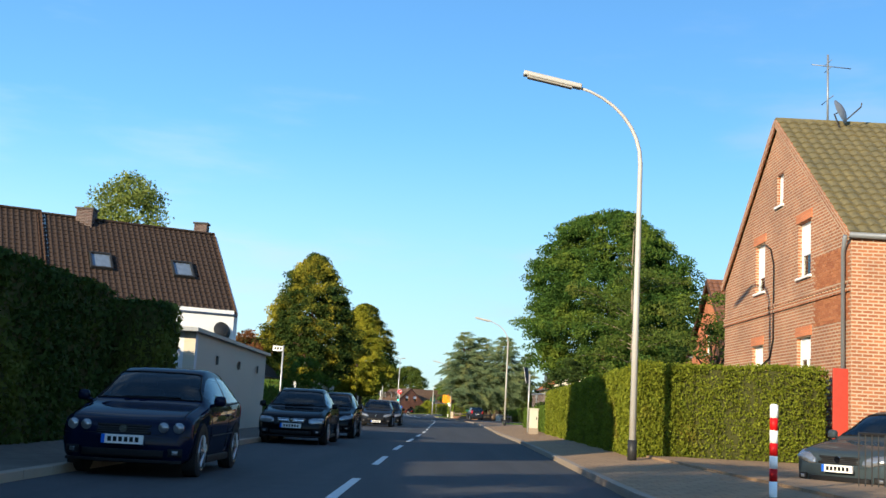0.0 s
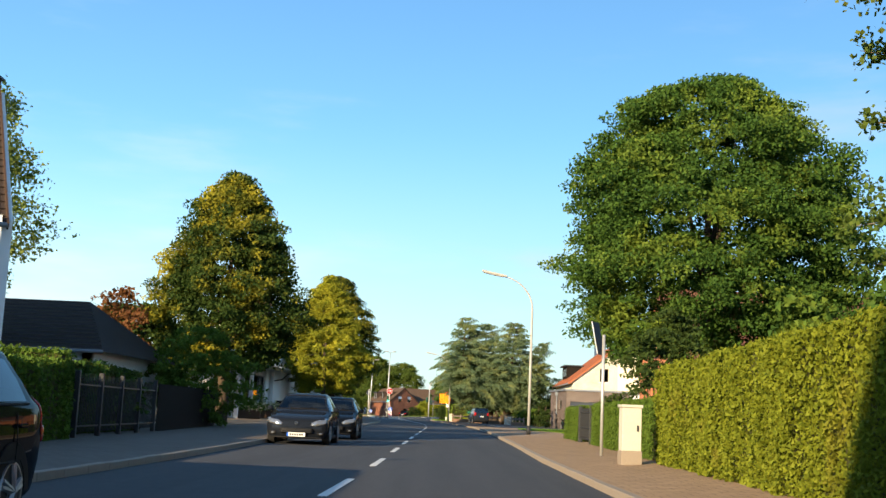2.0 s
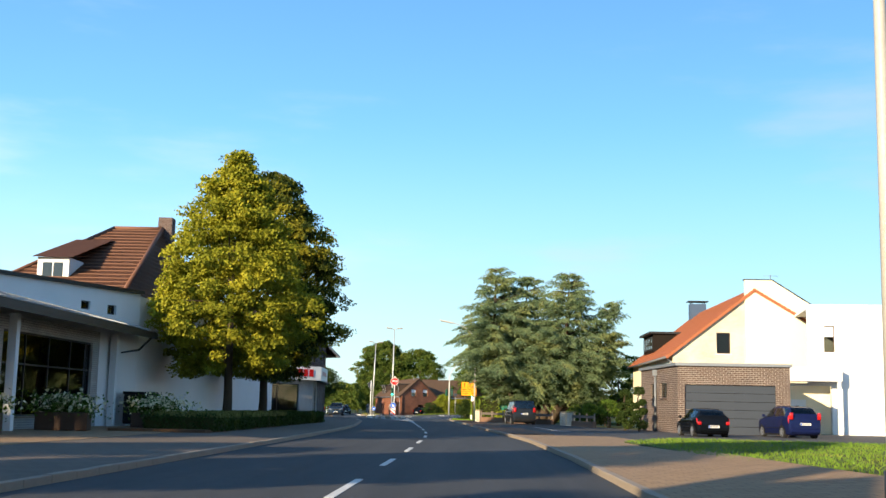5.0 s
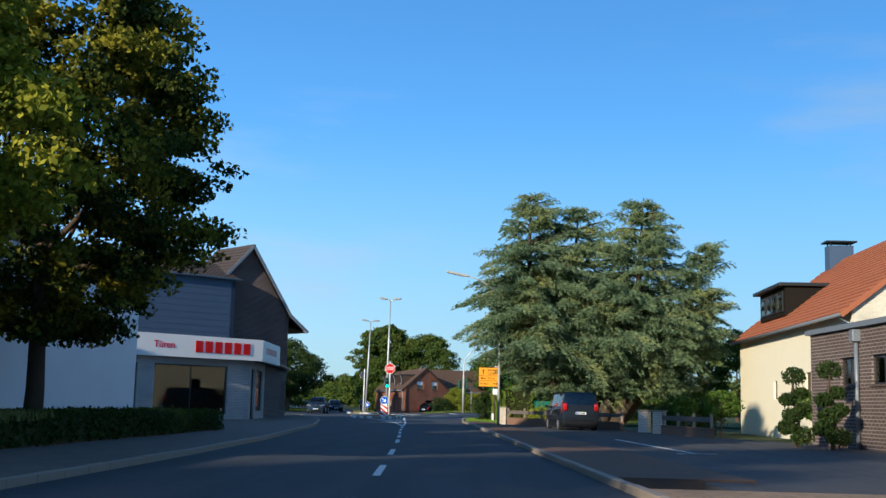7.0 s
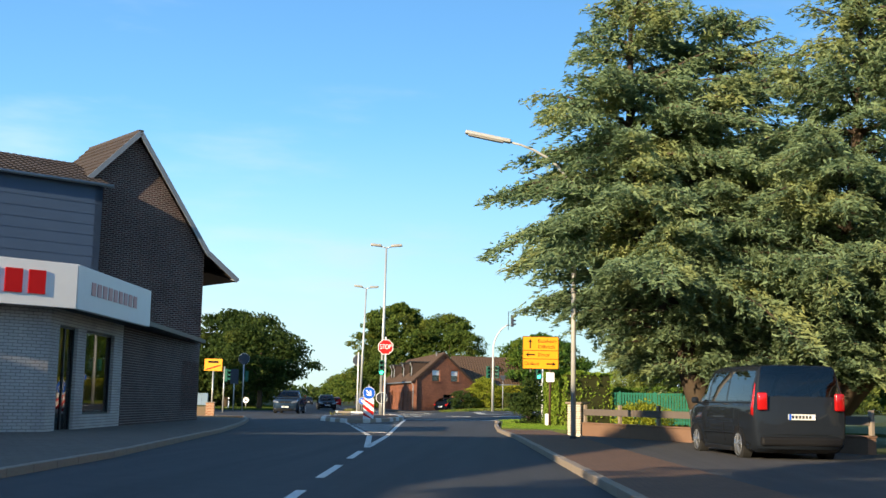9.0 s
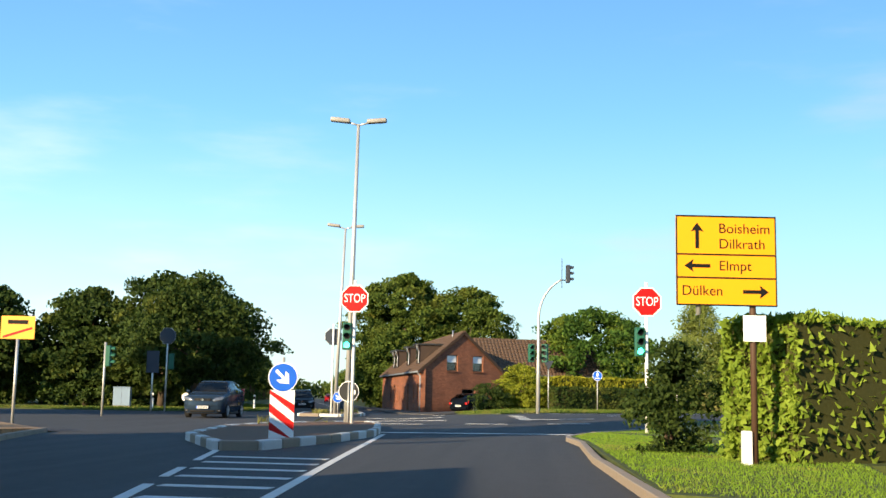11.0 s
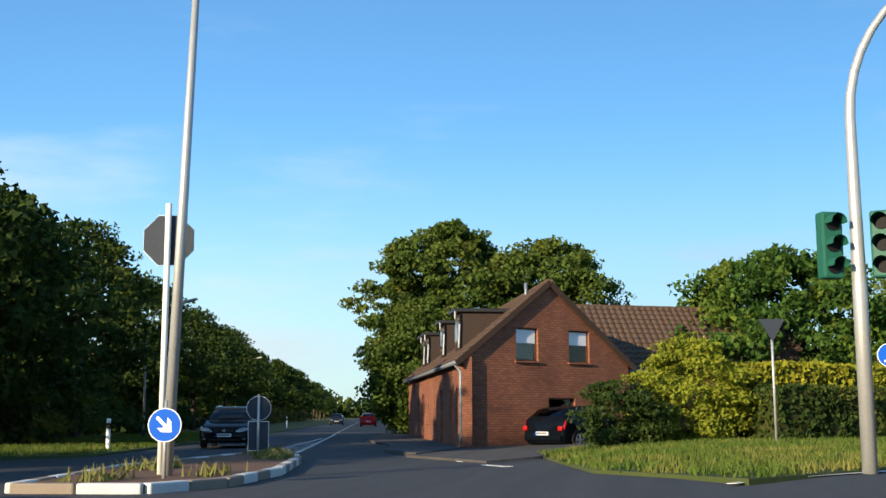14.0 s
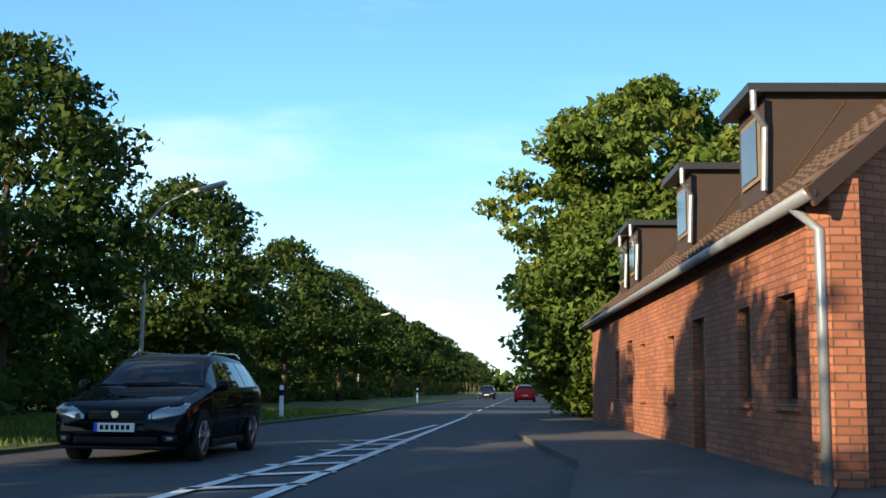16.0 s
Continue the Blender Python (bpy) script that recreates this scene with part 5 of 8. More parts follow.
for s in (4.2, 9.4, 16.2, 18.2):
    p = Vector((A.x, A.y, 3.15)) + Vector((vE.x, vE.y, 0)) * s + slope * 0.14
    d = part("dormer", B(-0.75, 0.75, -0.1, 2.4, 0, 1.35), DORMER_CLAD, farm, "dormer clad in dark brown panels")
    d.matrix_basis = into(farm) @ Matrix.Translation(p) @ pose(0, 0, 0, 0, 0, math.degrees(math.atan2(uP.y, uP.x)) - 90)
    part("dormer_roof", B(-0.9, 0.9, -0.35, 2.6, 1.35, 1.47), DARK_METAL, d)
    part("dormer_window", B(-0.5, 0.5, -0.13, -0.105, 0.25, 1.15), OLD_WOOD, d)
    part("dormer_pane", B(-0.43, 0.43, -0.15, -0.135, 0.32, 1.08), DARK_GLASS, d)
    for k in range(4):
        part("panel_seam", T([(0.752, 0.1 + 0.45 * k, 0.1), (0.752, min(2.35, 0.95 + 0.45 * k), 1.25 if k < 3 else 1.1)], 0.008, 5), BROWN_WOOD, d)
    part("dormer_pipe", T([(0.95, -0.3, 1.35), (0.95, -0.3, 1.1), (0.8, -0.12, 0.9), (0.8, -0.15, 0.05)], 0.045, 8), ZINC, d)
barn = gable_house("barn_wing", A + uB * 16.15 + vE * 6.5, vE, -uB, 7.0, 10, 3.1, 5.8, FARM_BRICK, TILE_FARM, "brick side wing with brown tiled roof", over=0.3, pipes=())
pipe(farm, "vent_pipe", [(-8.6, 262.0, 5.2), (-8.6, 262.0, 6.05)], 0.06, ZINC)
build_at(STREET)

# ---- plants ----
def leaf_mesh(name, points, size, material, parent=None, label="", lean=None, slim=0.5, flat=0.0, seed=1, broad=False):
    """One mesh of small pointed leaves round the given points. lean: a way each leaf points; flat: how level they lie; broad: four-cornered leaves."""
    rng = np.random.default_rng(seed)
    p = np.asarray(points, float)
    k = len(p)
    a = rng.normal(size=(k, 3))
    if lean is not None:
        a = a * 0.45 + np.asarray(lean, float)
    a[:, 2] *= 1 - flat
    a /= np.linalg.norm(a, axis=1, keepdims=True) + 1e-9
    r = rng.normal(size=(k, 3))
    r[:, 2] *= 1 - flat
    b = np.cross(a, r)
    if flat:
        b[:, 2] *= 1 - flat
    b /= np.linalg.norm(b, axis=1, keepdims=True) + 1e-9
    s = size * rng.uniform(0.65, 1.35, (k, 1))
    n = 4 if broad else 3
    if not broad:
        v = np.stack([p - a * s * 0.5 + b * s * slim * 0.65, p + a * s * 0.5, p - a * s * 0.5 - b * s * slim * 0.65], 1).reshape(-1, 3)
    else:
        v = np.stack([p - a * s * 0.5, p + b * s * slim * 0.5 - a * s * 0.05, p + a * s * 0.5, p - b * s * slim * 0.5 - a * s * 0.05], 1).reshape(-1, 3)
    me = bpy.data.meshes.new(name)
    me.vertices.add(n * k)
    me.vertices.foreach_set("co", v.ravel())
    me.loops.add(n * k)
    me.loops.foreach_set("vertex_index", np.arange(n * k))
    me.polygons.add(k)
    me.polygons.foreach_set("loop_start", np.arange(0, n * k, n))
    me.materials.append(material)
    me.update(calc_edges=True)
    ob = new(name, me)
    ob.parent = parent
    if parent is None:
        ob.matrix_basis = SITE
    if label:
        ob["label"] = label
    return ob


SHAPES = {
    "round": lambda h: math.sqrt(max(0.0, 1 - (2 * h - 1) ** 2)) ** 0.75,
    "dome": lambda h: min(1.0, (h + 0.12) / 0.3) ** 0.6 * math.sqrt(max(0.0, 1 - max(0.0, (h - 0.3) / 0.7) ** 2.1)),
    "cone": lambda h: min(1.0, (h + 0.06) / 0.2) ** 0.7 * (1 - max(0.0, (h - 0.15) / 0.85)) ** 0.62,
    "linden": lambda h: min(1.0, (h + 0.1) / 0.32) ** 0.6 * (1 - max(0.0, (h - 0.26) / 0.76)) ** 0.66,
    "egg": lambda h: min(1.0, (h + 0.05) / 0.28) ** 0.7 * math.sqrt(max(0.0, 1 - max(0.0, (h - 0.25) / 0.75) ** 1.6)),
}


def crown_points(r, z0, z1, count, shape, clump, rng, ry=None, lumps=0.16):
    """Leaf places in sprays of uneven size that reach outwards and droop, with gaps between them."""
    ry = ry or r
    n_cl = max(20, int(count / (14 if count < 4500 else 60 if count < 40000 else 120)))
    cl = []
    f = SHAPES[shape]
    while len(cl) < n_cl:
        h, t = rng.uniform(0, 1), rng.uniform(0, 2 * math.pi)
        w = f(h)
        if rng.uniform() > w + 0.15:
            continue
        bulge = 1 + lumps * math.sin(3 * t + 5 * h) + lumps * math.sin(7 * h * 3 + 2 * t + 1.3)
        q = w * bulge * (rng.uniform(0.25, 1.0) ** 0.4) * (1 + 0.07 * min(1.2, rng.normal()))
        cl.append((r * q * math.cos(t), ry * q * math.sin(t), z0 + (z1 - z0) * h))
    cl = np.array(cl)
    spread = rng.uniform(0.55, 1.45, n_cl)
    idx = rng.choice(n_cl, count, p=spread ** 2 / np.sum(spread ** 2))
    off = rng.normal(size=(count, 3))
    off *= clump * 0.82 * rng.uniform(0, 1, (count, 1)) ** 0.45 / (np.linalg.norm(off, axis=1, keepdims=True) + 1e-9)
    off *= spread[idx, None]
    out = cl[:, :2] / (np.linalg.norm(cl[:, :2], axis=1, keepdims=True) + 1e-6)
    reach = np.sum(off[:, :2] * out[idx], axis=1)
    off[:, :2] += out[idx] * (0.45 * reach)[:, None]
    off[:, 2] = off[:, 2] * 0.62 - 0.22 * reach
    return cl[idx] + off, cl


def tree(name, x, y, trunk_r, z0, z1, r, count, size, material, shape, label, seed, clump=0.55, lean=(0, 0), z=0.0, group="", ry=None, limbs=7, lumps=0.16, bark=None):
    rng = np.random.default_rng(seed)
    top = thing(name, x, y, z, 0, label, "tree", group)
    pts, cl = crown_points(r, z0, z1, count, shape, clump, rng, ry, lumps)
    leaf_mesh("crown", pts, size, material, top, "", None, 0.66, 0.0, seed, count > 80000)
    h = z0 + (z1 - z0) * 0.6
    mid = [(0, 0, -0.2), (0.03, 0.02, z0 * 0.5), (lean[0] * 0.5, lean[1] * 0.5, z0 + 0.3), (lean[0], lean[1], h)]
    bm = T(mid, [trunk_r * 1.25, trunk_r, trunk_r * 0.85, trunk_r * 0.25], 10)
    for k in range(limbs):
        c = cl[rng.integers(0, len(cl))]
        s = z0 * 0.85 + (h - z0) * rng.uniform(0, 0.6)
        a = Vector((lean[0] * 0.5, lean[1] * 0.5, s))
        b = Vector(c) * 0.85
        b.z = max(b.z, s + 0.3)
        tube(bm, [a, a.lerp(b, 0.5) + Vector((0, 0, 0.25)), b], [trunk_r * 0.4, trunk_r * 0.25, trunk_r * 0.08], 6)
    part("trunk", bm, bark or BARK, top, "", True)
    return top


def bush(name, x, y, z0, z1, r, count, size, material, label, seed, shape="round", ry=None, clump=0.3, category="bush", lean=None):
    rng = np.random.default_rng(seed)
    top = thing(name, x, y, 0, 0, label, category)
    pts, cl = crown_points(r, z0, z1, count, shape, clump, rng, ry)
    leaf_mesh("foliage", pts, size, material, top, "", lean, 0.55, 0.0, seed)
    bm = bmesh.new()
    for k in range(5):
        c = Vector(cl[rng.integers(0, len(cl))]) * 0.8
        tube(bm, [(0.06 * k - 0.12, 0.05 * (k % 2), -0.1), c * 0.5 + Vector((0, 0, 0.1)), c], [0.045, 0.03, 0.01], 6)
    part("woody_base", bm, BARK, top)
    return top


def hedge(name, p, q, thick, height, material, label, seed, density=380, size=0.1, z=0.05, h2=None, core=None, lean=(0, 0, 0.5)):
    """A clipped hedge from p to q; its street face is on the left of that way."""
    rng = np.random.default_rng(seed)
    p, q = Vector(p), Vector(q)
    L = (q - p).length
    h2 = h2 or height
    top = thing(name, p.x, p.y, z, math.degrees(math.atan2(q.y - p.y, q.x - p.x)), label, "hedge")
    pts = []

    def wob(s, t):
        return 0.05 * np.sin(1.7 * s + 0.6 * t) + 0.035 * np.sin(4.3 * s + 2 * t + 1) + 0.03 * np.sin(9 * s - 3 * t)

    for face in range(5):
        area = (L * height, L * height, L * thick, thick * height, thick * height)[face]
        k = int(abs(area) * density * (1, 0.12, 0.8, 1, 1)[face])
        a, b, d = rng.uniform(0, 1, k), rng.uniform(0, 1, k), rng.normal(0, 0.035, k)
        hh = height + (h2 - height) * a
        if face < 2:
            s, zz = a * L, b * hh
            yy = wob(s, zz) + d if face == 0 else -thick - wob(s, zz + 3) - d
            pts.append(np.stack([s, yy, zz], 1))
        elif face == 2:
            s = a * L
            pts.append(np.stack([s, -b * thick, hh + 0.5 * wob(s, b * 2) + d], 1))
        else:
            s0 = 0 if face == 3 else L
            zz = b * (height if face == 3 else h2)
            pts.append(np.stack([s0 + (-1 if face == 3 else 1) * (wob(a * 2, zz) + d), -a * thick, zz], 1))
    leaf_mesh("foliage", np.concatenate(pts), size, material, top, "", lean, 0.5, 0.0, seed)
    # a solid dark box closes the hedge behind its leaves
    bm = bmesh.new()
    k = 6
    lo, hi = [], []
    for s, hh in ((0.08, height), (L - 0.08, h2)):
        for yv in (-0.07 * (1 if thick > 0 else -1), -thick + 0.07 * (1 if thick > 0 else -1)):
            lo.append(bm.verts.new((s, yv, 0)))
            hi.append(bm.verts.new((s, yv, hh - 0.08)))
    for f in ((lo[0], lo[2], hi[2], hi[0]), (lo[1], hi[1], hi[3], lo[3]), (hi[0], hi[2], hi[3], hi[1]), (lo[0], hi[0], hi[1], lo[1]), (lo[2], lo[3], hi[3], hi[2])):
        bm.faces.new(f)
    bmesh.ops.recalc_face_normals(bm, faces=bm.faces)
    part("dark_core", bm, core or HEDGE_CORE, top)
    return top


HEDGE_CORE = surface("dark hedge core", (0.045, 0.05, 0.012), (0.06, 0.06, 0.018), 20, 3, 0.95)


def grass(name, pts, count, height, material, label, seed, z=0.05):
    """Loose blades over an outline of ground."""
    rng = np.random.default_rng(seed)
    poly = np.array(pts)
    lo, hi = poly.min(0), poly.max(0)
    got = []
    while sum(len(g) for g in got) < count:
        q = rng.uniform(lo, hi, (count, 2))
        inside = np.zeros(len(q), bool)
        j = len(poly) - 1
        for i in range(len(poly)):
            xi, yi, xj, yj = *poly[i], *poly[j]
            hit = ((yi > q[:, 1]) != (yj > q[:, 1])) & (q[:, 0] < (xj - xi) * (q[:, 1] - yi) / (yj - yi + 1e-12) + xi)
            inside ^= hit
            j = i
        got.append(q[inside])
    q = np.concatenate(got)[:count]
    zz = np.array([lift(*p) for p in q]) + z + height * 0.35
    ob = leaf_mesh(name, np.column_stack([q, zz]), height, material, None, "", (0, 0, 1.1), 0.16, 0.0, seed)
    return tagged(ob, label, "grass", "", "stuff")


def cedar(x, y, seed, stems, label):
    """Stems as (dx, dy, height, reach, lean of the top); tapered fans of needled twigs on level branches."""
    rng = np.random.default_rng(seed)
    top = thing("cedar_tree", x, y, 0.05, 0, label, "tree")
    bm, pts, ways = bmesh.new(), [], []
    for sx, sy, height, reach, slant in stems:
        def axis(z):
            u = min(1.0, z / (height * 0.5))
            return np.array([sx * (0.3 + 0.7 * u) + slant * (z / height) ** 1.5, sy * (0.3 + 0.7 * u), z])
        tube(bm, [axis(0) - (0, 0, 0.2), axis(2.2), axis(height * 0.55), axis(height)], [0.42, 0.34, 0.2, 0.015], 10)
        z = 2.0
        while z < height - 0.1:
            share = 1 - z / height
            for k in range(9 if share > 0.25 else 6):
                t = rng.uniform(0, 2 * math.pi)
                length = (reach * min(1.0, (share * 1.5) ** 0.72) + 0.4) * rng.uniform(0.5, 1.22)
                d = np.array([math.cos(t), math.sin(t), 0])
                # the crown stays clear of the road and of the yard under it
                far = float(np.interp(z, (1.8, 2.5, 3.4, 4.4, 5.5, 7.5, 9.5, 12.0, 13.5), (-3.4, -4.4, -5.6, -7.1, -8.1, -7.9, -6.9, -5.0, -3.6)))
                start = axis(z)
                if d[0] < -0.05:
                    length = min(length, (far - start[0]) / d[0] * rng.uniform(0.8, 1.05))
                if d[1] < -0.3 and z < 3.6:
                    length = min(length, 2.4)
                length = max(length, 0.5)
                rise = rng.uniform(0.08 if z > 4.5 else 0.2, 0.55) + 0.45 * max(0.0, 0.35 - share) + (0.3 if slant > 1 and d[0] > 0.2 else 0.0)
                sag = (rng.uniform(0.3, 0.5) if z > 4.5 else 0.26) if share > 0.3 else 0.16

                def at(u):
                    return start + d * length * u + np.array([0, 0, length * (rise * u - sag * u * u)])
                tube(bm, [at(u) for u in (0, 0.35, 0.7, 1)], [0.07, 0.05, 0.03, 0.008], 5, False)
                side = np.array([-d[1], d[0], 0])
                n_tw = int(4 + 4.2 * length)
                for q in range(n_tw):
                    u = 0.14 + 0.86 * (q + rng.uniform(0, 0.8)) / n_tw
                    sg = 1 if q % 2 else -1
                    if q == n_tw - 1:
                        way, tw = d, 0.5
                    else:
                        way = d * rng.uniform(0.6, 0.95) + side * sg * rng.uniform(0.5, 0.8)
                        tw = (0.4 * length * (1.05 - u) + 0.28) * rng.uniform(0.7, 1.2)
                    m = int(47 * tw) + 8
                    v = rng.uniform(0, 1, m)
                    fan = (1 - v)[:, None] * rng.normal(0, 0.16, (m, 3)) * (1, 1, 0.6) + rng.normal(0, 0.025, (m, 3))
                    line = at(min(u, 1.0)) + way * (tw * v)[:, None] + fan
                    line[:, 2] += tw * (0.1 * v - 0.6 * v * v) - rng.uniform(0, 0.16, m) * (1 - 0.6 * v)
                    pts.append(line)
                    ways.append(np.tile(way + np.array([0, 0, -0.35]), (m, 1)))
            z += 0.42 + 0.2 * rng.uniform()
    leaf_mesh("needles", np.concatenate(pts), 0.185, LEAF_CEDAR, top, "blue-green drooping needles", np.concatenate(ways), 0.22, 0.2, seed)
    part("trunk", bm, BARK, top, "", True)
    return top


def ginkgo(x, y, height, seed, label):
    rng = np.random.default_rng(seed)
    top = thing("ginkgo_tree", x, y, 0.1, 0, label, "tree")
    bm = T([(0, 0, -0.2), (0.05, 0.02, height * 0.4), (-0.04, 0.03, height * 0.75), (0, 0, height)], [0.075, 0.06, 0.035, 0.008], 8)
    pts = []
    z = 1.9
    while z < height - 0.3:
        t = rng.uniform(0, 2 * math.pi)
        length = (0.25 + 3.2 * (1 - z / height) ** 0.85) * (1.3 if 4.4 < z < 6.4 else 1.0 if z < 6.4 else 0.6) * rng.uniform(0.55, 1.1)
        if 3.0 < z < 5.0 and rng.uniform() < 0.45:
            t, length = math.pi + rng.uniform(-0.5, 0.5), length * 1.25
        d = np.array([math.cos(t), math.sin(t), 0])
        side = np.array([-d[1], d[0], 0])
        rise = rng.uniform(0.0, 0.4)
        line = [np.array([0, 0, z]) + d * length * u + np.array([0, 0, length * (rise * u + 0.1 * math.sin(3 * u))]) for u in (0, 0.3, 0.65, 1)]
        tube(bm, line, [0.022, 0.016, 0.01, 0.004], 5, False)
        m = int(330 * length)
        u = rng.uniform(0.08, 1.02, m)
        bump = 0.5 + 0.5 * np.sin(u * length * 9 + t)
        q = np.array([0, 0, z]) + d * (length * u)[:, None] + side * (rng.normal(0, 0.14, m) * (0.6 + bump))[:, None]
        q[:, 2] += length * (rise * u + 0.1 * np.sin(3 * u)) + rng.normal(0.03, 0.1, m) * (0.5 + bump)
        pts.append(q)
        z += rng.uniform(0.13, 0.27)
    leaf_mesh("crown", np.concatenate(pts), 0.072, LEAF_WALNUT, top, "", None, 0.9, 0.0, seed, True)
    part("trunk", bm, PALE_BARK, top, "", True)
    return top


PALE_BARK = surface("pale smooth bark", (0.24, 0.2, 0.15), (0.16, 0.13, 0.1), 18, 3, 0.85, 0, 0.3, 0.1)

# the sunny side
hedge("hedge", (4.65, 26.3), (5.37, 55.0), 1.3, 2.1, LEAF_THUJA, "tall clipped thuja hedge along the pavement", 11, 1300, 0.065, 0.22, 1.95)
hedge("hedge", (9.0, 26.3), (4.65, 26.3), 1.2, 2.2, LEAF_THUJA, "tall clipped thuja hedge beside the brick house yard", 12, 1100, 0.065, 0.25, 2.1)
hedge("hedge", (5.5, 56.0), (6.05, 69.9), 0.9, 1.3, LEAF_BEECH, "low clipped hedge behind the pavement", 13, 2000, 0.045, 0.25)
hedge("hedge", (6.1, 73.5), (6.3, 79.7), 1.0, 1.25, LEAF_BEECH, "clipped garden hedge beside the iron gate", 14, 2600, 0.042, 0.25)
hedge("hedge", (6.3, 79.7), (13.5, 80.5), 0.9, 1.25, LEAF_BEECH, "short return of clipped garden hedge", 15, 700, 0.07, 0.25)
tree("maple_tree", 11.3, 75.5, 0.35, 3.7, 14.9, 5.75, 230000, 0.14, LEAF_MAPLE, "dome", "broad dense maple tree over the garden hedge", 21, 0.58, lumps=0.07)
bush("shrub", 7.4, 64.0, 0.3, 4.4, 1.5, 9000, 0.12, LEAF_DARK, "tall brownish shrub behind the hedge", 22, "egg")
ginkgo(7.4, 43.4, 9.1, 23, "thin young tree with sparse level side branches")
tree("garden_tree", 12.2, 50.5, 0.12, 1.8, 6.8, 2.6, 14000, 0.11, LEAF_WALNUT, "round", "loose garden tree before the orange house", 24, 0.5, limbs=14)
bush("shrub", 9.6, 53.5, 0.4, 4.2, 2.0, 6000, 0.16, LEAF_MAPLE, "green garden shrub above the hedge", 25)
cedar(7.4, 178.0, 31, [(-3.3, 0.6, 13.5, 5.6, 0.0), (-0.8, 1.6, 13.0, 4.6, 0.4), (2.6, -0.6, 13.3, 4.3, 0.6), (4.4, -0.6, 10.7, 3.0, 2.6), (4.6, 0.4, 7.2, 4.0, 0.6), (1.2, 2.6, 9.0, 4.6, 0.0)], "spreading blue-green cedar with two tops")
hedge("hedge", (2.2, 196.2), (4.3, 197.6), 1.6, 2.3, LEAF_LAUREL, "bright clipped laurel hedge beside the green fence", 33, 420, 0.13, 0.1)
bush("shrub", 1.6, 198.2, 0.1, 2.1, 0.75, 5000, 0.1, LEAF_DARK, "dark clipped thuja shrub by the signpost", 34, "egg")
hedge("hedge", (16, 199.5), (4.6, 198.5), 1.2, 1.7, LEAF_BEECH, "garden hedge behind the green fence", 35, 240, 0.13, 0.1)
bush("shrub", 5.6, 188.5, 0.1, 1.1, 1.0, 3500, 0.1, LEAF_YELLOW, "golden shrub behind the low wall", 36)
bush("shrub", 8.6, 186.0, 0.1, 1.3, 1.3, 3500, 0.12, LEAF_BEECH, "green garden shrub behind the low wall", 37)
bush("shrub", 12.0, 172.0, 0.2, 1.8, 1.6, 4000, 0.12, LEAF_DARK, "dark green shrub in the front garden", 38)
for k, (bx, by, hh) in enumerate(((11.45, 149.4, 2.25), (12.0, 147.4, 2.4))):
    t = thing("topiary_tree", bx, by, 0.05, 0, "clipped topiary tree with leaf balls", "tree", "topiary trees")
    part("trunk", T([(0, 0, -0.1), (0.12, 0, hh * 0.4), (-0.08, 0.05, hh * 0.7), (0, 0, hh)], [0.07, 0.06, 0.05, 0.03], 8), BARK, t, "", True)
    rng = np.random.default_rng(50 + k)
    for j, (dx, dz, r) in enumerate(((0.16, 0.38, 0.36), (-0.3, 0.62, 0.3), (-0.1, 1.0, 0.32), (0.26, 1.2, 0.25), (-0.2, 1.5, 0.27), (0.22, 1.72, 0.24), (0.02, hh, 0.36))):
        d = rng.normal(size=(700, 3))
        d /= np.linalg.norm(d, axis=1, keepdims=True)
        leaf_mesh("leaf_ball", d * r * (1, 1, 0.75) * rng.uniform(0.6, 1.12, (700, 1)) + (dx, 0.06 * j - 0.2, dz), 0.085, LEAF_DARK, t, "", None, 0.6, 0, j)
for k, (bx, by, s) in enumerate(((12.35, 165.0, 0.95), (15.0, 159.5, 0.9), (11.5, 169.5, 0.7), (13.2, 170.5, 0.8), (14.0, 180.0, 1.1))):
    tree("round_headed_tree", bx, by, 0.05, 0.9, 0.9 + 1.2 * s, s * 0.85, 2600, 0.09, LEAF_BEECH, "round", "small round-headed ornamental tree", 60 + k, 0.18, group="ornamental trees", limbs=4)
tree("garden_tree", 16, 186, 0.2, 1.0, 6.5, 3.4, 8000, 0.2, LEAF_WALNUT, "round", "leafy garden tree behind the cedar", 66)
tree("garden_tree", 24, 214, 0.2, 1.0, 7.5, 4.0, 8000, 0.24, LEAF_BIRCH, "round", "pale garden tree beyond the corner", 67)

# the shaded side
# both stand out of view, added to throw shade on hedge and road
for k, (bx, by, hh) in enumerate(((-12.5, -9.0, 8.5), (-11.5, -2.5, 8.5))):
    tree("garden_tree", bx, by, 0.2, 2.2, hh, 3.2, 9000, 0.22, LEAF_MAPLE, "round", "unseen tree behind the tall hedge, added for its shade", 300 + k, 0.7, group="trees behind the hedge")
hedge("hedge", (-7.0, 24.0), (-7.0, -14.0), 2.2, 3.1, LEAF_DARK, "tall dark overgrown hedge in shadow", 71, 260, 0.13, 0.1)
hedge("hedge", (-17.0, 25.0), (-6.2, 25.0), -2.0, 3.0, LEAF_DARK, "tall dark overgrown hedge in shadow", 72, 300, 0.13, 0.1)
hedge("hedge", (-7.6, 44.2), (-7.7, 57.0), -0.9, 1.7, LEAF_BEECH, "clipped green front garden hedge", 73, 380, 0.1, 0.1)
hedge("hedge", (-18, 55.5), (-7.8, 56.5), -1.0, 2.0, LEAF_BEECH, "clipped green garden hedge before the bungalow", 74, 380, 0.1, 0.1)
tree("birch_tree", -26.2, 92, 0.27, 6.4, 19.0, 4.1, 30000, 0.2, LEAF_BIRCH, "egg", "tall birch with drooping crown behind the roofs", 75, 1.1)
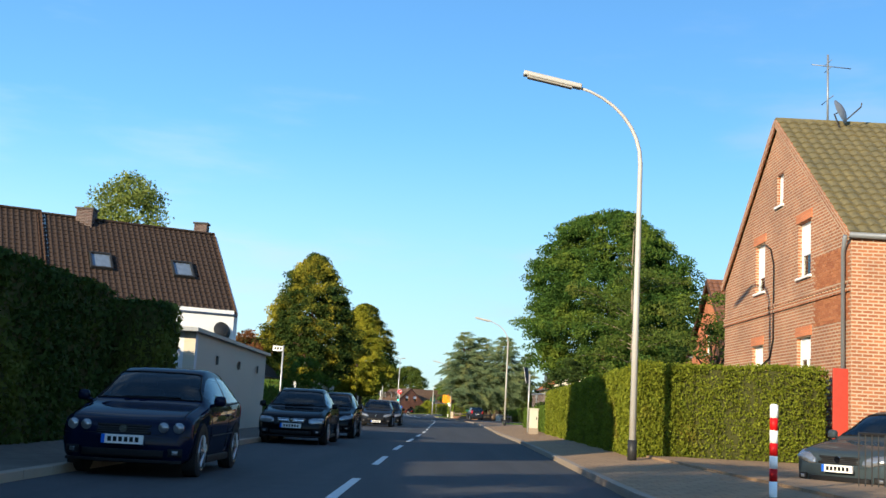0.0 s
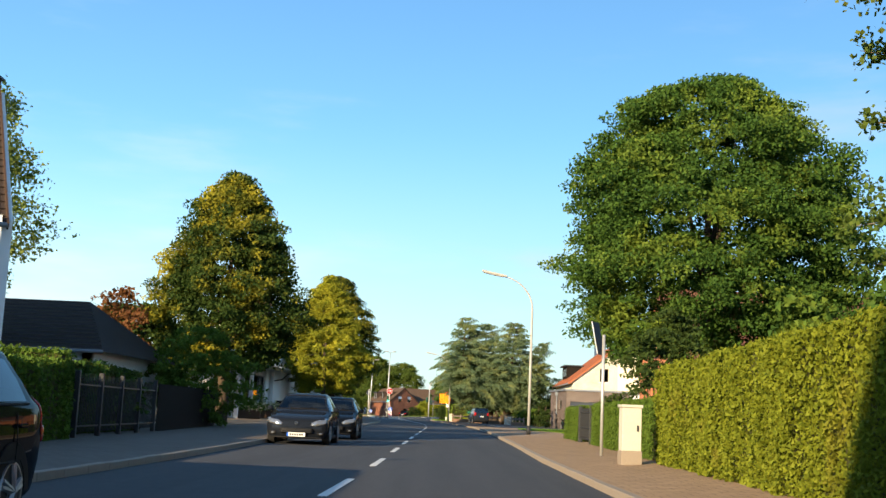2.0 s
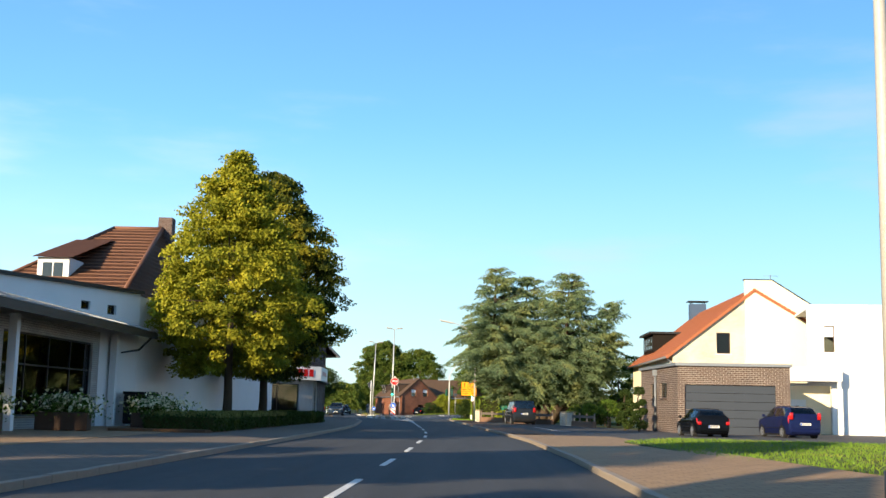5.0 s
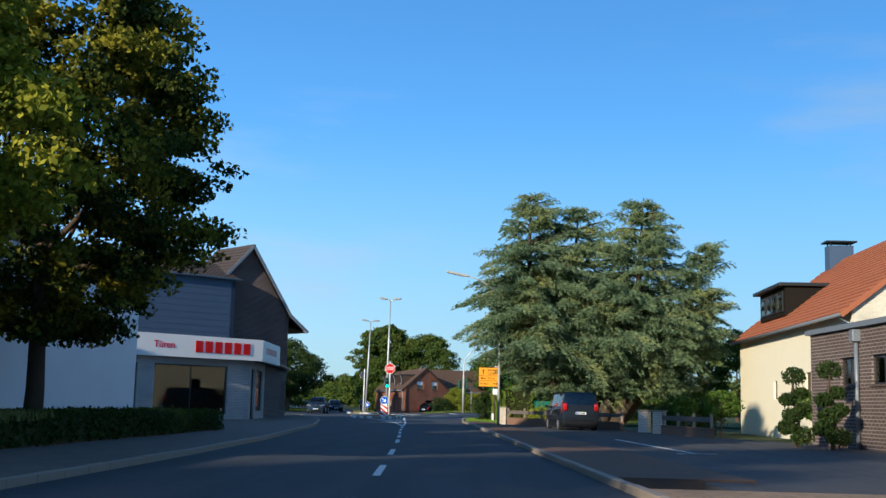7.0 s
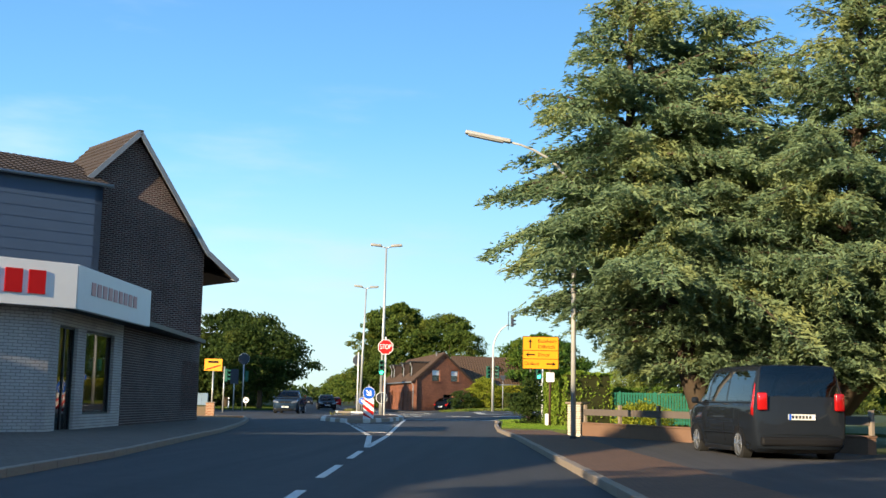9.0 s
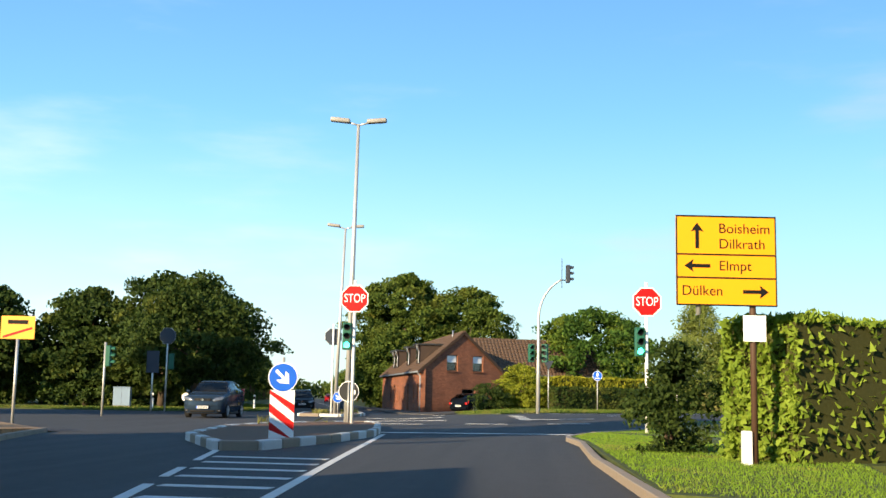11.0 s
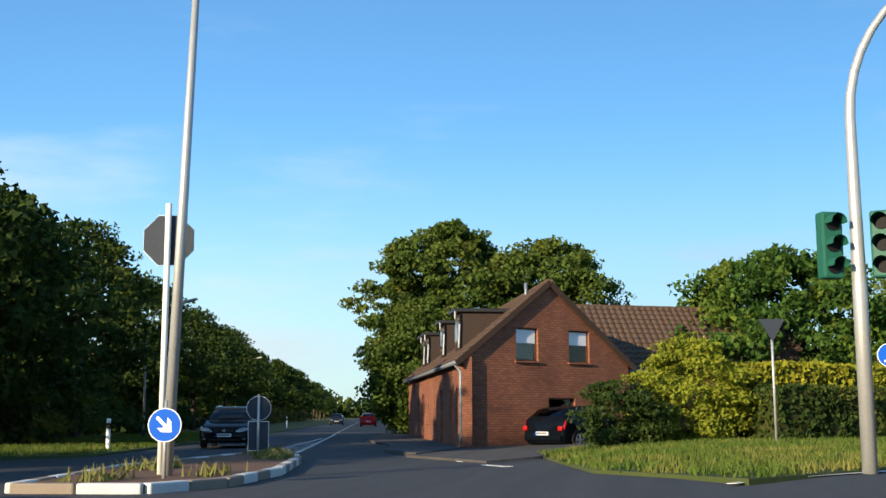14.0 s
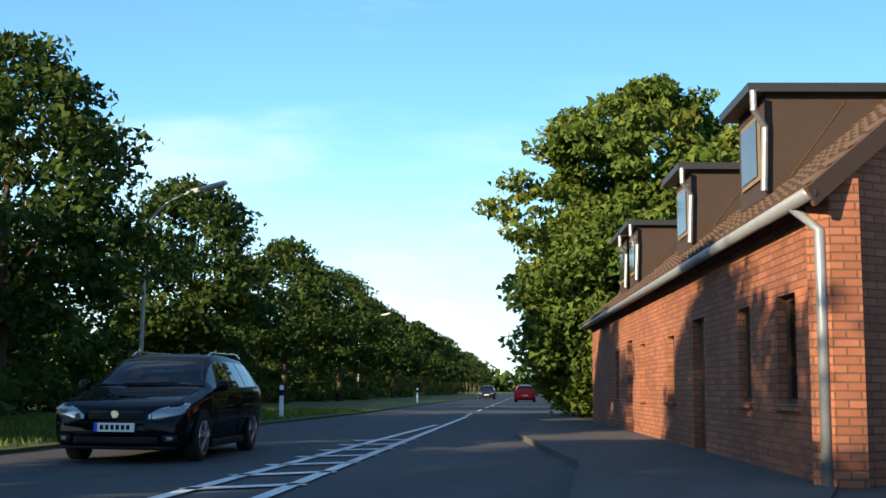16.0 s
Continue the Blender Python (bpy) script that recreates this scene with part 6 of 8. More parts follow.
tree("copper_tree", -14.2, 83.5, 0.12, 1.0, 6.1, 1.4, 6000, 0.16, LEAF_RED, "round", "small copper-leaved garden tree", 76)
bush("shrub", -9.6, 61.5, 0.1, 2.2, 1.3, 5000, 0.12, LEAF_MAPLE, "garden shrub with pale flowers", 77)
bush("shrub", -9.4, 65.0, 0.1, 2.0, 1.2, 5000, 0.12, LEAF_MAPLE, "garden shrub with pale flowers", 78)
bush("shrub", -9.2, 78.0, 0.2, 4.2, 2.2, 14000, 0.12, LEAF_BEECH, "light green shrub under the linden", 79, "egg")
tree("linden_tree", -9.8, 86.5, 0.28, 2.9, 12.35, 3.8, 110000, 0.145, LEAF_LINDEN, "linden", "tall linden with yellowing, sunlit-gold patches in its crown", 87, 0.55, lumps=0.07)
tree("linden_tree", -15.6, 91, 0.28, 1.0, 6.0, 2.6, 14000, 0.24, LEAF_DARK, "round", "dark tree behind the linden", 83, 0.7)
tree("linden_tree", -9.15, 129.7, 0.2, 2.5, 12.5, 3.55, 88000, 0.14, LEAF_GOLD, "linden", "yellowing linden in the planted strip", 81, 0.48, lumps=0.08)
tree("linden_tree", -9.25, 139.3, 0.22, 2.5, 13.6, 3.9, 105000, 0.145, LEAF_LINDEN2, "egg", "linden with dense crown in the planted strip", 82, 0.5, lumps=0.07)
turf("planting_bed", [(-7.4, 118), (-7.6, 152), (-10.6, 152), (-10.8, 118)], 0.2, "raised planted strip beneath the lindens", SOIL)
hedge("hedge", (-7.5, 151.5), (-7.3, 119.0), 2.6, 0.55, LEAF_DARK, "low spreading ground-cover hedge under the lindens", 84, 260, 0.11, 0.15)
grass("dry_grass", [(-7.2, 119), (-7.3, 136), (-9.6, 136), (-9.6, 119)], 6000, 0.22, DRY_GRASS, "dry grass on the planted strip", 85, 0.65)

hedge("hedge", (-8.7, 57.0), (-8.9, 67.6), -1.2, 1.85, LEAF_DARK, "dark garden hedge behind the iron fence", 86, 500, 0.08, 0.1)
build_at(JUNCTION)
# beyond the junction
tree("walnut_tree", -16.5, 291, 0.5, 1.2, 13.2, 4.8, 70000, 0.24, LEAF_WALNUT, "dome", "large walnut tree behind the farmhouse", 91, 0.75, ry=7, lumps=0.2)
tree("walnut_tree", -9.9, 290, 0.4, 1.5, 11.8, 3.7, 34000, 0.24, LEAF_WALNUT, "round", "walnut with loose crown behind the farmhouse roof", 90, 0.75, lumps=0.24)
tree("walnut_tree", -17.8, 286, 0.3, 0.4, 7.6, 2.5, 26000, 0.22, LEAF_WALNUT, "egg", "lower leafy tree beside the farmhouse end", 92, 0.8)
tree("cherry_tree", 2.0, 273, 0.25, 0.6, 8.4, 5.2, 36000, 0.24, LEAF_MAPLE, "dome", "wide fruit tree behind the garden hedge", 93, 0.8, limbs=20, lumps=0.14)
bush("shrub", -3.0, 252.6, 0.3, 3.3, 1.7, 20000, 0.1, LEAF_YELLOW, "golden yellow shrub beside the parked car", 94, "egg")
bush("shrub", -5.0, 250.6, 0.15, 2.0, 1.0, 8000, 0.1, LEAF_DARK, "round dark green shrub in the yard", 95)
hedge("hedge", (6.5, 259.0), (-1.2, 252.6), 1.4, 2.3, LEAF_GOLD, "overgrown golden green garden hedge", 96, 200, 0.17, 0.25)
hedge("hedge", (6.5, 257.6), (-0.8, 251.4), 1.0, 1.6, LEAF_DARK, "dark lower hedge under the golden one", 97, 200, 0.16, 0.25)
tree("birch_tree", 13.6, 300, 0.25, 1.2, 11.6, 2.8, 24000, 0.2, LEAF_BIRCH, "egg", "slender birch at the field edge", 98, 0.9)
tree("birch_tree", 18.3, 300, 0.25, 0.5, 9.2, 3.8, 24000, 0.22, LEAF_WALNUT, "egg", "leafy tree at the field edge", 99, 0.9)
for k in range(9):
    bush("shrub", 14 + 7.5 * k, 292 + 3.5 * k + 4 * math.sin(k * 2.1), 0.0, 2.2 + 1.1 * (k % 3), 4.5, 4200, 0.3, (LEAF_MAPLE, LEAF_DARK, LEAF_WALNUT)[k % 3], "wild shrub along the field edge", 110 + k, clump=0.7)
bush("dry_bush", 9.4, 256.5, 0.2, 1.6, 1.0, 3000, 0.3, DRY_GRASS, "tuft of tall dry grass on the verge", 120, lean=(0, 0, 1.5))
tree("roadside_tree", -22.6, 246.0, 0.22, 2.0, 8.1, 4.0, 19000, 0.22, LEAF_DARK, "egg", "dark leafy roadside tree at the junction", 320, 0.8, group="roadside trees", limbs=8)
# never in view: added up-sun so their shade reaches the farmhouse
for k, (bx, by, hh) in enumerate(((-34.5, 218.5, 12.9), (-41.0, 215.0, 12.6))):
    tree("roadside_tree", bx, by, 0.35, 2.2, hh, 5.2, 16000, 0.3, LEAF_DARK, "egg", "tall unseen tree before the junction, added for its shade", 330 + k, 1.0, group="roadside trees", limbs=8)
# avenue
rng = np.random.default_rng(7)
for k in range(18):
    y = 271 + 17.0 * k
    x = lane(y) - 11.9 - rng.uniform(0, 0.8)
    s = rng.uniform(0.95, 1.08)
    n = 16000 if k < 5 else (7000 if k < 10 else 3000)
    tree("avenue_tree", x, y, 0.2, 2.6, (10.0 if k < 2 else 8.8) * s, (3.6 if k < 2 else 3.4) * s, n, 0.22 if k < 5 else 0.36, LEAF_DARK, "egg", "dark roadside tree of the avenue", 130 + k, 0.8, group="avenue trees", limbs=8)
for k in range(9):
    x, y = -28.5 - 6.4 * k, 251 + 2.0 * math.sin(k * 1.7)
    tree("roadside_tree", x, y + 5, 0.26, 1.8, 8.7 + 0.7 * math.sin(k * 2.3 + 1.2), 3.6, 14000 if k < 5 else 6000, 0.29, LEAF_DARK, "egg", "dark leafy roadside tree at the junction", 160 + k, 0.8, group="roadside trees", limbs=8)
for k in range(20):
    y = 262 + 11 * k
    bush("undergrowth", lane(y) - 16.2 - 0.6 * math.sin(k * 1.9), y, -0.6, 3.9 + 0.7 * math.sin(k * 2.7), 3.4, 9000 if k < 8 else 3500, 0.26 if k < 8 else 0.36, LEAF_DARK, "dark undergrowth behind the avenue trees", 180 + k, ry=8.0, clump=0.7)
for k in range(12):
    y = 268 + 15 * k
    bush("thicket", lane(y) - 22.0, y, -0.5, 6.4 + math.sin(k * 1.3), 4.0, 7000 if k < 6 else 3000, 0.32, LEAF_MAPLE, "tall leafy thicket behind the avenue", 400 + k, ry=9.0, clump=0.9)
for k in range(7):
    bush("undergrowth", -31 - 9 * k, 260 + 2 * math.sin(k), -0.5, 5.0, 6.5, 12000, 0.3, LEAF_DARK, "dark undergrowth behind the roadside trees", 200 + k, clump=0.7)
for k in range(10):
    y = 312 + 22 * k
    tree("avenue_tree", lane(y) + 9.5, y, 0.24, 0.8, 7.4 + math.sin(k * 1.9), 4.2, 7000 if k < 4 else 3500, 0.42, LEAF_WALNUT, "egg", "roadside tree along the country road", 215 + k, 0.9, group="avenue trees", limbs=6)
for k in range(26):
    t = radians(-75 + 6.1 * k)
    bush("far_woods", 560 * math.sin(t), 250 + 560 * math.cos(t), 0, 10 + 5 * math.sin(k * 1.7), 45, 2600, 3.2, LEAF_DARK, "distant belt of woods", 230 + k, clump=7, category="woods", ry=20)
grass("verge_grass", VERGE_FAR[:6] + [(14, 262), (-4.5, 256)], 26000, 0.16, VERGE_BLADE, "rough verge grass", 260, 0.06)
grass("lawn_grass", [(0.61, 211.84), (1.45, 214.87), (2.74, 219.12), (5.04, 225.62), (12, 230), (12, 205), (1.2, 205)], 60000, 0.06, GRASS_BLADE, "mown corner grass", 261, 0.07)
build_at(STREET)
grass("lawn_grass", [(1.1, 210.6), (0.7, 209.6), (0.1, 206.6), (0.35, 203.2), (0.35, 188.8), (2.7, 187.4), (4.1, 195), (2.6, 207)], 24000, 0.06, GRASS_BLADE, "mown lawn grass", 262, 0.11)
grass("lawn_grass", [(7.3, 96.5), (7.0, 118), (9.6, 124.0), (30, 121), (30, 96)], 40000, 0.1, GRASS_BLADE, "sunlit lawn grass", 263, 0.14)
build_at(JUNCTION)
grass("verge_grass", [(-40, 241.5), (-34, 240.7), (-23, 243.7), (-19.8, 250), (lane(290) - 4.6, 290), (lane(290) - 10, 290), (-30, 250)], 30000, 0.16, VERGE_BLADE, "rough verge grass under the trees", 264, 0.06)
for k, (gx, gy, c) in enumerate(((-9.0, 213.0, 10), (-8.2, 216.8, 8), (-10.6, 217.6, 12), (-12.8, 236.6, 60), (-13.6, 240.5, 90), (-13.0, 246.0, 160), (-14.2, 248.8, 160), (-11.6, 238.6, 40))):
    grass("weeds", [(gx - 0.35, gy - 0.7), (gx + 0.35, gy - 0.7), (gx + 0.35, gy + 0.7), (gx - 0.35, gy + 0.7)], c, 0.3, DRY_GRASS, "dry weeds in the island joints", 270 + k, 0.12)
build_at(STREET)

# ---- cars ----
PROFILES = {
    # share of the length from the nose: top z, belt z, half width share, roof half width share
    "hatch": [(0.0, 0.50, 0.50, 0.8, 0.76), (0.012, 0.66, 0.62, 0.92, 0.82), (0.05, 0.74, 0.68, 0.97, 0.84), (0.14, 0.83, 0.77, 0.97, 0.84), (0.25, 0.91, 0.86, 0.99, 0.84), (0.29, 0.96, 0.89, 1.0, 0.83), (0.37, 1.19, 0.91, 1.0, 0.76), (0.445, 1.355, 0.92, 1.0, 0.70), (0.50, 1.41, 0.925, 1.0, 0.69), (0.60, 1.43, 0.93, 1.0, 0.69), (0.66, 1.425, 0.94, 1.0, 0.69), (0.78, 1.39, 0.955, 0.99, 0.68), (0.88, 1.33, 0.97, 0.97, 0.66), (0.955, 1.06, 0.97, 0.94, 0.74), (0.985, 0.86, 0.82, 0.92, 0.8), (1.0, 0.5, 0.5, 0.82, 0.82)],
    "sedan": [(0.0, 0.50, 0.50, 0.82, 0.78), (0.012, 0.66, 0.62, 0.93, 0.83), (0.05, 0.75, 0.69, 0.97, 0.85), (0.14, 0.84, 0.78, 0.97, 0.84), (0.24, 0.91, 0.86, 0.99, 0.84), (0.28, 0.96, 0.89, 1.0, 0.83), (0.35, 1.18, 0.91, 1.0, 0.76), (0.42, 1.36, 0.92, 1.0, 0.68), (0.47, 1.42, 0.925, 1.0, 0.67), (0.57, 1.455, 0.93, 1.0, 0.67), (0.60, 1.455, 0.93, 1.0, 0.67), (0.68, 1.42, 0.94, 1.0, 0.66), (0.74, 1.33, 0.95, 0.99, 0.66), (0.83, 1.06, 0.96, 0.98, 0.74), (0.97, 1.01, 0.93, 0.94, 0.8), (1.0, 0.55, 0.55, 0.84, 0.84)],
    "wagon": [(0.0, 0.50, 0.50, 0.82, 0.78), (0.012, 0.68, 0.64, 0.93, 0.83), (0.05, 0.77, 0.71, 0.97, 0.85), (0.14, 0.86, 0.80, 0.97, 0.84), (0.24, 0.94, 0.88, 0.99, 0.84), (0.28, 0.99, 0.91, 1.0, 0.83), (0.35, 1.21, 0.93, 1.0, 0.76), (0.42, 1.38, 0.94, 1.0, 0.70), (0.47, 1.45, 0.945, 1.0, 0.69), (0.57, 1.48, 0.95, 1.0, 0.69), (0.61, 1.48, 0.955, 1.0, 0.69), (0.74, 1.47, 0.965, 0.99, 0.68), (0.90, 1.42, 0.975, 0.97, 0.66), (0.965, 1.06, 0.97, 0.94, 0.76), (0.985, 0.9, 0.85, 0.92, 0.82), (1.0, 0.52, 0.52, 0.84, 0.84)],
    "suv": [(0.0, 0.60, 0.60, 0.70, 0.70), (0.012, 0.85, 0.8, 0.86, 0.8), (0.05, 0.95, 0.88, 0.94, 0.84), (0.14, 1.02, 0.96, 0.98, 0.85), (0.23, 1.08, 1.02, 1.0, 0.85), (0.27, 1.13, 1.04, 1.0, 0.84), (0.34, 1.38, 1.06, 1.0, 0.77), (0.41, 1.57, 1.07, 1.0, 0.71), (0.46, 1.62, 1.08, 1.0, 0.70), (0.56, 1.65, 1.09, 1.0, 0.70), (0.60, 1.65, 1.09, 1.0, 0.70), (0.74, 1.63, 1.12, 0.99, 0.69), (0.88, 1.57, 1.16, 0.97, 0.67), (0.955, 1.22, 1.14, 0.94, 0.76), (0.985, 1.0, 0.95, 0.92, 0.82), (1.0, 0.6, 0.6, 0.84, 0.84)],
    "van": [(0.0, 0.6, 0.6, 0.74, 0.74), (0.012, 0.85, 0.8, 0.88, 0.82), (0.04, 1.0, 0.92, 0.95, 0.85), (0.1, 1.09, 1.03, 0.98, 0.86), (0.17, 1.18, 1.1, 1.0, 0.86), (0.2, 1.26, 1.12, 1.0, 0.85), (0.26, 1.58, 1.14, 1.0, 0.82), (0.32, 1.83, 1.14, 1.0, 0.80), (0.36, 1.9, 1.14, 1.0, 0.8), (0.47, 1.93, 1.14, 1.0, 0.8), (0.50, 1.93, 1.14, 1.0, 0.8), (0.70, 1.93, 1.14, 1.0, 0.8), (0.955, 1.9, 1.14, 0.98, 0.8), (0.985, 1.2, 1.14, 0.96, 0.9), (0.993, 0.95, 0.9, 0.94, 0.9), (1.0, 0.55, 0.55, 0.88, 0.88)],
}

PROFILES["compact"] = [(f, 0.5 + (a - 0.5) * 1.07, 0.5 + (b - 0.5) * 1.06, w, r) for f, a, b, w, r in PROFILES["hatch"]]


def car(kind, x, y, turn, paint, label, length=4.2, width=1.75, name="car", rails=False, wheel=0.315, group="", lamps="swept", three_door=False):
    """A car that points along -y before it is turned. Its skin runs through the cross-sections of PROFILES."""
    top = thing(name, x, y, 0, turn, label, "car" if kind != "van" else "van", group)
    rows = PROFILES[kind]
    hw = width / 2
    fs = [r[0] for r in rows]

    def section(f):
        """Smooth value of the profile at a share of the length."""
        i = max(0, min(len(fs) - 2, next((q for q in range(len(fs) - 1) if fs[q + 1] >= f), len(fs) - 2)))
        u = (f - fs[i]) / (fs[i + 1] - fs[i])
        out = []
        for c in range(1, 5):
            p1, p2 = rows[i][c], rows[i + 1][c]
            h = fs[i + 1] - fs[i]

            def tangent(q):
                if q <= 0 or q >= len(fs) - 1:
                    return 0.0
                a = (rows[q][c] - rows[q - 1][c]) / (fs[q] - fs[q - 1])
                b = (rows[q + 1][c] - rows[q][c]) / (fs[q + 1] - fs[q])
                return 0.0 if a * b <= 0 else 2 * a * b / (a + b)

            m1, m2 = tangent(i) * h, tangent(i + 1) * h
            out.append((2 * u ** 3 - 3 * u * u + 1) * p1 + (u ** 3 - 2 * u * u + u) * m1 + (3 * u * u - 2 * u ** 3) * p2 + (u ** 3 - u * u) * m2)
        return out

    def ring(f):
        zt, zb, w, wr = section(f)
        low = 0.17 + 0.02 * max(0.0, 1 - f / 0.05) + 0.1 * max(0.0, (f - 0.94) / 0.06)
        t = min(1.0, max(0.0, (zt - zb - 0.07) / 0.16))
        ex = (w * 0.87) * (1 - t) + wr * 0.985 * t
        ez = zt - (0.014 * (1 - t) + 0.065 * t)
        bx, bz = w * 0.962, zb
        pts = [(0.0, low), (w * 0.6, low), (w * 0.86, low + 0.015), (w * 0.95, low + 0.09), (w * 0.99, low + 0.45 * (zb - low)), (w * 1.0, low + 0.68 * (zb - low)), (w * 0.993, zb - 0.085), (w * 0.978, zb - 0.03), (bx, bz)]
        for q in (0.07, 0.5, 0.9):
            pts.append((bx + (ex - bx) * q + 0.02 * t * math.sin(math.pi * q), bz + (ez - bz) * q))
        pts += [(ex, ez), (ex * 0.955, zt - (zt - ez) * 0.45), (ex * 0.86, zt - (zt - ez) * 0.18), (ex * 0.5, zt - (zt - ez) * 0.03), (0.0, zt)]
        side = 0.2 * max(0.0, 1 - f / 0.09) ** 1.2 + 0.0
        tail = 0.12 * max(0.0, (f - 0.93) / 0.07)
        yy = -length / 2 + f * length
        return [Vector((px * hw, yy + side * abs(px) ** 3 - tail * abs(px) ** 3, pz)) for px, pz in pts]

    # stations: even ones, and the edges of the glass
    hood, roof0 = fs[5], fs[7]
    tails = [i for i in range(10, len(rows) - 1) if rows[i][1] - rows[i + 1][1] > 0.16][:1]
    r0, r1 = (fs[tails[0]] + 0.1 * (fs[tails[0] + 1] - fs[tails[0]]), fs[tails[0]] + 0.9 * (fs[tails[0] + 1] - fs[tails[0]])) if tails else (2, 2)
    s0 = fs[6] - 0.02
    end_glass = fs[12] - 0.02 if kind != "sedan" else fs[12] + 0.01
    if kind == "van":
        bands = [(0.245, 0.36), (0.385, 0.62), (0.645, 0.93)]
    elif three_door:
        bands = [(s0, fs[9]), (fs[9] + 0.025, end_glass)]
    else:
        bands = [(s0, fs[9] - 0.025), (fs[9], fs[10] + 0.1), (fs[10] + 0.118, end_glass)]
    st = set(np.linspace(0, 1, 41)) | set(fs) | {hood + 0.006, roof0 - 0.006, 0.004, 0.008, 0.02, 0.035, 0.97, 0.992}
    for a, b in bands:
        st |= {a, b}
    if tails:
        st |= {r0, r1}
    st = sorted(q for q in st if 0 <= q <= 1)
    st = [q for k, q in enumerate(st) if k == 0 or q - st[k - 1] > 0.0015]
    rings = [ring(q) for q in st]
    K = len(rings[0])
    body, front, rear = bmesh.new(), bmesh.new(), bmesh.new()
    sides = {}

    def quad(bm, i, j, s):
        p = [rings[i][j], rings[i][j + 1], rings[i + 1][j + 1], rings[i + 1][j]]
        p = [Vector((q.x * s, q.y, q.z)) for q in p]
        if s < 0:
            p = p[::-1]
        if (p[0] - p[2]).length < 1e-4 or (p[1] - p[3]).length < 1e-4:
            return
        bm.faces.new([bm.verts.new(q) for q in p])

    for i in range(len(st) - 1):
        mid = (st[i] + st[i + 1]) / 2
        zt, zb = section(mid)[:2]
        for j in range(K - 1):
            for s in (1, -1):
                bm = body
                if 9 <= j <= 10 and zt - zb > 0.16:
                    for q, (a, b) in enumerate(bands):
                        if a <= mid <= b:
                            bm = sides.setdefault((s, q), bmesh.new())
                if j >= 13 and hood + 0.006 < mid < roof0 - 0.006:
                    bm = front
                if j >= 13 and r0 < mid < r1:
                    bm = rear
                quad(bm, i, j, s)
    for rg in (rings[0], rings[-1]):
        mirror = [Vector((-q.x, q.y, q.z)) for q in rg[::-1] if abs(q.x) > 1e-6]
        cap = [body.verts.new(q) for q in rg + mirror]
        body.faces.new(cap if rg is rings[-1] else cap[::-1])
    for bm in [body, front, rear] + list(sides.values()):
        bmesh.ops.remove_doubles(bm, verts=bm.verts, dist=0.0012)
        bmesh.ops.recalc_face_normals(bm, faces=bm.faces)
    part("body", body, paint, top, "", True)
    for nm, bm in [("windscreen", front), ("rear_window", rear)] + [("side_window", b) for b in sides.values()]:
        if bm.faces:
            ob = part(nm, bm, CAR_GLASS, top, "", True)
            ob.visible_shadow = False

    # seals round the windscreen
    for f in (hood + 0.008, roof0 - 0.006):
        half = [Vector((q.x, q.y, q.z + 0.003)) for q in ring(f)[13:]]
        part("screen_seal", T([Vector((-q.x, q.y, q.z)) for q in half] + half[-2::-1], 0.012, 6), BLACK, top)
    for sd in (1, -1):
        part("screen_seal", T([Vector((sd * (ring(f)[13].x + 0.002), ring(f)[13].y, ring(f)[13].z + 0.002)) for f in np.linspace(hood + 0.008, roof0 - 0.006, 6)], 0.012, 6), BLACK, top)

    def patch(nm, f0, f1, v0, v1, s, material, out=0.008, slant=0.0, lab=""):
        """A piece of the skin set a little proud of it."""
        bm = bmesh.new()
        n = 5
        grid = []
        for a in range(n + 1):
            line = []
            for b in range(n + 1):
                v = v0 + (v1 - v0) * b / n
                f = f0 + (f1 - f0) * a / n + slant * b / n
                rg = ring(min(1.0, max(0.0, f)))
                q = int(min(K - 2, math.floor(v)))
                p = rg[q].lerp(rg[q + 1], v - q)
                c = Vector((0, p.y * 0.85, 0.55))
                p = p + (p - c).normalized() * out * (1 if 0 < a < n and 0 < b < n else 0.4)
                line.append(bm.verts.new((p.x * s, p.y, p.z)))
            grid.append(line)
        for a in range(n):
            for b in range(n):
                bm.faces.new((grid[a][b], grid[a + 1][b], grid[a + 1][b + 1], grid[a][b + 1]))
        bmesh.ops.recalc_face_normals(bm, faces=bm.faces)
        if sum(f.normal.y for f in bm.faces) * (1 if f0 < 0.5 else -1) > 0:
            bmesh.ops.reverse_faces(bm, faces=bm.faces)
        bmesh.ops.solidify(bm, geom=bm.faces[:], thickness=0.012)
        return part(nm, bm, material, top, lab, True)

    def skin(px, pz):
        """How far back the front skin lies at a share of the half width and a height."""
        f = next((q * 0.002 for q in range(100) if section(q * 0.002)[0] >= pz + 0.055 * abs(px) ** 4), 0.1)
        return -length / 2 + f * length + 0.2 * max(0.0, 1 - f / 0.09) ** 1.2 * abs(px) ** 3

    def band(nm, x0, x1, z0, z1, material, out=0.008, lab="", bow=0.0, thick=0.02):
        """A strip of the nose, set on its curved skin; bow lifts its middle."""
        bm, n = bmesh.new(), 14
        grid = []
        for a in range(n + 1):
            px = x0 + (x1 - x0) * a / n
            up = bow * (1 - (2 * a / n - 1) ** 2)
            grid.append([bm.verts.new((hw * px, skin(px, z0 + (z1 - z0) * b / 3 + up) - out, z0 + (z1 - z0) * b / 3 + up)) for b in range(4)])
        for a in range(n):
            for b in range(3):
                bm.faces.new((grid[a][b], grid[a + 1][b], grid[a + 1][b + 1], grid[a][b + 1]))
        bmesh.ops.recalc_face_normals(bm, faces=bm.faces)
        if sum(q.normal.y for q in bm.faces) > 0:
            bmesh.ops.reverse_faces(bm, faces=bm.faces)
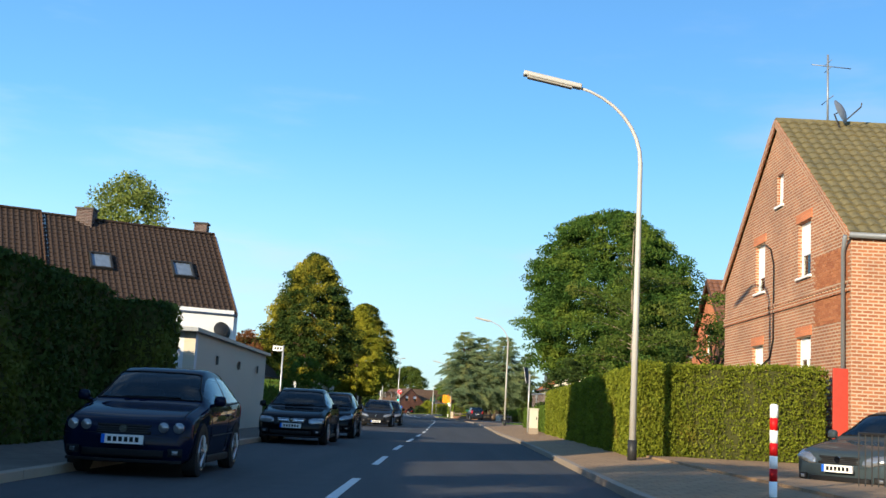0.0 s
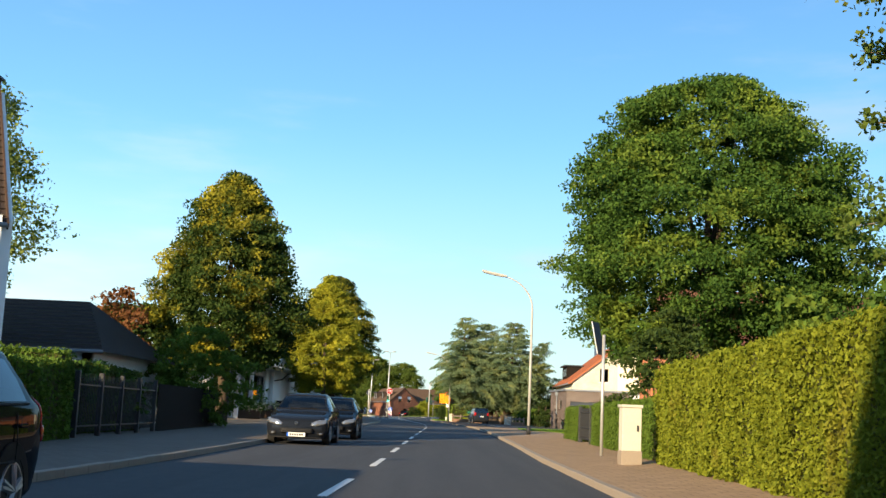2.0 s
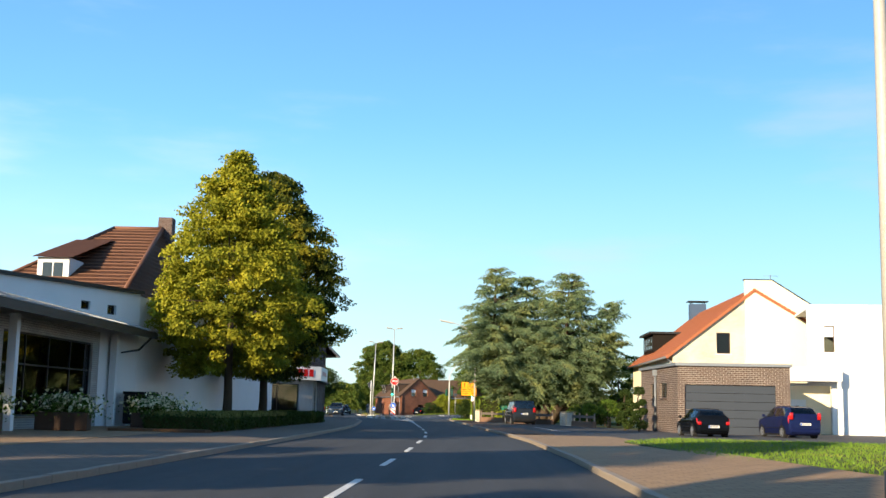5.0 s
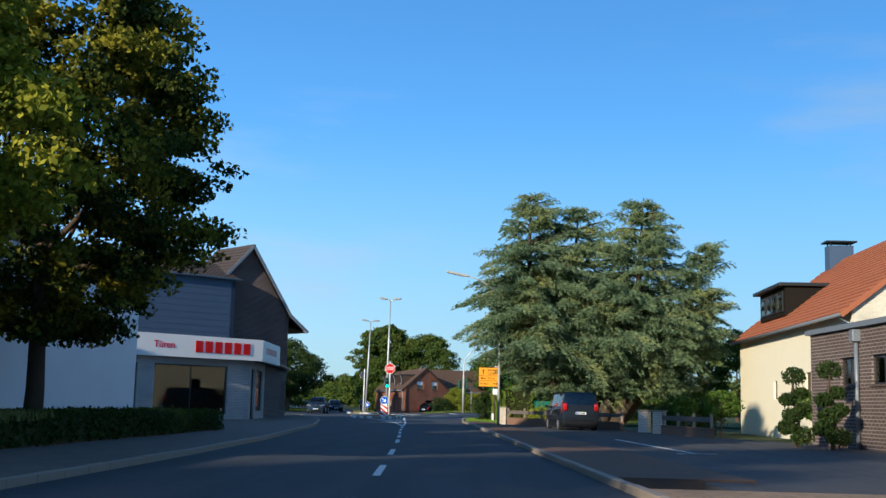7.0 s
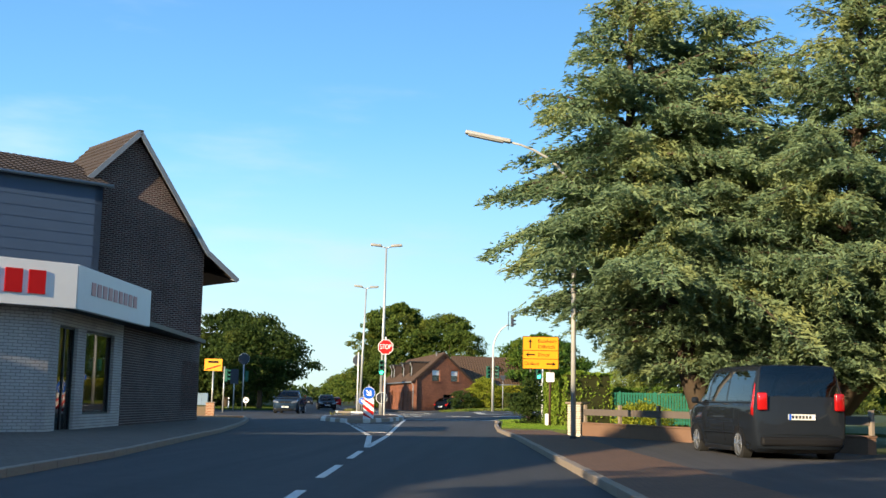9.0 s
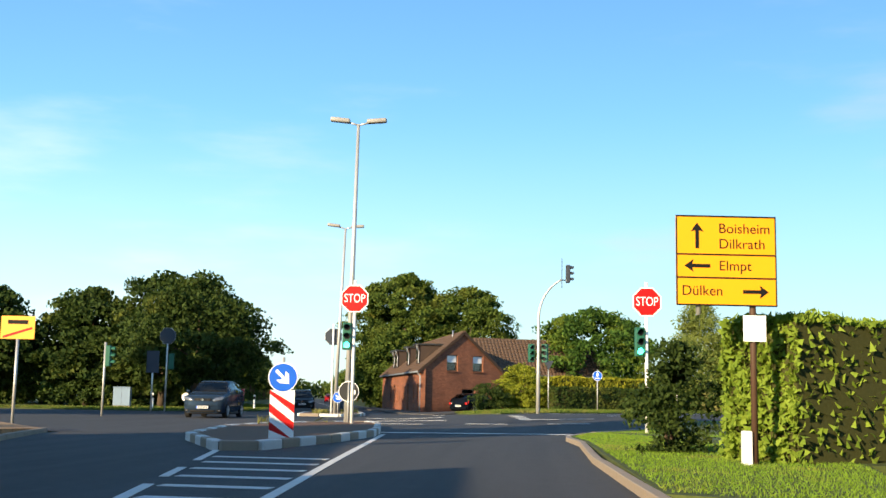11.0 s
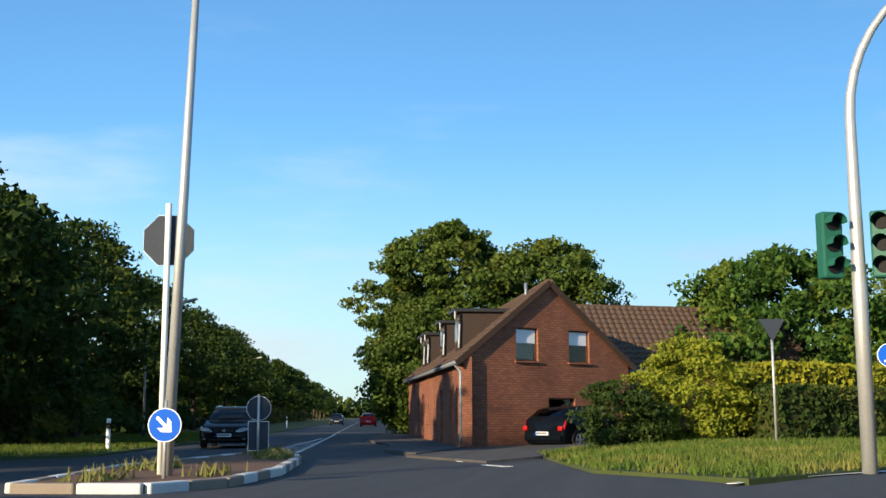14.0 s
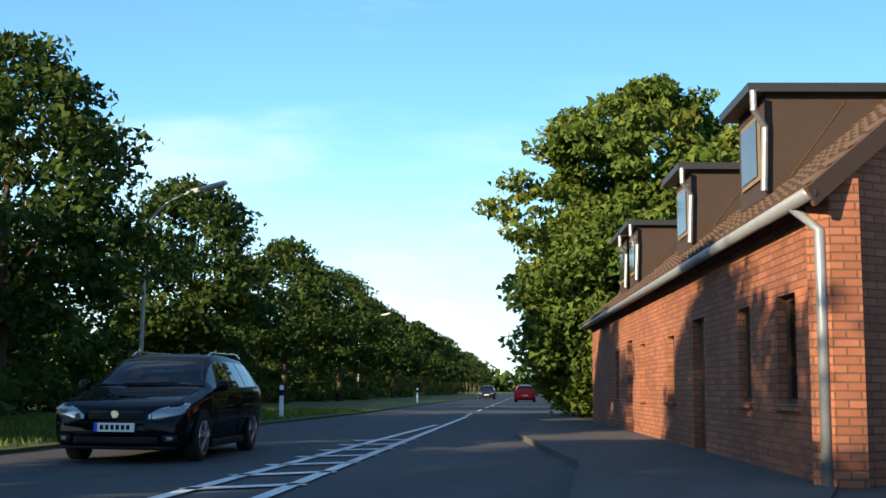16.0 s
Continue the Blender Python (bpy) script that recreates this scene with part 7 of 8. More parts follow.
        bmesh.ops.solidify(bm, geom=bm.faces[:], thickness=thick)
        return part(nm, bm, material, top, lab, True)

    # inside
    zb = rows[8][2]
    part("dashboard", box(bmesh.new(), -hw * 0.86, hw * 0.86, -length / 2 + hood * length + 0.1, -length / 2 + hood * length + 0.5, zb - 0.3, zb - 0.03, None, 0.05), BLACK, top)
    part("steering_wheel", T([(hw * 0.4 + 0.17 * math.cos(q), -length / 2 + hood * length + 0.62 + 0.05 * math.sin(q), zb - 0.02 + 0.17 * math.sin(q)) for q in np.linspace(0, 2 * math.pi, 17)], 0.014, 6), BLACK, top, "", True)
    for s in (1, -1):
        bm = box(bmesh.new(), s * hw * 0.42 - 0.24, s * hw * 0.42 + 0.24, -0.02, 0.5, 0.35, 0.6, None, 0.06)
        box(bm, s * hw * 0.42 - 0.23, s * hw * 0.42 + 0.23, 0.42, 0.56, 0.55, zb + 0.2, None, 0.06)
        box(bm, s * hw * 0.42 - 0.12, s * hw * 0.42 + 0.12, 0.46, 0.55, zb + 0.24, zb + 0.4, None, 0.03)
        part("seat", bm, BLACK, top)
    bm = box(bmesh.new(), -hw * 0.74, hw * 0.74, length * 0.28, length * 0.28 + 0.16, 0.4, zb + 0.12, None, 0.05)
    part("rear_bench", bm, BLACK, top)
    # wheels
    base = length * 0.605
    y0 = -length / 2 + length * 0.195
    for wy in (y0, y0 + base):
        for s in (1, -1):
            wo = s * (hw - 0.115)
            bm = bmesh.new()
            tube(bm, [(wo - s * 0.11, wy, wheel), (wo - s * 0.09, wy, wheel), (wo + s * 0.085, wy, wheel), (wo + s * 0.108, wy, wheel)], [wheel - 0.05, wheel, wheel, wheel - 0.035], 28)
            w = part("tyre", bm, RUBBER, top)
            rr = wheel * 0.69
            part("rim_dish", T([(wo + s * 0.09, wy, wheel), (wo + s * 0.112, wy, wheel)], [rr, rr * 0.98], 24), DARK_METAL, w)
            bm = bmesh.new()
            for a in range(5):
                t = 2 * math.pi * a / 5 + 0.3
                for dt in (-0.13, 0.13):
                    e = Vector((wo + s * 0.114, wy + rr * 0.95 * math.cos(t + dt), wheel + rr * 0.95 * math.sin(t + dt)))
                    tube(bm, [(wo + s * 0.128, wy, wheel), e], [0.03, 0.021], 6)
            tube(bm, [(wo + s * 0.11, wy, wheel), (wo + s * 0.135, wy, wheel)], [0.065, 0.05], 12)
            tube(bm, [(wo + s * 0.11, wy + rr * math.cos(q), wheel + rr * math.sin(q)) for q in np.linspace(0, 2 * math.pi, 25)], 0.012, 5)
            part("rim", bm, ALLOY, w)
            bm = bmesh.new()
            ro, n = wheel + 0.06, 20
            line = [(wy + ro * math.cos(math.pi * q / n), wheel + ro * math.sin(math.pi * q / n)) for q in range(n + 1)] + [(wy + wheel * 0.92 * math.cos(math.pi * q / n), wheel * 0.95 + wheel * 0.92 * math.sin(math.pi * q / n)) for q in range(n, -1, -1)]
            a = [bm.verts.new((s * (hw * 0.99 + 0.006), py, pz)) for py, pz in line]
            b = [bm.verts.new((s * (hw * 0.9), py, pz)) for py, pz in line]
            for q in range(n):
                bm.faces.new((a[q], a[q + 1], a[2 * n - q], a[2 * n + 1 - q]))
                bm.faces.new((a[q], b[q], b[q + 1], a[q + 1]))
            part("wheel_arch", bm, BLACK, top)
    nose, end = -length / 2, length / 2
    zl = section(0.03)[1]
    tall = kind in ("van", "suv")
    for s in (1, -1):
        if lamps == "round":
            for cx, rad in ((0.78, 0.07), (0.57, 0.066)):
                cy = nose + 0.02 + 0.2 * cx ** 3
                hl = part("headlight", T([(s * hw * cx, cy + 0.09, zl - 0.03), (s * hw * cx, cy - 0.012, zl - 0.03), (s * hw * cx, cy - 0.028, zl - 0.03)], [rad, rad, rad * 0.8], 18), HEAD_LAMP, top, "round headlight", True)
        else:
            x0, x1, lo0, lo1, up0, up1 = (0.46, 0.95, -0.15, -0.05, -0.03, 0.11) if lamps == "swept" else (0.5, 0.93, -0.15, -0.13, 0.0, 0.02)
            bm, grid = bmesh.new(), []
            for a in range(9):
                px = x0 + (x1 - x0) * a / 8
                line = []
                for b in range(6):
                    low, up = lo0 + (lo1 - lo0) * (a / 8) ** 1.4, up0 + (up1 - up0) * (a / 8) ** 0.8
                    pinch = 0.5 + 0.5 * min(1.0, a / 2.0, (8.6 - a) / 1.5)
                    pz = zl + (low + up) / 2 + (up - low) * (b / 5 - 0.5) * pinch
                    f = next((q * 0.002 for q in range(100) if section(q * 0.002)[0] >= pz + 0.055 * px ** 4), 0.1)
                    f = max(f, 0.3 * max(0.0, px - 0.9))
                    bulge = 0.022 + 0.012 * math.sin(math.pi * b / 5) * math.sin(math.pi * a / 8)
                    line.append(bm.verts.new((s * hw * px, nose + f * length + 0.2 * max(0.0, 1 - f / 0.09) ** 1.2 * px ** 3 - bulge, pz)))
                grid.append(line)
            for a in range(8):
                for b in range(5):
                    bm.faces.new((grid[a][b], grid[a + 1][b], grid[a + 1][b + 1], grid[a][b + 1]))
            bmesh.ops.recalc_face_normals(bm, faces=bm.faces)
            if sum(q.normal.y for q in bm.faces) > 0:
                bmesh.ops.reverse_faces(bm, faces=bm.faces)
            bmesh.ops.solidify(bm, geom=bm.faces[:], thickness=0.05)
            hl = part("headlight", bm, HEAD_LAMP, top, "", True)
        if kind in ("van", "wagon", "suv"):
            patch("tail_light", 0.962, 0.988, 5.3, 10.2, s, TAIL_LAMP, 0.012, -0.012)
        else:
            patch("tail_light", 0.955, 0.988, 5.6, 8.3, s, TAIL_LAMP, 0.012)
        tz = zl + (0.12 if tall else -0.02)
        part("rear_lamp", box(bmesh.new(), s * hw * 0.7, s * hw * 0.9, end - 0.09, end + 0.008, tz, tz + (0.34 if tall else 0.15), None, 0.03), TAIL_LAMP, top, "", True)
        my = nose + (hood + 0.03) * length
        bm = box(bmesh.new(), s * (hw + 0.0), s * (hw + 0.16), my - 0.03, my + 0.08, zb - 0.01, zb + 0.13, None, 0.045)
        tube(bm, [(s * (hw - 0.05), my + 0.05, zb - 0.01), (s * (hw + 0.06), my + 0.03, zb + 0.03)], 0.022, 8)
        part("mirror", bm, paint, top, "", True)
        hs = (0.08, 0.31) if not (three_door or kind == "van") else (0.1,)
        for dy in hs:
            part("door_handle", box(bmesh.new(), s * (hw - 0.015), s * (hw + 0.022), length * dy, length * dy + 0.17, zb - 0.15, zb - 0.115, None, 0.012), paint, top)
        for dy in (-0.175, 0.13) if three_door else (-0.175, 0.105, 0.31):
            part("door_seam", T([(s * (hw * 0.968 + 0.001), length * dy, 0.34), (s * (hw * 0.993 + 0.002), length * dy, 0.55), (s * (hw * 1.0), length * dy, 0.7), (s * (hw * 0.98), length * dy, zb - 0.03)], 0.006, 4), BLACK, top)
        part("belt_trim", T([(s * (ring(f)[8].x + 0.004), nose + f * length, ring(f)[8].z + 0.008) for f in np.linspace(s0, end_glass, 8)], 0.011, 6), CHROME if kind == "sedan" else BLACK, top)
        part("rub_strip", T([(s * (hw * 1.0 + 0.006), -length * 0.17, 0.52), (s * (hw * 1.0 + 0.008), length * 0.3, 0.54)], 0.011, 6), BLACK, top)
        part("sill_trim", box(bmesh.new(), s * (hw * 0.86), s * (hw * 0.975), -length * 0.19, length * 0.19, 0.16, 0.26, None, 0.02), BLACK, top)
        if rails:
            part("roof_rail", T([(s * hw * 0.62, -length * 0.03, rows[8][1] - 0.03), (s * hw * 0.62, 0.05, rows[8][1] + 0.035), (s * hw * 0.6, length * 0.33, rows[11][1] + 0.03), (s * hw * 0.6, length * 0.38, rows[11][1] - 0.03)], 0.018, 6), CHROME, top)
        part("wiper", T([(s * 0.1 - 0.25, nose + (hood + 0.008) * length, section(hood + 0.008)[0] + 0.02), (s * 0.1 + 0.3, nose + (hood + 0.016) * length, section(hood + 0.016)[0] + 0.012)], 0.009, 5), BLACK, top)
    if kind == "compact":
        band("grille", -0.52, 0.52, 0.33, 0.47, BLACK, 0.006, "wide dark mouth of the bumper")
        for q in range(3):
            band("grille_bar", -0.5, 0.5, 0.355 + 0.036 * q, 0.364 + 0.036 * q, DARK_METAL, 0.012)
    else:
        band("grille", -0.4, 0.4, zl - 0.12, zl - 0.005, BLACK, 0.006)
        for q in range(4):
            band("grille_bar", -0.385, 0.385, zl - 0.108 + 0.028 * q, zl - 0.099 + 0.028 * q, CHROME if kind == "sedan" else DARK_METAL, 0.012)
        band("bumper_intake", -0.6, 0.6, 0.255, 0.345, BLACK, 0.004)
    for s in (1, -1):
        band("side_intake", s * 0.66, s * 0.86, 0.27, 0.37, BLACK, 0.004)
        band("fog_lamp", s * 0.72, s * 0.8, 0.295, 0.345, HEAD_LAMP, 0.012)
    band("bumper_seam", -0.93, 0.93, 0.515, 0.522, BLACK, 0.002, "", 0.02, 0.006)
    band("bumper_lip", -0.86, 0.86, 0.19, 0.225, BLACK, 0.006)
    for s in (1, -1):
        part("bonnet_seam", T([Vector((s * ring(f)[13].x, ring(f)[13].y, ring(f)[13].z + 0.001)) for f in np.linspace(0.06, hood - 0.005, 8)], 0.005, 5), BLACK, top)
    part("badge", T([(0, nose - 0.014, zl - 0.055), (0, nose + 0.05, zl - 0.055)], 0.05, 16), CHROME, top)
    for yy, s, zz in ((nose - 0.02, 1, 0.23 if kind == "compact" else 0.41), (end + 0.012, -1, zl - 0.16 + (0.1 if kind in ("van",) else 0))):
        pl = part("number_plate", B(-0.26, 0.26, yy - 0.006, yy + 0.03 if s > 0 else yy + 0.006, zz, zz + 0.11) if s > 0 else B(-0.26, 0.26, yy - 0.05, yy + 0.006, zz, zz + 0.11), PLATE, top)
        fy = yy - 0.007 if s > 0 else yy + 0.007
        part("plate_band", B(-0.26 if s > 0 else 0.215, -0.215 if s > 0 else 0.26, min(fy, fy - s * 0.002), max(fy, fy - s * 0.002), zz, zz + 0.11), BLUE_SIGN, pl)
        for q in range(6):
            x0 = -0.18 + 0.068 * q
            part("plate_bar", B(x0, x0 + 0.045, min(fy, fy - s * 0.002), max(fy, fy - s * 0.002), zz + 0.025, zz + 0.085), BLACK, pl)
    part("rear_bumper", box(bmesh.new(), -hw * 0.84, hw * 0.84, end - 0.2, end + 0.02, 0.32, 0.5, None, 0.05), paint if kind != "van" else BLACK, top)
    return top


NAVY = paint_mat("navy blue paint", (0.003, 0.006, 0.02))
BLACK_PAINT = paint_mat("black paint", (0.003, 0.004, 0.006))
GUNMETAL = paint_mat("gunmetal paint", (0.009, 0.011, 0.015), 0.6)
SILVER_BLUE = paint_mat("grey blue paint", (0.03, 0.042, 0.05), 0.6)
DARK_BLUE = paint_mat("dark blue paint", (0.006, 0.01, 0.045))
VAN_PAINT = paint_mat("dark grey van paint", (0.012, 0.015, 0.02), 0.6)
RED_PAINT = paint_mat("red paint", (0.4, 0.012, 0.012), 0.1)
SLATE_PAINT = paint_mat("slate blue paint", (0.014, 0.026, 0.045), 0.6)

car("hatch", -3.85, 16.2, 0, NAVY, "dark navy small hatchback parked at the kerb", 4.0, 1.69, lamps="round", three_door=True)
car("sedan", -3.6, 31.0, 0, BLACK_PAINT, "black saloon parked at the kerb", 4.68, 1.75, lamps="square")
car("wagon", -3.45, 38.3, 0, BLACK_PAINT, "black estate car parked at the kerb", 4.5, 1.8, rails=False)
car("compact", -3.25, 65.4, 0, GUNMETAL, "gunmetal grey hatchback parked at the kerb", 4.28, 1.8)
car("compact", -2.95, 72.5, 0, BLACK_PAINT, "black hatchback parked behind the grey one", 4.2, 1.78)
car("hatch", 7.85, 18.8, -52, SILVER_BLUE, "grey-blue car parked in the front yard", 4.2, 1.76)
car("hatch", 13.35, 135.7, 184, BLACK_PAINT, "black hatchback parked before the garage", 4.0, 1.72)
car("suv", 18.3, 138.2, 186, DARK_BLUE, "dark blue people carrier parked on the driveway", 4.5, 1.8)
car("van", 6.0, 170.8, 186, VAN_PAINT, "dark grey passenger van parked facing the garden wall", 5.1, 1.92)
build_at(JUNCTION)
car("hatch", -6.45, 258.3, 147, BLACK_PAINT, "black hatchback parked at the farmhouse", 4.2, 1.76)
car("suv", -15.8, 228.6, 4, SLATE_PAINT, "slate blue sport utility car at the junction", 4.48, 1.85)
car("wagon", -19.4, 260.2, 14, BLACK_PAINT, "dark estate car on the oncoming lane", 4.6, 1.82, rails=True)
car("hatch", lane(338) + 2.0, 338, 193, RED_PAINT, "red hatchback driving away along the avenue", 4.1, 1.75)
car("hatch", lane(372) + 2.0, 372, 193, RED_PAINT, "red car far along the avenue", 4.1, 1.75)
car("hatch", lane(360) - 2.2, 360, 14, GUNMETAL, "grey car coming along the avenue", 4.1, 1.75)
build_at(STREET)

# ---- street furniture ----
def arm_lamp(x, y, turn, label, height=8.6, reach=2.4, z=0.1, sleeve=0.35):
    """A street lamp with a curved arm that reaches along -x before it is turned."""
    top = thing("street_lamp", x, y, z, turn, label, "street lamp", "street lamps")
    part("base_sleeve", T([(0, 0, -0.1), (0, 0, sleeve)], 0.1, 12), DARK_METAL, top, "dark base sleeve", True)
    pts = [(0, 0, sleeve - 0.05), (0, 0, height * 0.4), (0, 0, height * 0.76)]
    r = reach * 0.78
    for k in range(1, 9):
        t = k / 8 * math.radians(76)
        pts.append((-r * (1 - math.cos(t)), 0, height * 0.76 + height * 0.2 * math.sin(t) / math.sin(math.radians(76))))
    n = len(pts)
    part("pole", T(pts, [0.075, 0.066, 0.052] + [0.045 - 0.0022 * k for k in range(n - 3)], 12), CONCRETE_POLE, top, "", True)
    e = Vector(pts[-1])
    bm = box(bmesh.new(), -1.25, 0.1, -0.11, 0.11, -0.035, 0.075, None, 0.03)
    head = part("lamp_head", bm, CONCRETE_POLE, top, "long flat lamp head")
    head.matrix_basis = pose(e.x, 0, e.z, 0, 11, 0)
    part("diffuser", box(bmesh.new(), -1.15, -0.1, -0.085, 0.085, -0.075, -0.033, None, 0.02), LAMP_COVER, head, "grey lamp cover")
    return top


LAMP_COVER = surface("lamp cover", (0.35, 0.33, 0.3), (0.28, 0.27, 0.25), 10, 4, 0.25)


def twin_lamp(x, y, height, turn, label):
    top = thing("street_lamp", x, y, 0.1, turn, label, "street lamp", "street lamps")
    part("pole", T([(0, 0, -0.1), (0, 0, height * 0.5), (0, 0, height)], [0.1, 0.085, 0.055], 12), GALV, top, "", True)
    for s in (1, -1):
        part("arm", T([(0, 0, height - 0.04), (s * 0.35, 0, height + 0.05)], 0.035, 8), GALV, top, "", True)
        head = part("lamp_head", box(bmesh.new(), s * 0.3, s * 1.0, -0.13, 0.13, -0.06, 0.1, None, 0.05), LAMP_COVER, top, "", True)
        head.matrix_basis = pose(0, 0, height + 0.05, 0, -s * 5, 0)
    return top


def octagon(r):
    return ring_pts(r / math.cos(math.pi / 8), 8, 0, 0, math.pi / 8)


def sign_face(parent, name, outline, z, material, y=0.0, depth=0.012, label=""):
    ob = part(name, plate(bmesh.new(), outline, depth), material, parent, label)
    ob.matrix_basis = Matrix.Translation((0, y, z))
    return ob


def signal_head(parent, x, y, z, turn, lit=None, case=None, size=1.0):
    """A three-lens traffic light facing -y before it is turned."""
    case = case or GREEN_CASE
    hd = part("signal_head", box(bmesh.new(), -0.15, 0.15, -0.06, 0.14, -0.45, 0.45, None, 0.03), case, parent)
    hd.matrix_basis = pose(x, y, z, 0, 0, turn)
    for k, nm in enumerate(("red", "amber", "green")):
        zz = 0.29 - 0.29 * k
        m = GREEN_LAMP if lit == nm else BLACK
        part("lens", T([(0, -0.055, zz), (0, -0.075, zz)], 0.1, 18), m, hd, "lit green lens" if lit == nm else "")
        bm = bmesh.new()
        rr = [(0.115 * math.cos(math.radians(a)), 0.115 * math.sin(math.radians(a))) for a in range(-10, 200, 15)]
        a = [bm.verts.new((px, -0.06, zz + pz)) for px, pz in rr]
        b = [bm.verts.new((px * 0.95, -0.25, zz + pz * 0.95)) for px, pz in rr]
        for q in range(len(a) - 1):
            bm.faces.new((a[q], a[q + 1], b[q + 1], b[q]))
        part("visor", bm, case, hd)
    return hd


def post(name, x, y, h, label, r=0.038, material=None, turn=0, z=None, category="sign"):
    top = thing(name, x, y, lift(x, y) + 0.08 if z is None else z, turn, label, category)
    part("pole", T([(0, 0, -0.15), (0, 0, h)], r, 12), material or GALV, top, "", True)
    return top


arm_lamp(4.3, 24.7, 0, "tall street lamp with curved arm beside the hedge", 8.5, 2.5, 0.27)
arm_lamp(5.5, 89.5, 0, "tall street lamp with curved arm beside the lawn", 8.37, 2.5, 0.27)
arm_lamp(2.4, 178.0, 4, "street lamp with curved arm under the cedar", 8.85, 3.3, 0.1, 0.06)
build_at(JUNCTION)
leaning = twin_lamp(-7.46, 217.0, 10.45, 5, "tall twin-headed lamp on the traffic island")
leaning.matrix_world = SITE @ pose(-7.46, 217.0, 0.1, 0, 0.7, 5)
leaning = twin_lamp(-12.25, 238.3, 10.0, 8, "tall twin-headed lamp on the second island")
leaning.matrix_world = SITE @ pose(-12.35, 238.3, 0.1, 0, 1.7, 8)
arm_lamp(-30.05, 275.8, 180, "street lamp among the avenue trees", 7.15, 2.6)
arm_lamp(lane(333) - 12.2, 333, 180, "street lamp among the avenue trees", 7.15, 2.6)
build_at(STREET)

# striped bollard
b = thing("bollard", 4.2, 14.1, 0.22, 0, "red and white striped bollard", "bollard")
for k in range(7):
    part("band", T([(0, 0, 0.155 * k - (0.1 if k == 0 else 0)), (0, 0, 0.155 * k + 0.155)], 0.05, 14), RED_SIGN if k % 2 else WHITE_SIGN, b, "red band" if k % 2 else "white band", True)
part("cap", T([(0, 0, 1.085), (0, 0, 1.1)], [0.05, 0.03], 14), WHITE_SIGN, b)

# cable cabinet
c = thing("cable_cabinet", 4.72, 54.4, 0.24, 3, "pale grey cable cabinet on a plinth", "cabinet")
part("body", box(bmesh.new(), -0.2, 0.2, -0.17, 0.17, 0.22, 1.1, None, 0.012), CABINET, c)
part("plinth", box(bmesh.new(), -0.215, 0.215, -0.19, 0.19, -0.1, 0.22, None, 0.01), KERB, c, "concrete plinth")
part("lid", box(bmesh.new(), -0.225, 0.225, -0.2, 0.2, 1.1, 1.16, None, 0.015), CABINET, c)
part("door_lock", B(0.1, 0.14, -0.185, -0.168, 0.62, 0.74), DARK_METAL, c)

# tilted sign on its post
s = post("traffic_sign", 4.85, 59.3, 2.95, "tilted rectangular white sign on a post", 0.04, GALV, 66, 0.25)
for nm, a, mat, yy, dd in (("sign_plate", 0.3, WHITE_SIGN, -0.05, 0.012), ("sign_back", 0.29, GREY_SIGN, -0.036, 0.004)):
    ob = sign_face(s, nm, [(-a, -0.42), (a, -0.42), (a, 0.42), (-a, 0.42)], 2.8, mat, yy, dd)
    ob.matrix_basis = pose(0, 0.1 - yy, 2.85, -11, 0, 0)
s2 = post("street_sign", -6.42, 46.9, 3.3, "street sign on a slim pale post", 0.035, GALV, 0)
sign_face(s2, "sign_plate", [(-0.42, -0.1), (-0.02, -0.1), (-0.02, 0.1), (-0.42, 0.1)], 3.16, WHITE_SIGN, -0.05)
for k in range(3):
    sign_face(s2, "plate_bar", [(-0.36 + 0.11 * k, -0.05), (-0.28 + 0.11 * k, -0.05), (-0.28 + 0.11 * k, 0.05), (-0.36 + 0.11 * k, 0.05)], 3.16, BLACK, -0.053, 0.002)


# stop sign with signal
def stop_sign(x, y, turn, label, h=4.85, lit="green", z=0.15):
    s = post("stop_sign", x, y, h, label, 0.055, WHITE_PAINT, turn, z)
    zc = h - 0.62
    sign_face(s, "sign_back", octagon(0.45), zc, GREY_SIGN, -0.075, 0.006)
    sign_face(s, "sign_border", octagon(0.45), zc, WHITE_SIGN, -0.085, 0.008, "white border")
    sign_face(s, "sign_plate", octagon(0.415), zc, RED_SIGN, -0.09, 0.004, "red octagon")
    t = lettering("sign_word", "STOP", 0.36, WHITE_SIGN, s, 0, -0.093, zc, 0.002)
    t.matrix_basis = t.matrix_basis @ Matrix.Diagonal((0.82, 1.12, 1, 1))
    signal_head(s, -0.22, -0.05, zc - 1.25, 0, lit)
    part("bracket", T([(-0.22, 0.05, zc - 0.85), (0, 0, zc - 0.85)], 0.03, 8), DARK_METAL, s)
    return s


build_at(JUNCTION)
stop_sign(-7.03, 215.7, 6, "red stop sign above a green traffic light", 4.73)
stop_sign(2.47, 214.5, 10, "red stop sign above a green traffic light on the grass corner", 4.6)
sb = post("stop_sign", -12.6, 238.6, 4.75, "stop sign seen from behind on a slim pole", 0.055, WHITE_PAINT, 190, 0.12)
sign_face(sb, "sign_back", octagon(0.45), 4.1, WHITE_SIGN, -0.075, 0.004, "white rim")
sign_face(sb, "sign_plate", octagon(0.44), 4.1, GREY_SIGN, -0.07, 0.02, "grey sign back")
build_at(STREET)

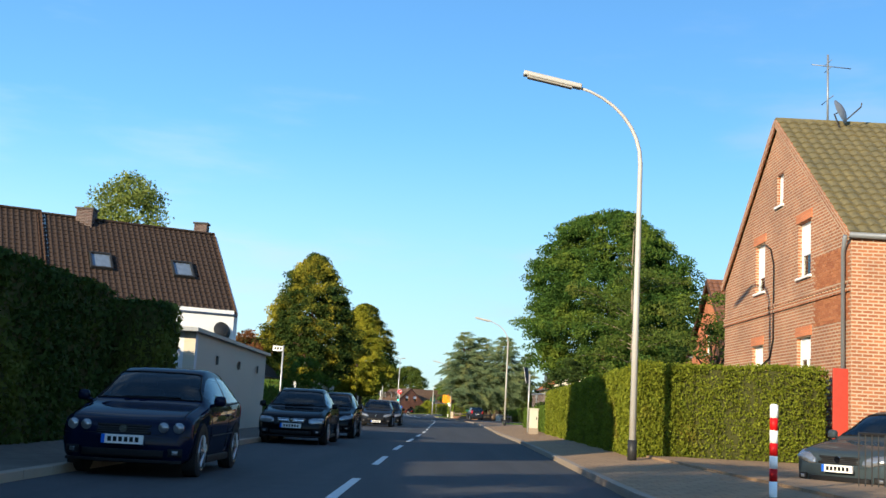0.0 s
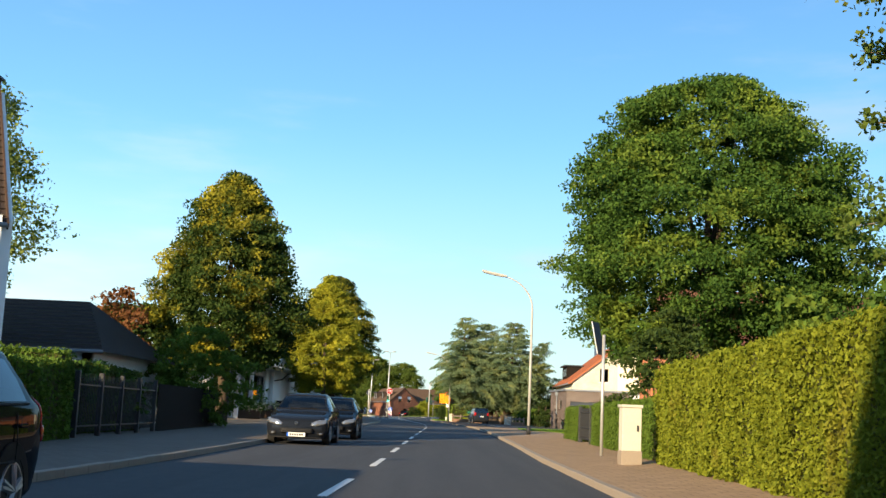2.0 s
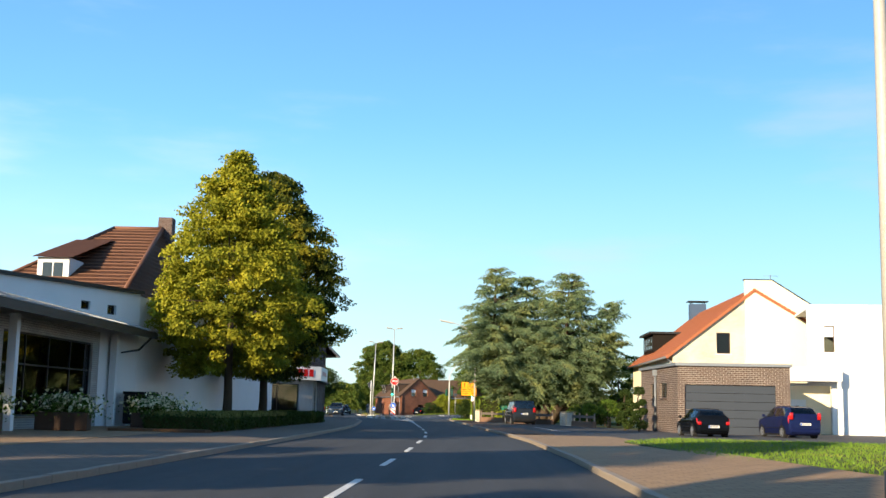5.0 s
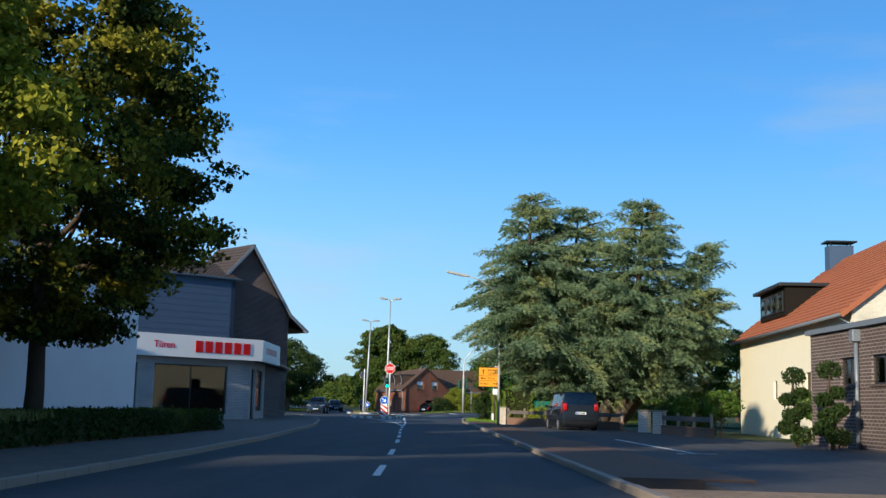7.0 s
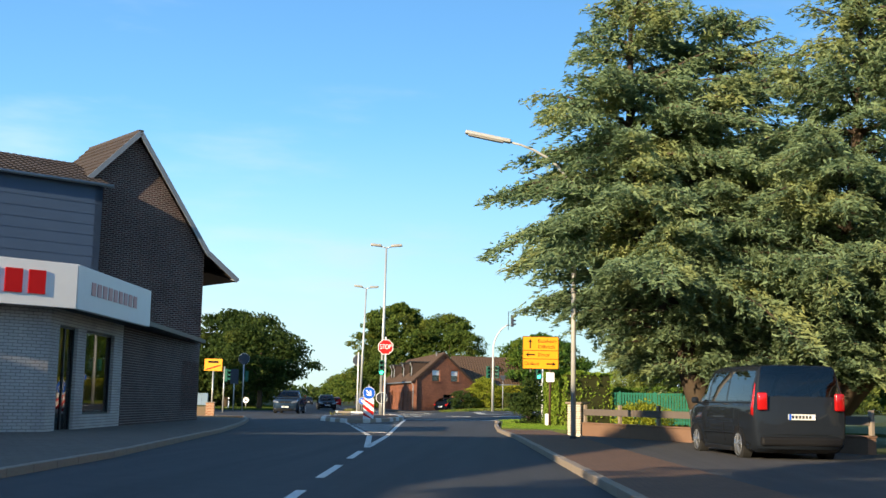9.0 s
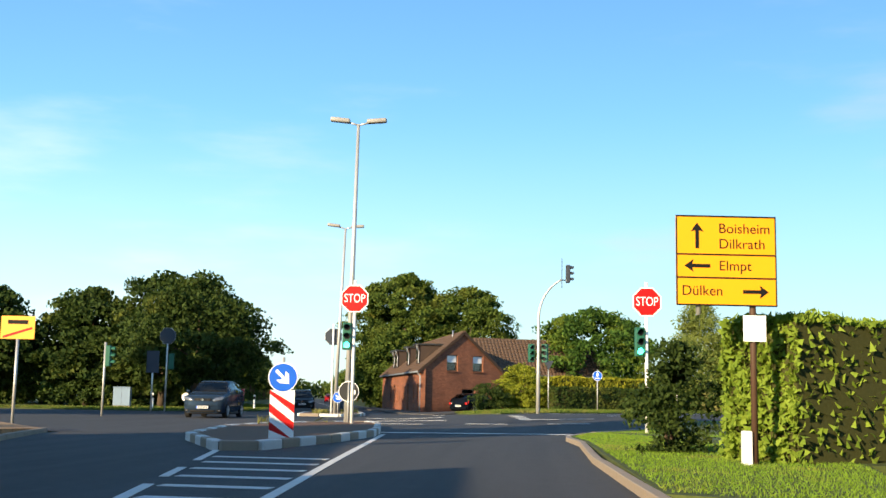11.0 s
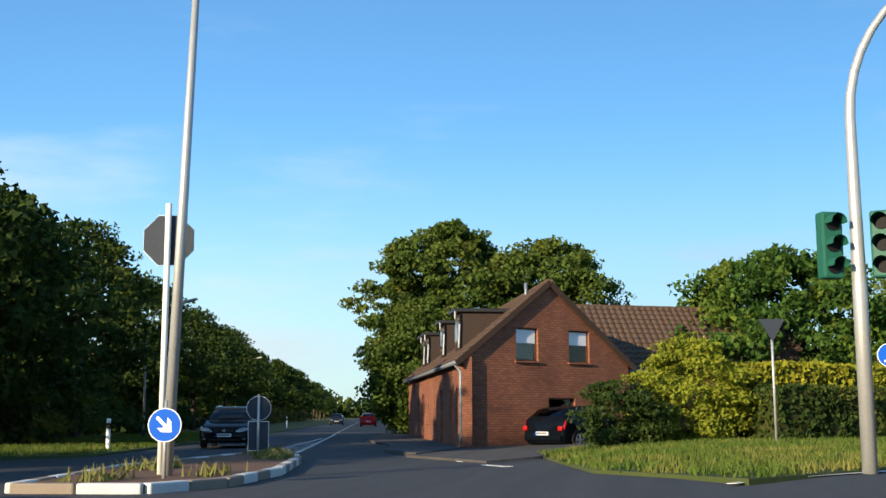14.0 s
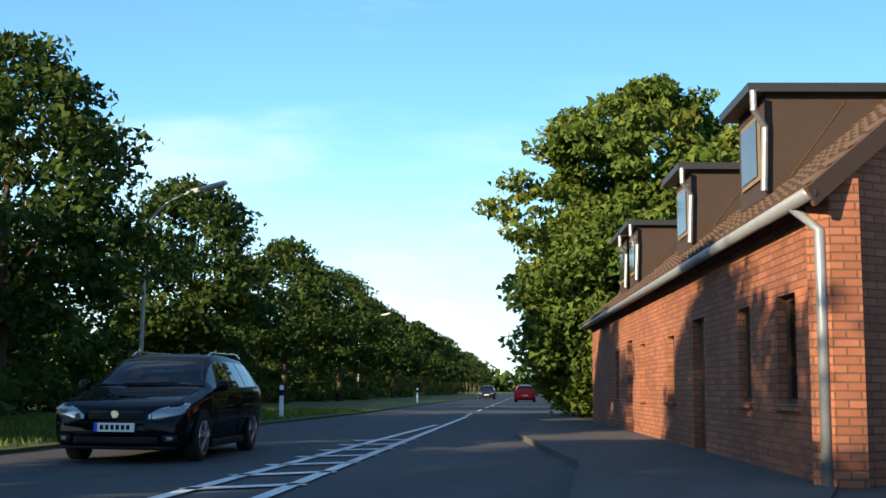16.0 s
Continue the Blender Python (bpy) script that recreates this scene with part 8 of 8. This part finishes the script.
def arrow_disc(parent, z, y, r=0.3, turn=-45):
    d = sign_face(parent, "sign_border", ring_pts(r, 36), z, WHITE_SIGN, y, 0.01, "white rim")
    p = part("sign_plate", plate(bmesh.new(), ring_pts(r * 0.94, 36), 0.004), BLUE_SIGN, d, "blue disc")
    p.matrix_basis = Matrix.Translation((0, -0.004, 0))
    a = r / 0.3
    pts = [(-0.2, 0.03), (0.03, 0.03), (0.03, 0.03), (-0.06, 0.13), (0.04, 0.13), (0.18, 0.0), (0.04, -0.13), (-0.06, -0.13), (0.03, -0.03), (-0.2, -0.03)]
    q = part("arrow", plate(bmesh.new(), [(px * a, pz * a) for px, pz in pts if True][:2] + [(px * a, pz * a) for px, pz in pts[3:]], 0.003), WHITE_SIGN, d, "white arrow")
    q.matrix_basis = Matrix.Translation((0, -0.008, 0)) @ Matrix.Rotation(radians(-turn), 4, "Y")
    return d


k = post("direction_sign", -6.06, 199.8, 1.65, "round blue arrow sign above a red and white hazard board", 0.03, GALV, 8, 0.15)
arrow_disc(k, 1.24, -0.06, 0.3)
hb = sign_face(k, "hazard_board", [(-0.25, 0), (0.25, 0), (0.25, 1.0), (-0.25, 1.0)], -0.02, WHITE_SIGN, -0.06)
for q in range(3):
    z0 = 0.02 + 0.36 * q
    pts = [(-0.25, z0 + 0.35), (-0.25, z0 + 0.18), (0.25, max(0.0, z0 - 0.2)), (0.25, max(0.0, z0 - 0.03))]
    pts = [(px, min(1.0, pz)) for px, pz in pts]
    ob = part("stripe", plate(bmesh.new(), pts, 0.003), RED_SIGN, hb, "red diagonal stripe")
    ob.matrix_basis = Matrix.Translation((0, -0.004, 0))
build_at(JUNCTION)
k = post("direction_sign", -12.0, 237.4, 1.3, "round blue arrow sign low on the island", 0.03, GALV, 8, 0.08)
arrow_disc(k, 0.9, -0.06, 0.275)
k = post("direction_sign", -14.05, 247.8, 1.55, "round and square signs showing grey backs", 0.035, GALV, 15, 0.12)
sign_face(k, "sign_plate", ring_pts(0.3, 32), 1.2, GREY_SIGN, 0.05)
sign_face(k, "sign_rim", ring_pts(0.315, 32), 1.2, WHITE_SIGN, 0.065, 0.008)
sign_face(k, "sign_plate", [(-0.25, -0.36), (0.25, -0.36), (0.25, 0.36), (-0.25, 0.36)], 0.5, GREY_SIGN, 0.05)
sign_face(k, "sign_rim", [(-0.265, -0.375), (0.265, -0.375), (0.265, 0.375), (-0.265, 0.375)], 0.5, WHITE_SIGN, 0.065, 0.008)
k = post("round_sign", -7.36, 216.75, 1.4, "large round sign with dark back and white rim", 0.03, GALV, 6, 0.12)
sign_face(k, "sign_plate", ring_pts(0.325, 36), 1.08, DARK_METAL, 0.05)
sign_face(k, "sign_rim", ring_pts(0.35, 36), 1.08, WHITE_SIGN, 0.065, 0.008)
sign_face(k, "sticker", [(0.14, -0.1), (0.23, -0.1), (0.23, 0.05), (0.14, 0.05)], 1.08, WHITE_SIGN, 0.046, 0.003)

# signal on a curved mast across the junction
m = thing("signal_mast", -1.5, 235.6, lift(-1.5, 235.6), 0, "grey curved mast carrying a traffic light", "traffic light")
pts = [(0, 0, -0.1), (0, 0, 2.4), (0, 0, 4.75)] + [(1.95 * (1 - math.cos(t)), 0, 4.75 + 2.15 * math.sin(t)) for t in (0.15, 0.3, 0.45, 0.6, 0.75, 0.9, 1.05, 1.15)]
part("pole", T(pts, [0.1, 0.095, 0.07, 0.066, 0.063, 0.06, 0.057, 0.054, 0.051, 0.048, 0.045], 12), GALV, m, "", True)
signal_head(m, 1.5, 0, 7.0, 100, None, GREY_SIGN, 1.3)
part("backing_board", B(1.14, 1.17, -0.3, 0.3, 6.3, 7.75), GREY_SIGN, m)
part("head_bracket", B(1.14, 1.5, -0.03, 0.03, 6.65, 6.71), GALV, m)
for dx in (-0.34, 0.32):
    signal_head(m, dx, -0.05, 3.0, 20 if dx < 0 else -20, None, GREEN_CASE, 0.62)
g = post("give_way_sign", -1.25, 248.4, 2.9, "give way triangle seen from behind on a slim post", 0.03, GALV, 10)
sign_face(g, "sign_plate", [(0, -0.42), (0.32, 0.14), (-0.32, 0.14)], 2.85, GREY_SIGN, -0.05)
g = post("path_sign", 1.75, 250.0, 2.7, "round blue cycle and foot path sign", 0.03, GALV, 5, 0.3)
sign_face(g, "sign_border", ring_pts(0.3, 32), 2.3, WHITE_SIGN, -0.06)
sign_face(g, "sign_plate", ring_pts(0.28, 32), 2.3, BLUE_SIGN, -0.065, 0.004)
sign_face(g, "symbol", [(-0.05, -0.12), (0.05, -0.12), (0.07, 0.03), (0, 0.15), (-0.07, 0.03)], 2.38, WHITE_SIGN, -0.069, 0.003)
sign_face(g, "symbol", [(-0.14, -0.05), (0.14, -0.05), (0.14, 0.0), (-0.14, 0.0)], 2.18, WHITE_SIGN, -0.069, 0.003)
g = post("post_box_pillar", 6.3, 256.0, 1.3, "short grey utility pillar on the verge", 0.1, KERB, 0, 0.3, "pillar")
g = post("signal_pole", 7.3, 257.6, 3.0, "slim pole with small camera boxes", 0.05, GALV, 0, 0.3, "pole")
for dx in (-0.18, 0.18):
    part("camera_box", box(bmesh.new(), dx - 0.12, dx + 0.12, -0.1, 0.12, 2.75, 2.95, None, 0.02), GREY_SIGN, g)
build_at(STREET)

# yellow signs
d = thing("direction_board", 1.95, 194.5, -0.03, 6, "large yellow direction board with black place names", "sign")
part("pole", T([(0.42, 0, -0.1), (0.42, 0, 3.9)], 0.05, 12), BROWN_WOOD, d, "brown post", True)
part("pole", T([(-0.42, 0, 2.4), (-0.42, 0, 3.9)], 0.04, 12), GALV, d, "", True)
bd = sign_face(d, "board", [(-0.78, 2.55), (0.78, 2.55), (0.78, 3.92), (-0.78, 3.92)], 0, YELLOW_SIGN, -0.08, 0.02)
for a in ((-0.78, 0.78, 2.535, 2.56), (-0.78, 0.78, 3.91, 3.935), (-0.78, -0.76, 2.56, 3.91), (0.76, 0.78, 2.56, 3.91), (-0.76, 0.76, 2.955, 2.98), (-0.76, 0.76, 3.315, 3.34)):
    part("border_line", B(a[0], a[1], -0.086, -0.0805, a[2], a[3]), BLACK, d)
for word, x0, z0, al in (("Boisheim", -0.12, 3.73, "LEFT"), ("Dilkrath", -0.12, 3.49, "LEFT"), ("Elmpt", -0.12, 3.15, "LEFT"), ("Dülken", -0.7, 2.76, "LEFT")):
    lettering("place_name", word, 0.22, BLACK, d, x0, -0.083, z0, 0.002, 0, al)


def board_arrow(x, z, turn):
    ob = part("arrow", plate(bmesh.new(), [(-0.2, 0.028), (0.08, 0.028), (0.06, 0.1), (0.2, 0.0), (0.06, -0.1), (0.08, -0.028), (-0.2, -0.028)], 0.004), BLACK, d)
    ob.matrix_basis = Matrix.Translation((x, -0.086, z)) @ Matrix.Rotation(radians(-turn), 4, "Y")


board_arrow(-0.45, 3.62, 90)
board_arrow(-0.45, 3.15, 180)
board_arrow(0.45, 2.76, 0)
sign_face(d, "small_plate", [(0.25, 2.0), (0.6, 2.0), (0.6, 2.4), (0.25, 2.4)], 0, WHITE_SIGN, -0.075, 0.01, "small white plate")
part("foot_cover", box(bmesh.new(), 0.22, 0.36, -0.1, 0.06, -0.1, 0.65, None, 0.02), WHITE_PAINT, d, "white cover at the post foot")
y = post("town_sign", -16.15, 209.35, 2.6, "yellow town-end sign on a grey post", 0.045, GALV, 5, 0.1)
sign_face(y, "board", [(-0.5, -0.34), (0.5, -0.34), (0.5, 0.34), (-0.5, 0.34)], 2.78, YELLOW_SIGN, -0.06)
sign_face(y, "name_bar", [(-0.3, 0.1), (0.3, 0.1), (0.3, 0.22), (-0.3, 0.22)], 2.78, BLACK, -0.063, 0.003)
ob = sign_face(y, "stripe", [(-0.45, -0.035), (0.45, -0.035), (0.45, 0.035), (-0.45, 0.035)], 2.63, RED_SIGN, -0.063, 0.003, "red diagonal stripe")
ob.matrix_basis = ob.matrix_basis @ Matrix.Rotation(radians(-18), 4, "Y")
p = post("path_sign", -19.46, 212.0, 2.1, "round blue path sign on a slim post", 0.03, GALV, 5, 0.15)
sign_face(p, "sign_plate", ring_pts(0.21, 32), 1.98, BLUE_SIGN, -0.05)
sign_face(p, "small_plate", [(-0.2, -0.1), (0.2, -0.1), (0.2, 0.1), (-0.2, 0.1)], 1.62, WHITE_SIGN, -0.05)
for px, py, hh in ((-22.35, 240.0, 3.2), (-21.65, 240.3, 4.5)):
    q = post("traffic_sign", px, py, hh, "sign cluster seen from its grey backs", 0.05, GALV, 5, 0.1)
    if hh > 4:
        sign_face(q, "sign_plate", octagon(0.45), 4.2, GREY_SIGN, -0.06)
        sign_face(q, "sign_rim", octagon(0.46), 4.2, WHITE_SIGN, -0.045, 0.006)
        signal_head(q, 0.25, 0.1, 2.75, 180, None, GREEN_CASE)
    else:
        sign_face(q, "sign_plate", [(-0.35, -0.62), (0.35, -0.62), (0.35, 0.62), (-0.35, 0.62)], 2.7, GREY_SIGN, -0.06)
q = post("signal_pole", -19.45, 225.0, 3.1, "slim grey signal pole", 0.05, GALV, 5, 0.1, "pole")
signal_head(q, 0.2, 0, 2.5, 90, None, GREEN_CASE)
build_at(JUNCTION)
for px, py in ((-25.5, 246.5), (-21.2, 254.0), (lane(278) - 5.6, 278), (lane(286) + 5.0, 286), (lane(320) - 5.6, 320)):
    q = thing("delineator_post", px, py, 0.06, 0, "white roadside delineator post with black band", "post", "delineators")
    part("body", box(bmesh.new(), -0.06, 0.06, -0.05, 0.05, -0.1, 1.0, None, 0.02), WHITE_SIGN, q)
    part("band", B(-0.063, 0.063, -0.053, 0.053, 0.68, 0.86), BLACK, q, "black band")
build_at(STREET)

# stone bench and small blue cabinet at the corner
q = thing("stone_trough", -15.75, 205.2, 0.1, 10, "rustic stone trough with plants", "trough")
part("body", box(bmesh.new(), -0.45, 0.45, -0.3, 0.3, -0.05, 0.46, None, 0.06), OLD_WOOD, q)
part("planting", box(bmesh.new(), -0.38, 0.38, -0.24, 0.24, 0.42, 0.53, None, 0.04), HEDGE_CORE, q)
q = thing("brick_pillar", -14.95, 204.5, 0.1, 10, "short brick pillar beside the trough", "pillar")
part("body", box(bmesh.new(), -0.22, 0.22, -0.22, 0.22, -0.05, 0.64, None, 0.02), RED_BRICK, q)
part("cap", box(bmesh.new(), -0.25, 0.25, -0.25, 0.25, 0.64, 0.7, None, 0.015), KERB, q)
q = thing("utility_box", -27.9, 250.6, 0.06, 5, "pale blue utility box on the grass", "utility box")
part("body", box(bmesh.new(), -0.56, 0.56, -0.2, 0.2, 0.12, 1.3, None, 0.02), PALE_BLUE, q)
part("plinth", box(bmesh.new(), -0.58, 0.58, -0.22, 0.22, -0.1, 0.12, None, 0.01), KERB, q)
part("lid", box(bmesh.new(), -0.59, 0.59, -0.23, 0.23, 1.3, 1.36, None, 0.015), PALE_BLUE, q)
part("door_seam", B(-0.006, 0.006, -0.206, -0.198, 0.16, 1.26), DARK_METAL, q)
q = post("round_sign", -24.2, 252.6, 0.9, "small round white sign on a short post", 0.03, GALV, 5, 0.06)
sign_face(q, "sign_plate", ring_pts(0.28, 28), 0.75, WHITE_SIGN, -0.05)
sign_face(q, "symbol", ring_pts(0.09, 16), 0.75, GREY_SIGN, -0.054, 0.004)

# ---- garden walls and fences ----
def low_wall(p, q, h, label, material=None, rails=True, post_gap=2.0):
    p, q = Vector(p), Vector(q)
    L = (q - p).length
    top = thing("garden_wall", p.x, p.y, 0, math.degrees(math.atan2(q.y - p.y, q.x - p.x)), label, "wall")
    part("wall", B(0, L, -0.12, 0.12, -0.1, h), material or BROWN_CONCRETE, top)
    part("coping", box(bmesh.new(), -0.02, L + 0.02, -0.15, 0.15, h, h + 0.05, None, 0.015), BROWN_CONCRETE, top)
    if rails:
        k = int(L / post_gap)
        for i in range(k + 1):
            part("post", box(bmesh.new(), i * L / k - 0.05, i * L / k + 0.05, -0.05, 0.05, h + 0.05, h + 0.62, None, 0.012), KERB, top, "pale concrete post")
        part("rail", box(bmesh.new(), 0, L, -0.075, -0.05, h + 0.28, h + 0.48, None, 0.006), RAIL_WOOD, top, "wide weathered rail board")
    return top


BROWN_CONCRETE = surface("brown rendered wall", (0.24, 0.14, 0.09), (0.17, 0.1, 0.065), 30, 2, 0.9)
RAIL_WOOD = surface("weathered rail board", (0.16, 0.13, 0.11), (0.1, 0.085, 0.075), 30, 3, 0.85)
low_wall((3.1, 183.2), (8.7, 171.8), 0.42, "low brown garden wall with a board rail on pale posts")
low_wall((9.7, 164.7), (10.6, 158.4), 0.4, "low brown garden wall with a board rail on pale posts")
for px, py in ((2.85, 183.5), (9.3, 167.9), (9.62, 165.4)):
    q = thing("gate_pillar", px, py, 0.05, -30, "gate pillar of rough pale stone layers", "pillar", "gate pillars")
    part("core", B(-0.2, 0.2, -0.2, 0.2, -0.05, 1.0), BROWN_CONCRETE, q)
    for k in range(13):
        cut = 0.06 if k % 2 else -0.06
        for sx0, sx1 in ((-0.24, cut - 0.012), (cut + 0.012, 0.24)):
            o = 0.014 * math.sin(k * 2.3 + px + sx0 * 9)
            part("stone", box(bmesh.new(), sx0 + o * 0.4, sx1 + o * 0.4, -0.24 - o, 0.24 - o, 0.077 * k - (0.05 if k == 0 else 0), 0.077 * k + 0.064, None, 0.012), STONE, q)
    part("cap", box(bmesh.new(), -0.3, 0.3, -0.3, 0.3, 1.01, 1.07, None, 0.015), KERB, q)
f = thing("green_fence", 4.0, 196.6, 0.1, -4, "green painted steel fence with gate", "fence")
for k in range(4):
    part("post", box(bmesh.new(), 1.53 * k - 0.04, 1.53 * k + 0.04, -0.04, 0.04, -0.1, 1.55, None, 0.01), GREEN_METAL, f)
for z0 in (0.2, 0.78, 1.42):
    part("rail", B(0, 4.6, -0.02, 0.02, z0, z0 + 0.05), GREEN_METAL, f)
for k in range(38):
    part("slat", B(0.08 + 0.12 * k, 0.165 + 0.12 * k, -0.034, -0.021, 0.12, 1.5), GREEN_METAL, f)
g = thing("iron_gate", 6.05, 70.0, 0.24, 89, "wrought iron garden gate between hedges", "gate")
for k in range(2):
    part("gate_post", box(bmesh.new(), 3.4 * k - 0.07, 3.4 * k + 0.07, -0.07, 0.07, -0.1, 1.3, None, 0.015), DARK_METAL, g)
for z0 in (0.15, 0.5, 1.05):
    part("rail", B(0, 3.4, -0.02, 0.02, z0, z0 + 0.04), DARK_METAL, g)
for k in range(22):
    part("bar", T([(0.13 + 0.143 * k, 0, 0.1), (0.13 + 0.143 * k, 0, 1.22)], 0.012, 6), DARK_METAL, g)
f = thing("iron_fence", -7.9, 58.0, 0.1, 92, "black iron garden fence with pointed bars", "fence")
for k in range(5):
    part("post", box(bmesh.new(), 2.2 * k - 0.06, 2.2 * k + 0.06, -0.06, 0.06, -0.1, 1.6, None, 0.015), DARK_METAL, f)
for z0 in (0.25, 1.25):
    part("rail", B(0, 8.8, -0.02, 0.02, z0, z0 + 0.04), DARK_METAL, f)
for k in range(58):
    part("bar", T([(0.1 + 0.15 * k, 0, 0.12), (0.1 + 0.15 * k, 0, 1.42), (0.1 + 0.15 * k, 0, 1.55)], [0.012, 0.012, 0.002], 6), DARK_METAL, f)
# boards coloured near black to hold the shadow they stand in
f = thing("board_fence", -8.2, 67.2, 0.1, 93, "wooden board fence coloured dark for its shadow", "fence")
for k in range(64):
    part("board", box(bmesh.new(), 0.205 * k, 0.205 * k + 0.19, -0.015, 0.015, 0.0, 1.5 + 0.02 * math.sin(k * 3.1), None, 0.004), DARK_WOOD, f)
for z0 in (0.3, 1.15):
    part("rail", B(0, 13.1, 0.016, 0.06, z0, z0 + 0.09), DARK_WOOD, f)
f = thing("yard_fence", 5.7, 15.3, 0.27, 0, "low steel railing of the front yard", "fence")
for k in range(26):
    part("bar", T([(0.1 * k, 0.03 * k, 0.05), (0.1 * k, 0.03 * k, 0.75)], 0.009, 6), DARK_METAL, f)
part("rail", T([(0, 0, 0.75), (2.6, 0.8, 0.75)], 0.016, 6), DARK_METAL, f)
q = thing("red_gate", 9.1, 25.9, 0.27, 0, "red painted garden door beside the house", "gate")
part("leaf", box(bmesh.new(), -0.05, 0.3, -0.03, 0.03, 0.0, 2.2, None, 0.01), RED_GATE, q)
# flower boxes at the shop
for px, py in ((-12.0, 117.0), (-9.9, 120.8), (-12.4, 110.5)):
    q = thing("flower_box", px, py, 0.12, 8, "wooden planter full of pale flowers", "planter", "planters")
    part("box", box(bmesh.new(), -0.85, 0.85, -0.4, 0.4, 0, 0.6, None, 0.02), BROWN_WOOD, q)
    rng = np.random.default_rng(int(py * 10))
    leaf_mesh("foliage", rng.normal((0, 0, 0.8), (0.5, 0.25, 0.2), (1600, 3)), 0.1, LEAF_BEECH, q, "", None, 0.6, 0, 3)
    leaf_mesh("blossom", rng.normal((0, -0.1, 0.92), (0.5, 0.26, 0.15), (420, 3)), 0.1, FLOWER, q, "white and yellow flowers", None, 0.9, 0, 4)
q = thing("recycling_bin", -12.0, 126.0, 0.12, 5, "dark wheeled container at the shop wall", "container")
part("body", box(bmesh.new(), -0.6, 0.6, -0.5, 0.5, 0.1, 1.3, None, 0.05), BLACK, q)
part("lid", box(bmesh.new(), -0.64, 0.64, -0.54, 0.54, 1.3, 1.42, None, 0.04), BLACK, q)
q = thing("wall_fan", -11.6, 151.6, 0, 0, "round black extractor on the white wall", "vent")
part("housing", T([(-0.15, 0, 1.35), (0.12, -0.01, 1.35)], [0.34, 0.3], 20), BLACK, q, "", True)
part("bracket", T([(-0.1, 0, 1.05), (0.1, 0.0, 0.7)], 0.03, 6), DARK_METAL, q)


# ---- bricks of the walls nearest the road ----
def brick_piece_mat(name, c1, c2):
    m, n, l, b = shader(name, 0.88, 0, 0.2)
    info = n.new("ShaderNodeObjectInfo")
    v = coords(n, l)
    col = mix(n, l, info.outputs["Random"], c1, c2)
    f = noise_node(n, l, v, 35, 4)
    col = mix(n, l, f, col, mix(n, l, 0.4, col, (0.05, 0.03, 0.02)))
    l.new(col, b.inputs["Base Color"])
    bump(n, l, b, f, 0.5, 0.006)
    return m


def brick_field(house, origin, way, out, s0, s1, z0, z1, holes, material, w=0.25, h=0.083, joint=0.011):
    """Single bricks in half bond, a few millimetres proud of a wall."""
    rng = random.Random(5)
    way, out = Vector(way).normalized(), Vector(out).normalized()
    turn = math.degrees(math.atan2(way.y, way.x))
    bm = box(bmesh.new(), -w / 2 + joint / 2, w / 2 - joint / 2, -0.02, 0.02, -h / 2 + joint / 2, h / 2 - joint / 2, None, 0.0)
    me = mesh_of("brick", bm, material)
    inv = into(house)
    for r in range(int((z1 - z0) / h)):
        z = z0 + (r + 0.5) * h
        s = s0 + (w / 2 if r % 2 else 0) + w / 2
        while s < s1:
            if not any(a - w / 2 < s < b + w / 2 and c - h < z < d + h for a, b, c, d in holes):
                ob = new("brick", me)
                ob.parent = house
                p = Vector(origin) + way * s + out * (rng.uniform(-0.002, 0.003) - 0.014)
                ob.matrix_basis = inv @ pose(p.x, p.y, z, rng.uniform(-0.4, 0.4), 0, turn)
            s += w


FARM_PIECE = brick_piece_mat("old painted brick", (0.38, 0.14, 0.075), (0.26, 0.092, 0.048))
RED_PIECE = brick_piece_mat("old red house brick", (0.45, 0.18, 0.08), (0.31, 0.11, 0.05))
build_at(JUNCTION)
brick_field(farm, A, vE, -uP, 0.12, 2.95, 0.08, 2.2, [(1.25, 2.0, 0.78, 2.12)], FARM_PIECE)
build_at(STREET)
brick_field(brick_house, (9.4, 25.7), (0, 1), (-1, 0), 0.1, 2.5, 3.6, 5.4, [], RED_PIECE)
SHOP_PIECE = brick_piece_mat("dark house brick", (0.095, 0.042, 0.035), (0.042, 0.024, 0.023))
brick_field(joiner, back, Fp + Vector((-0.9, 0.3)) - back, (0.998, 0.063), 0.05, 3.3, 0.5, 2.5, [], SHOP_PIECE)
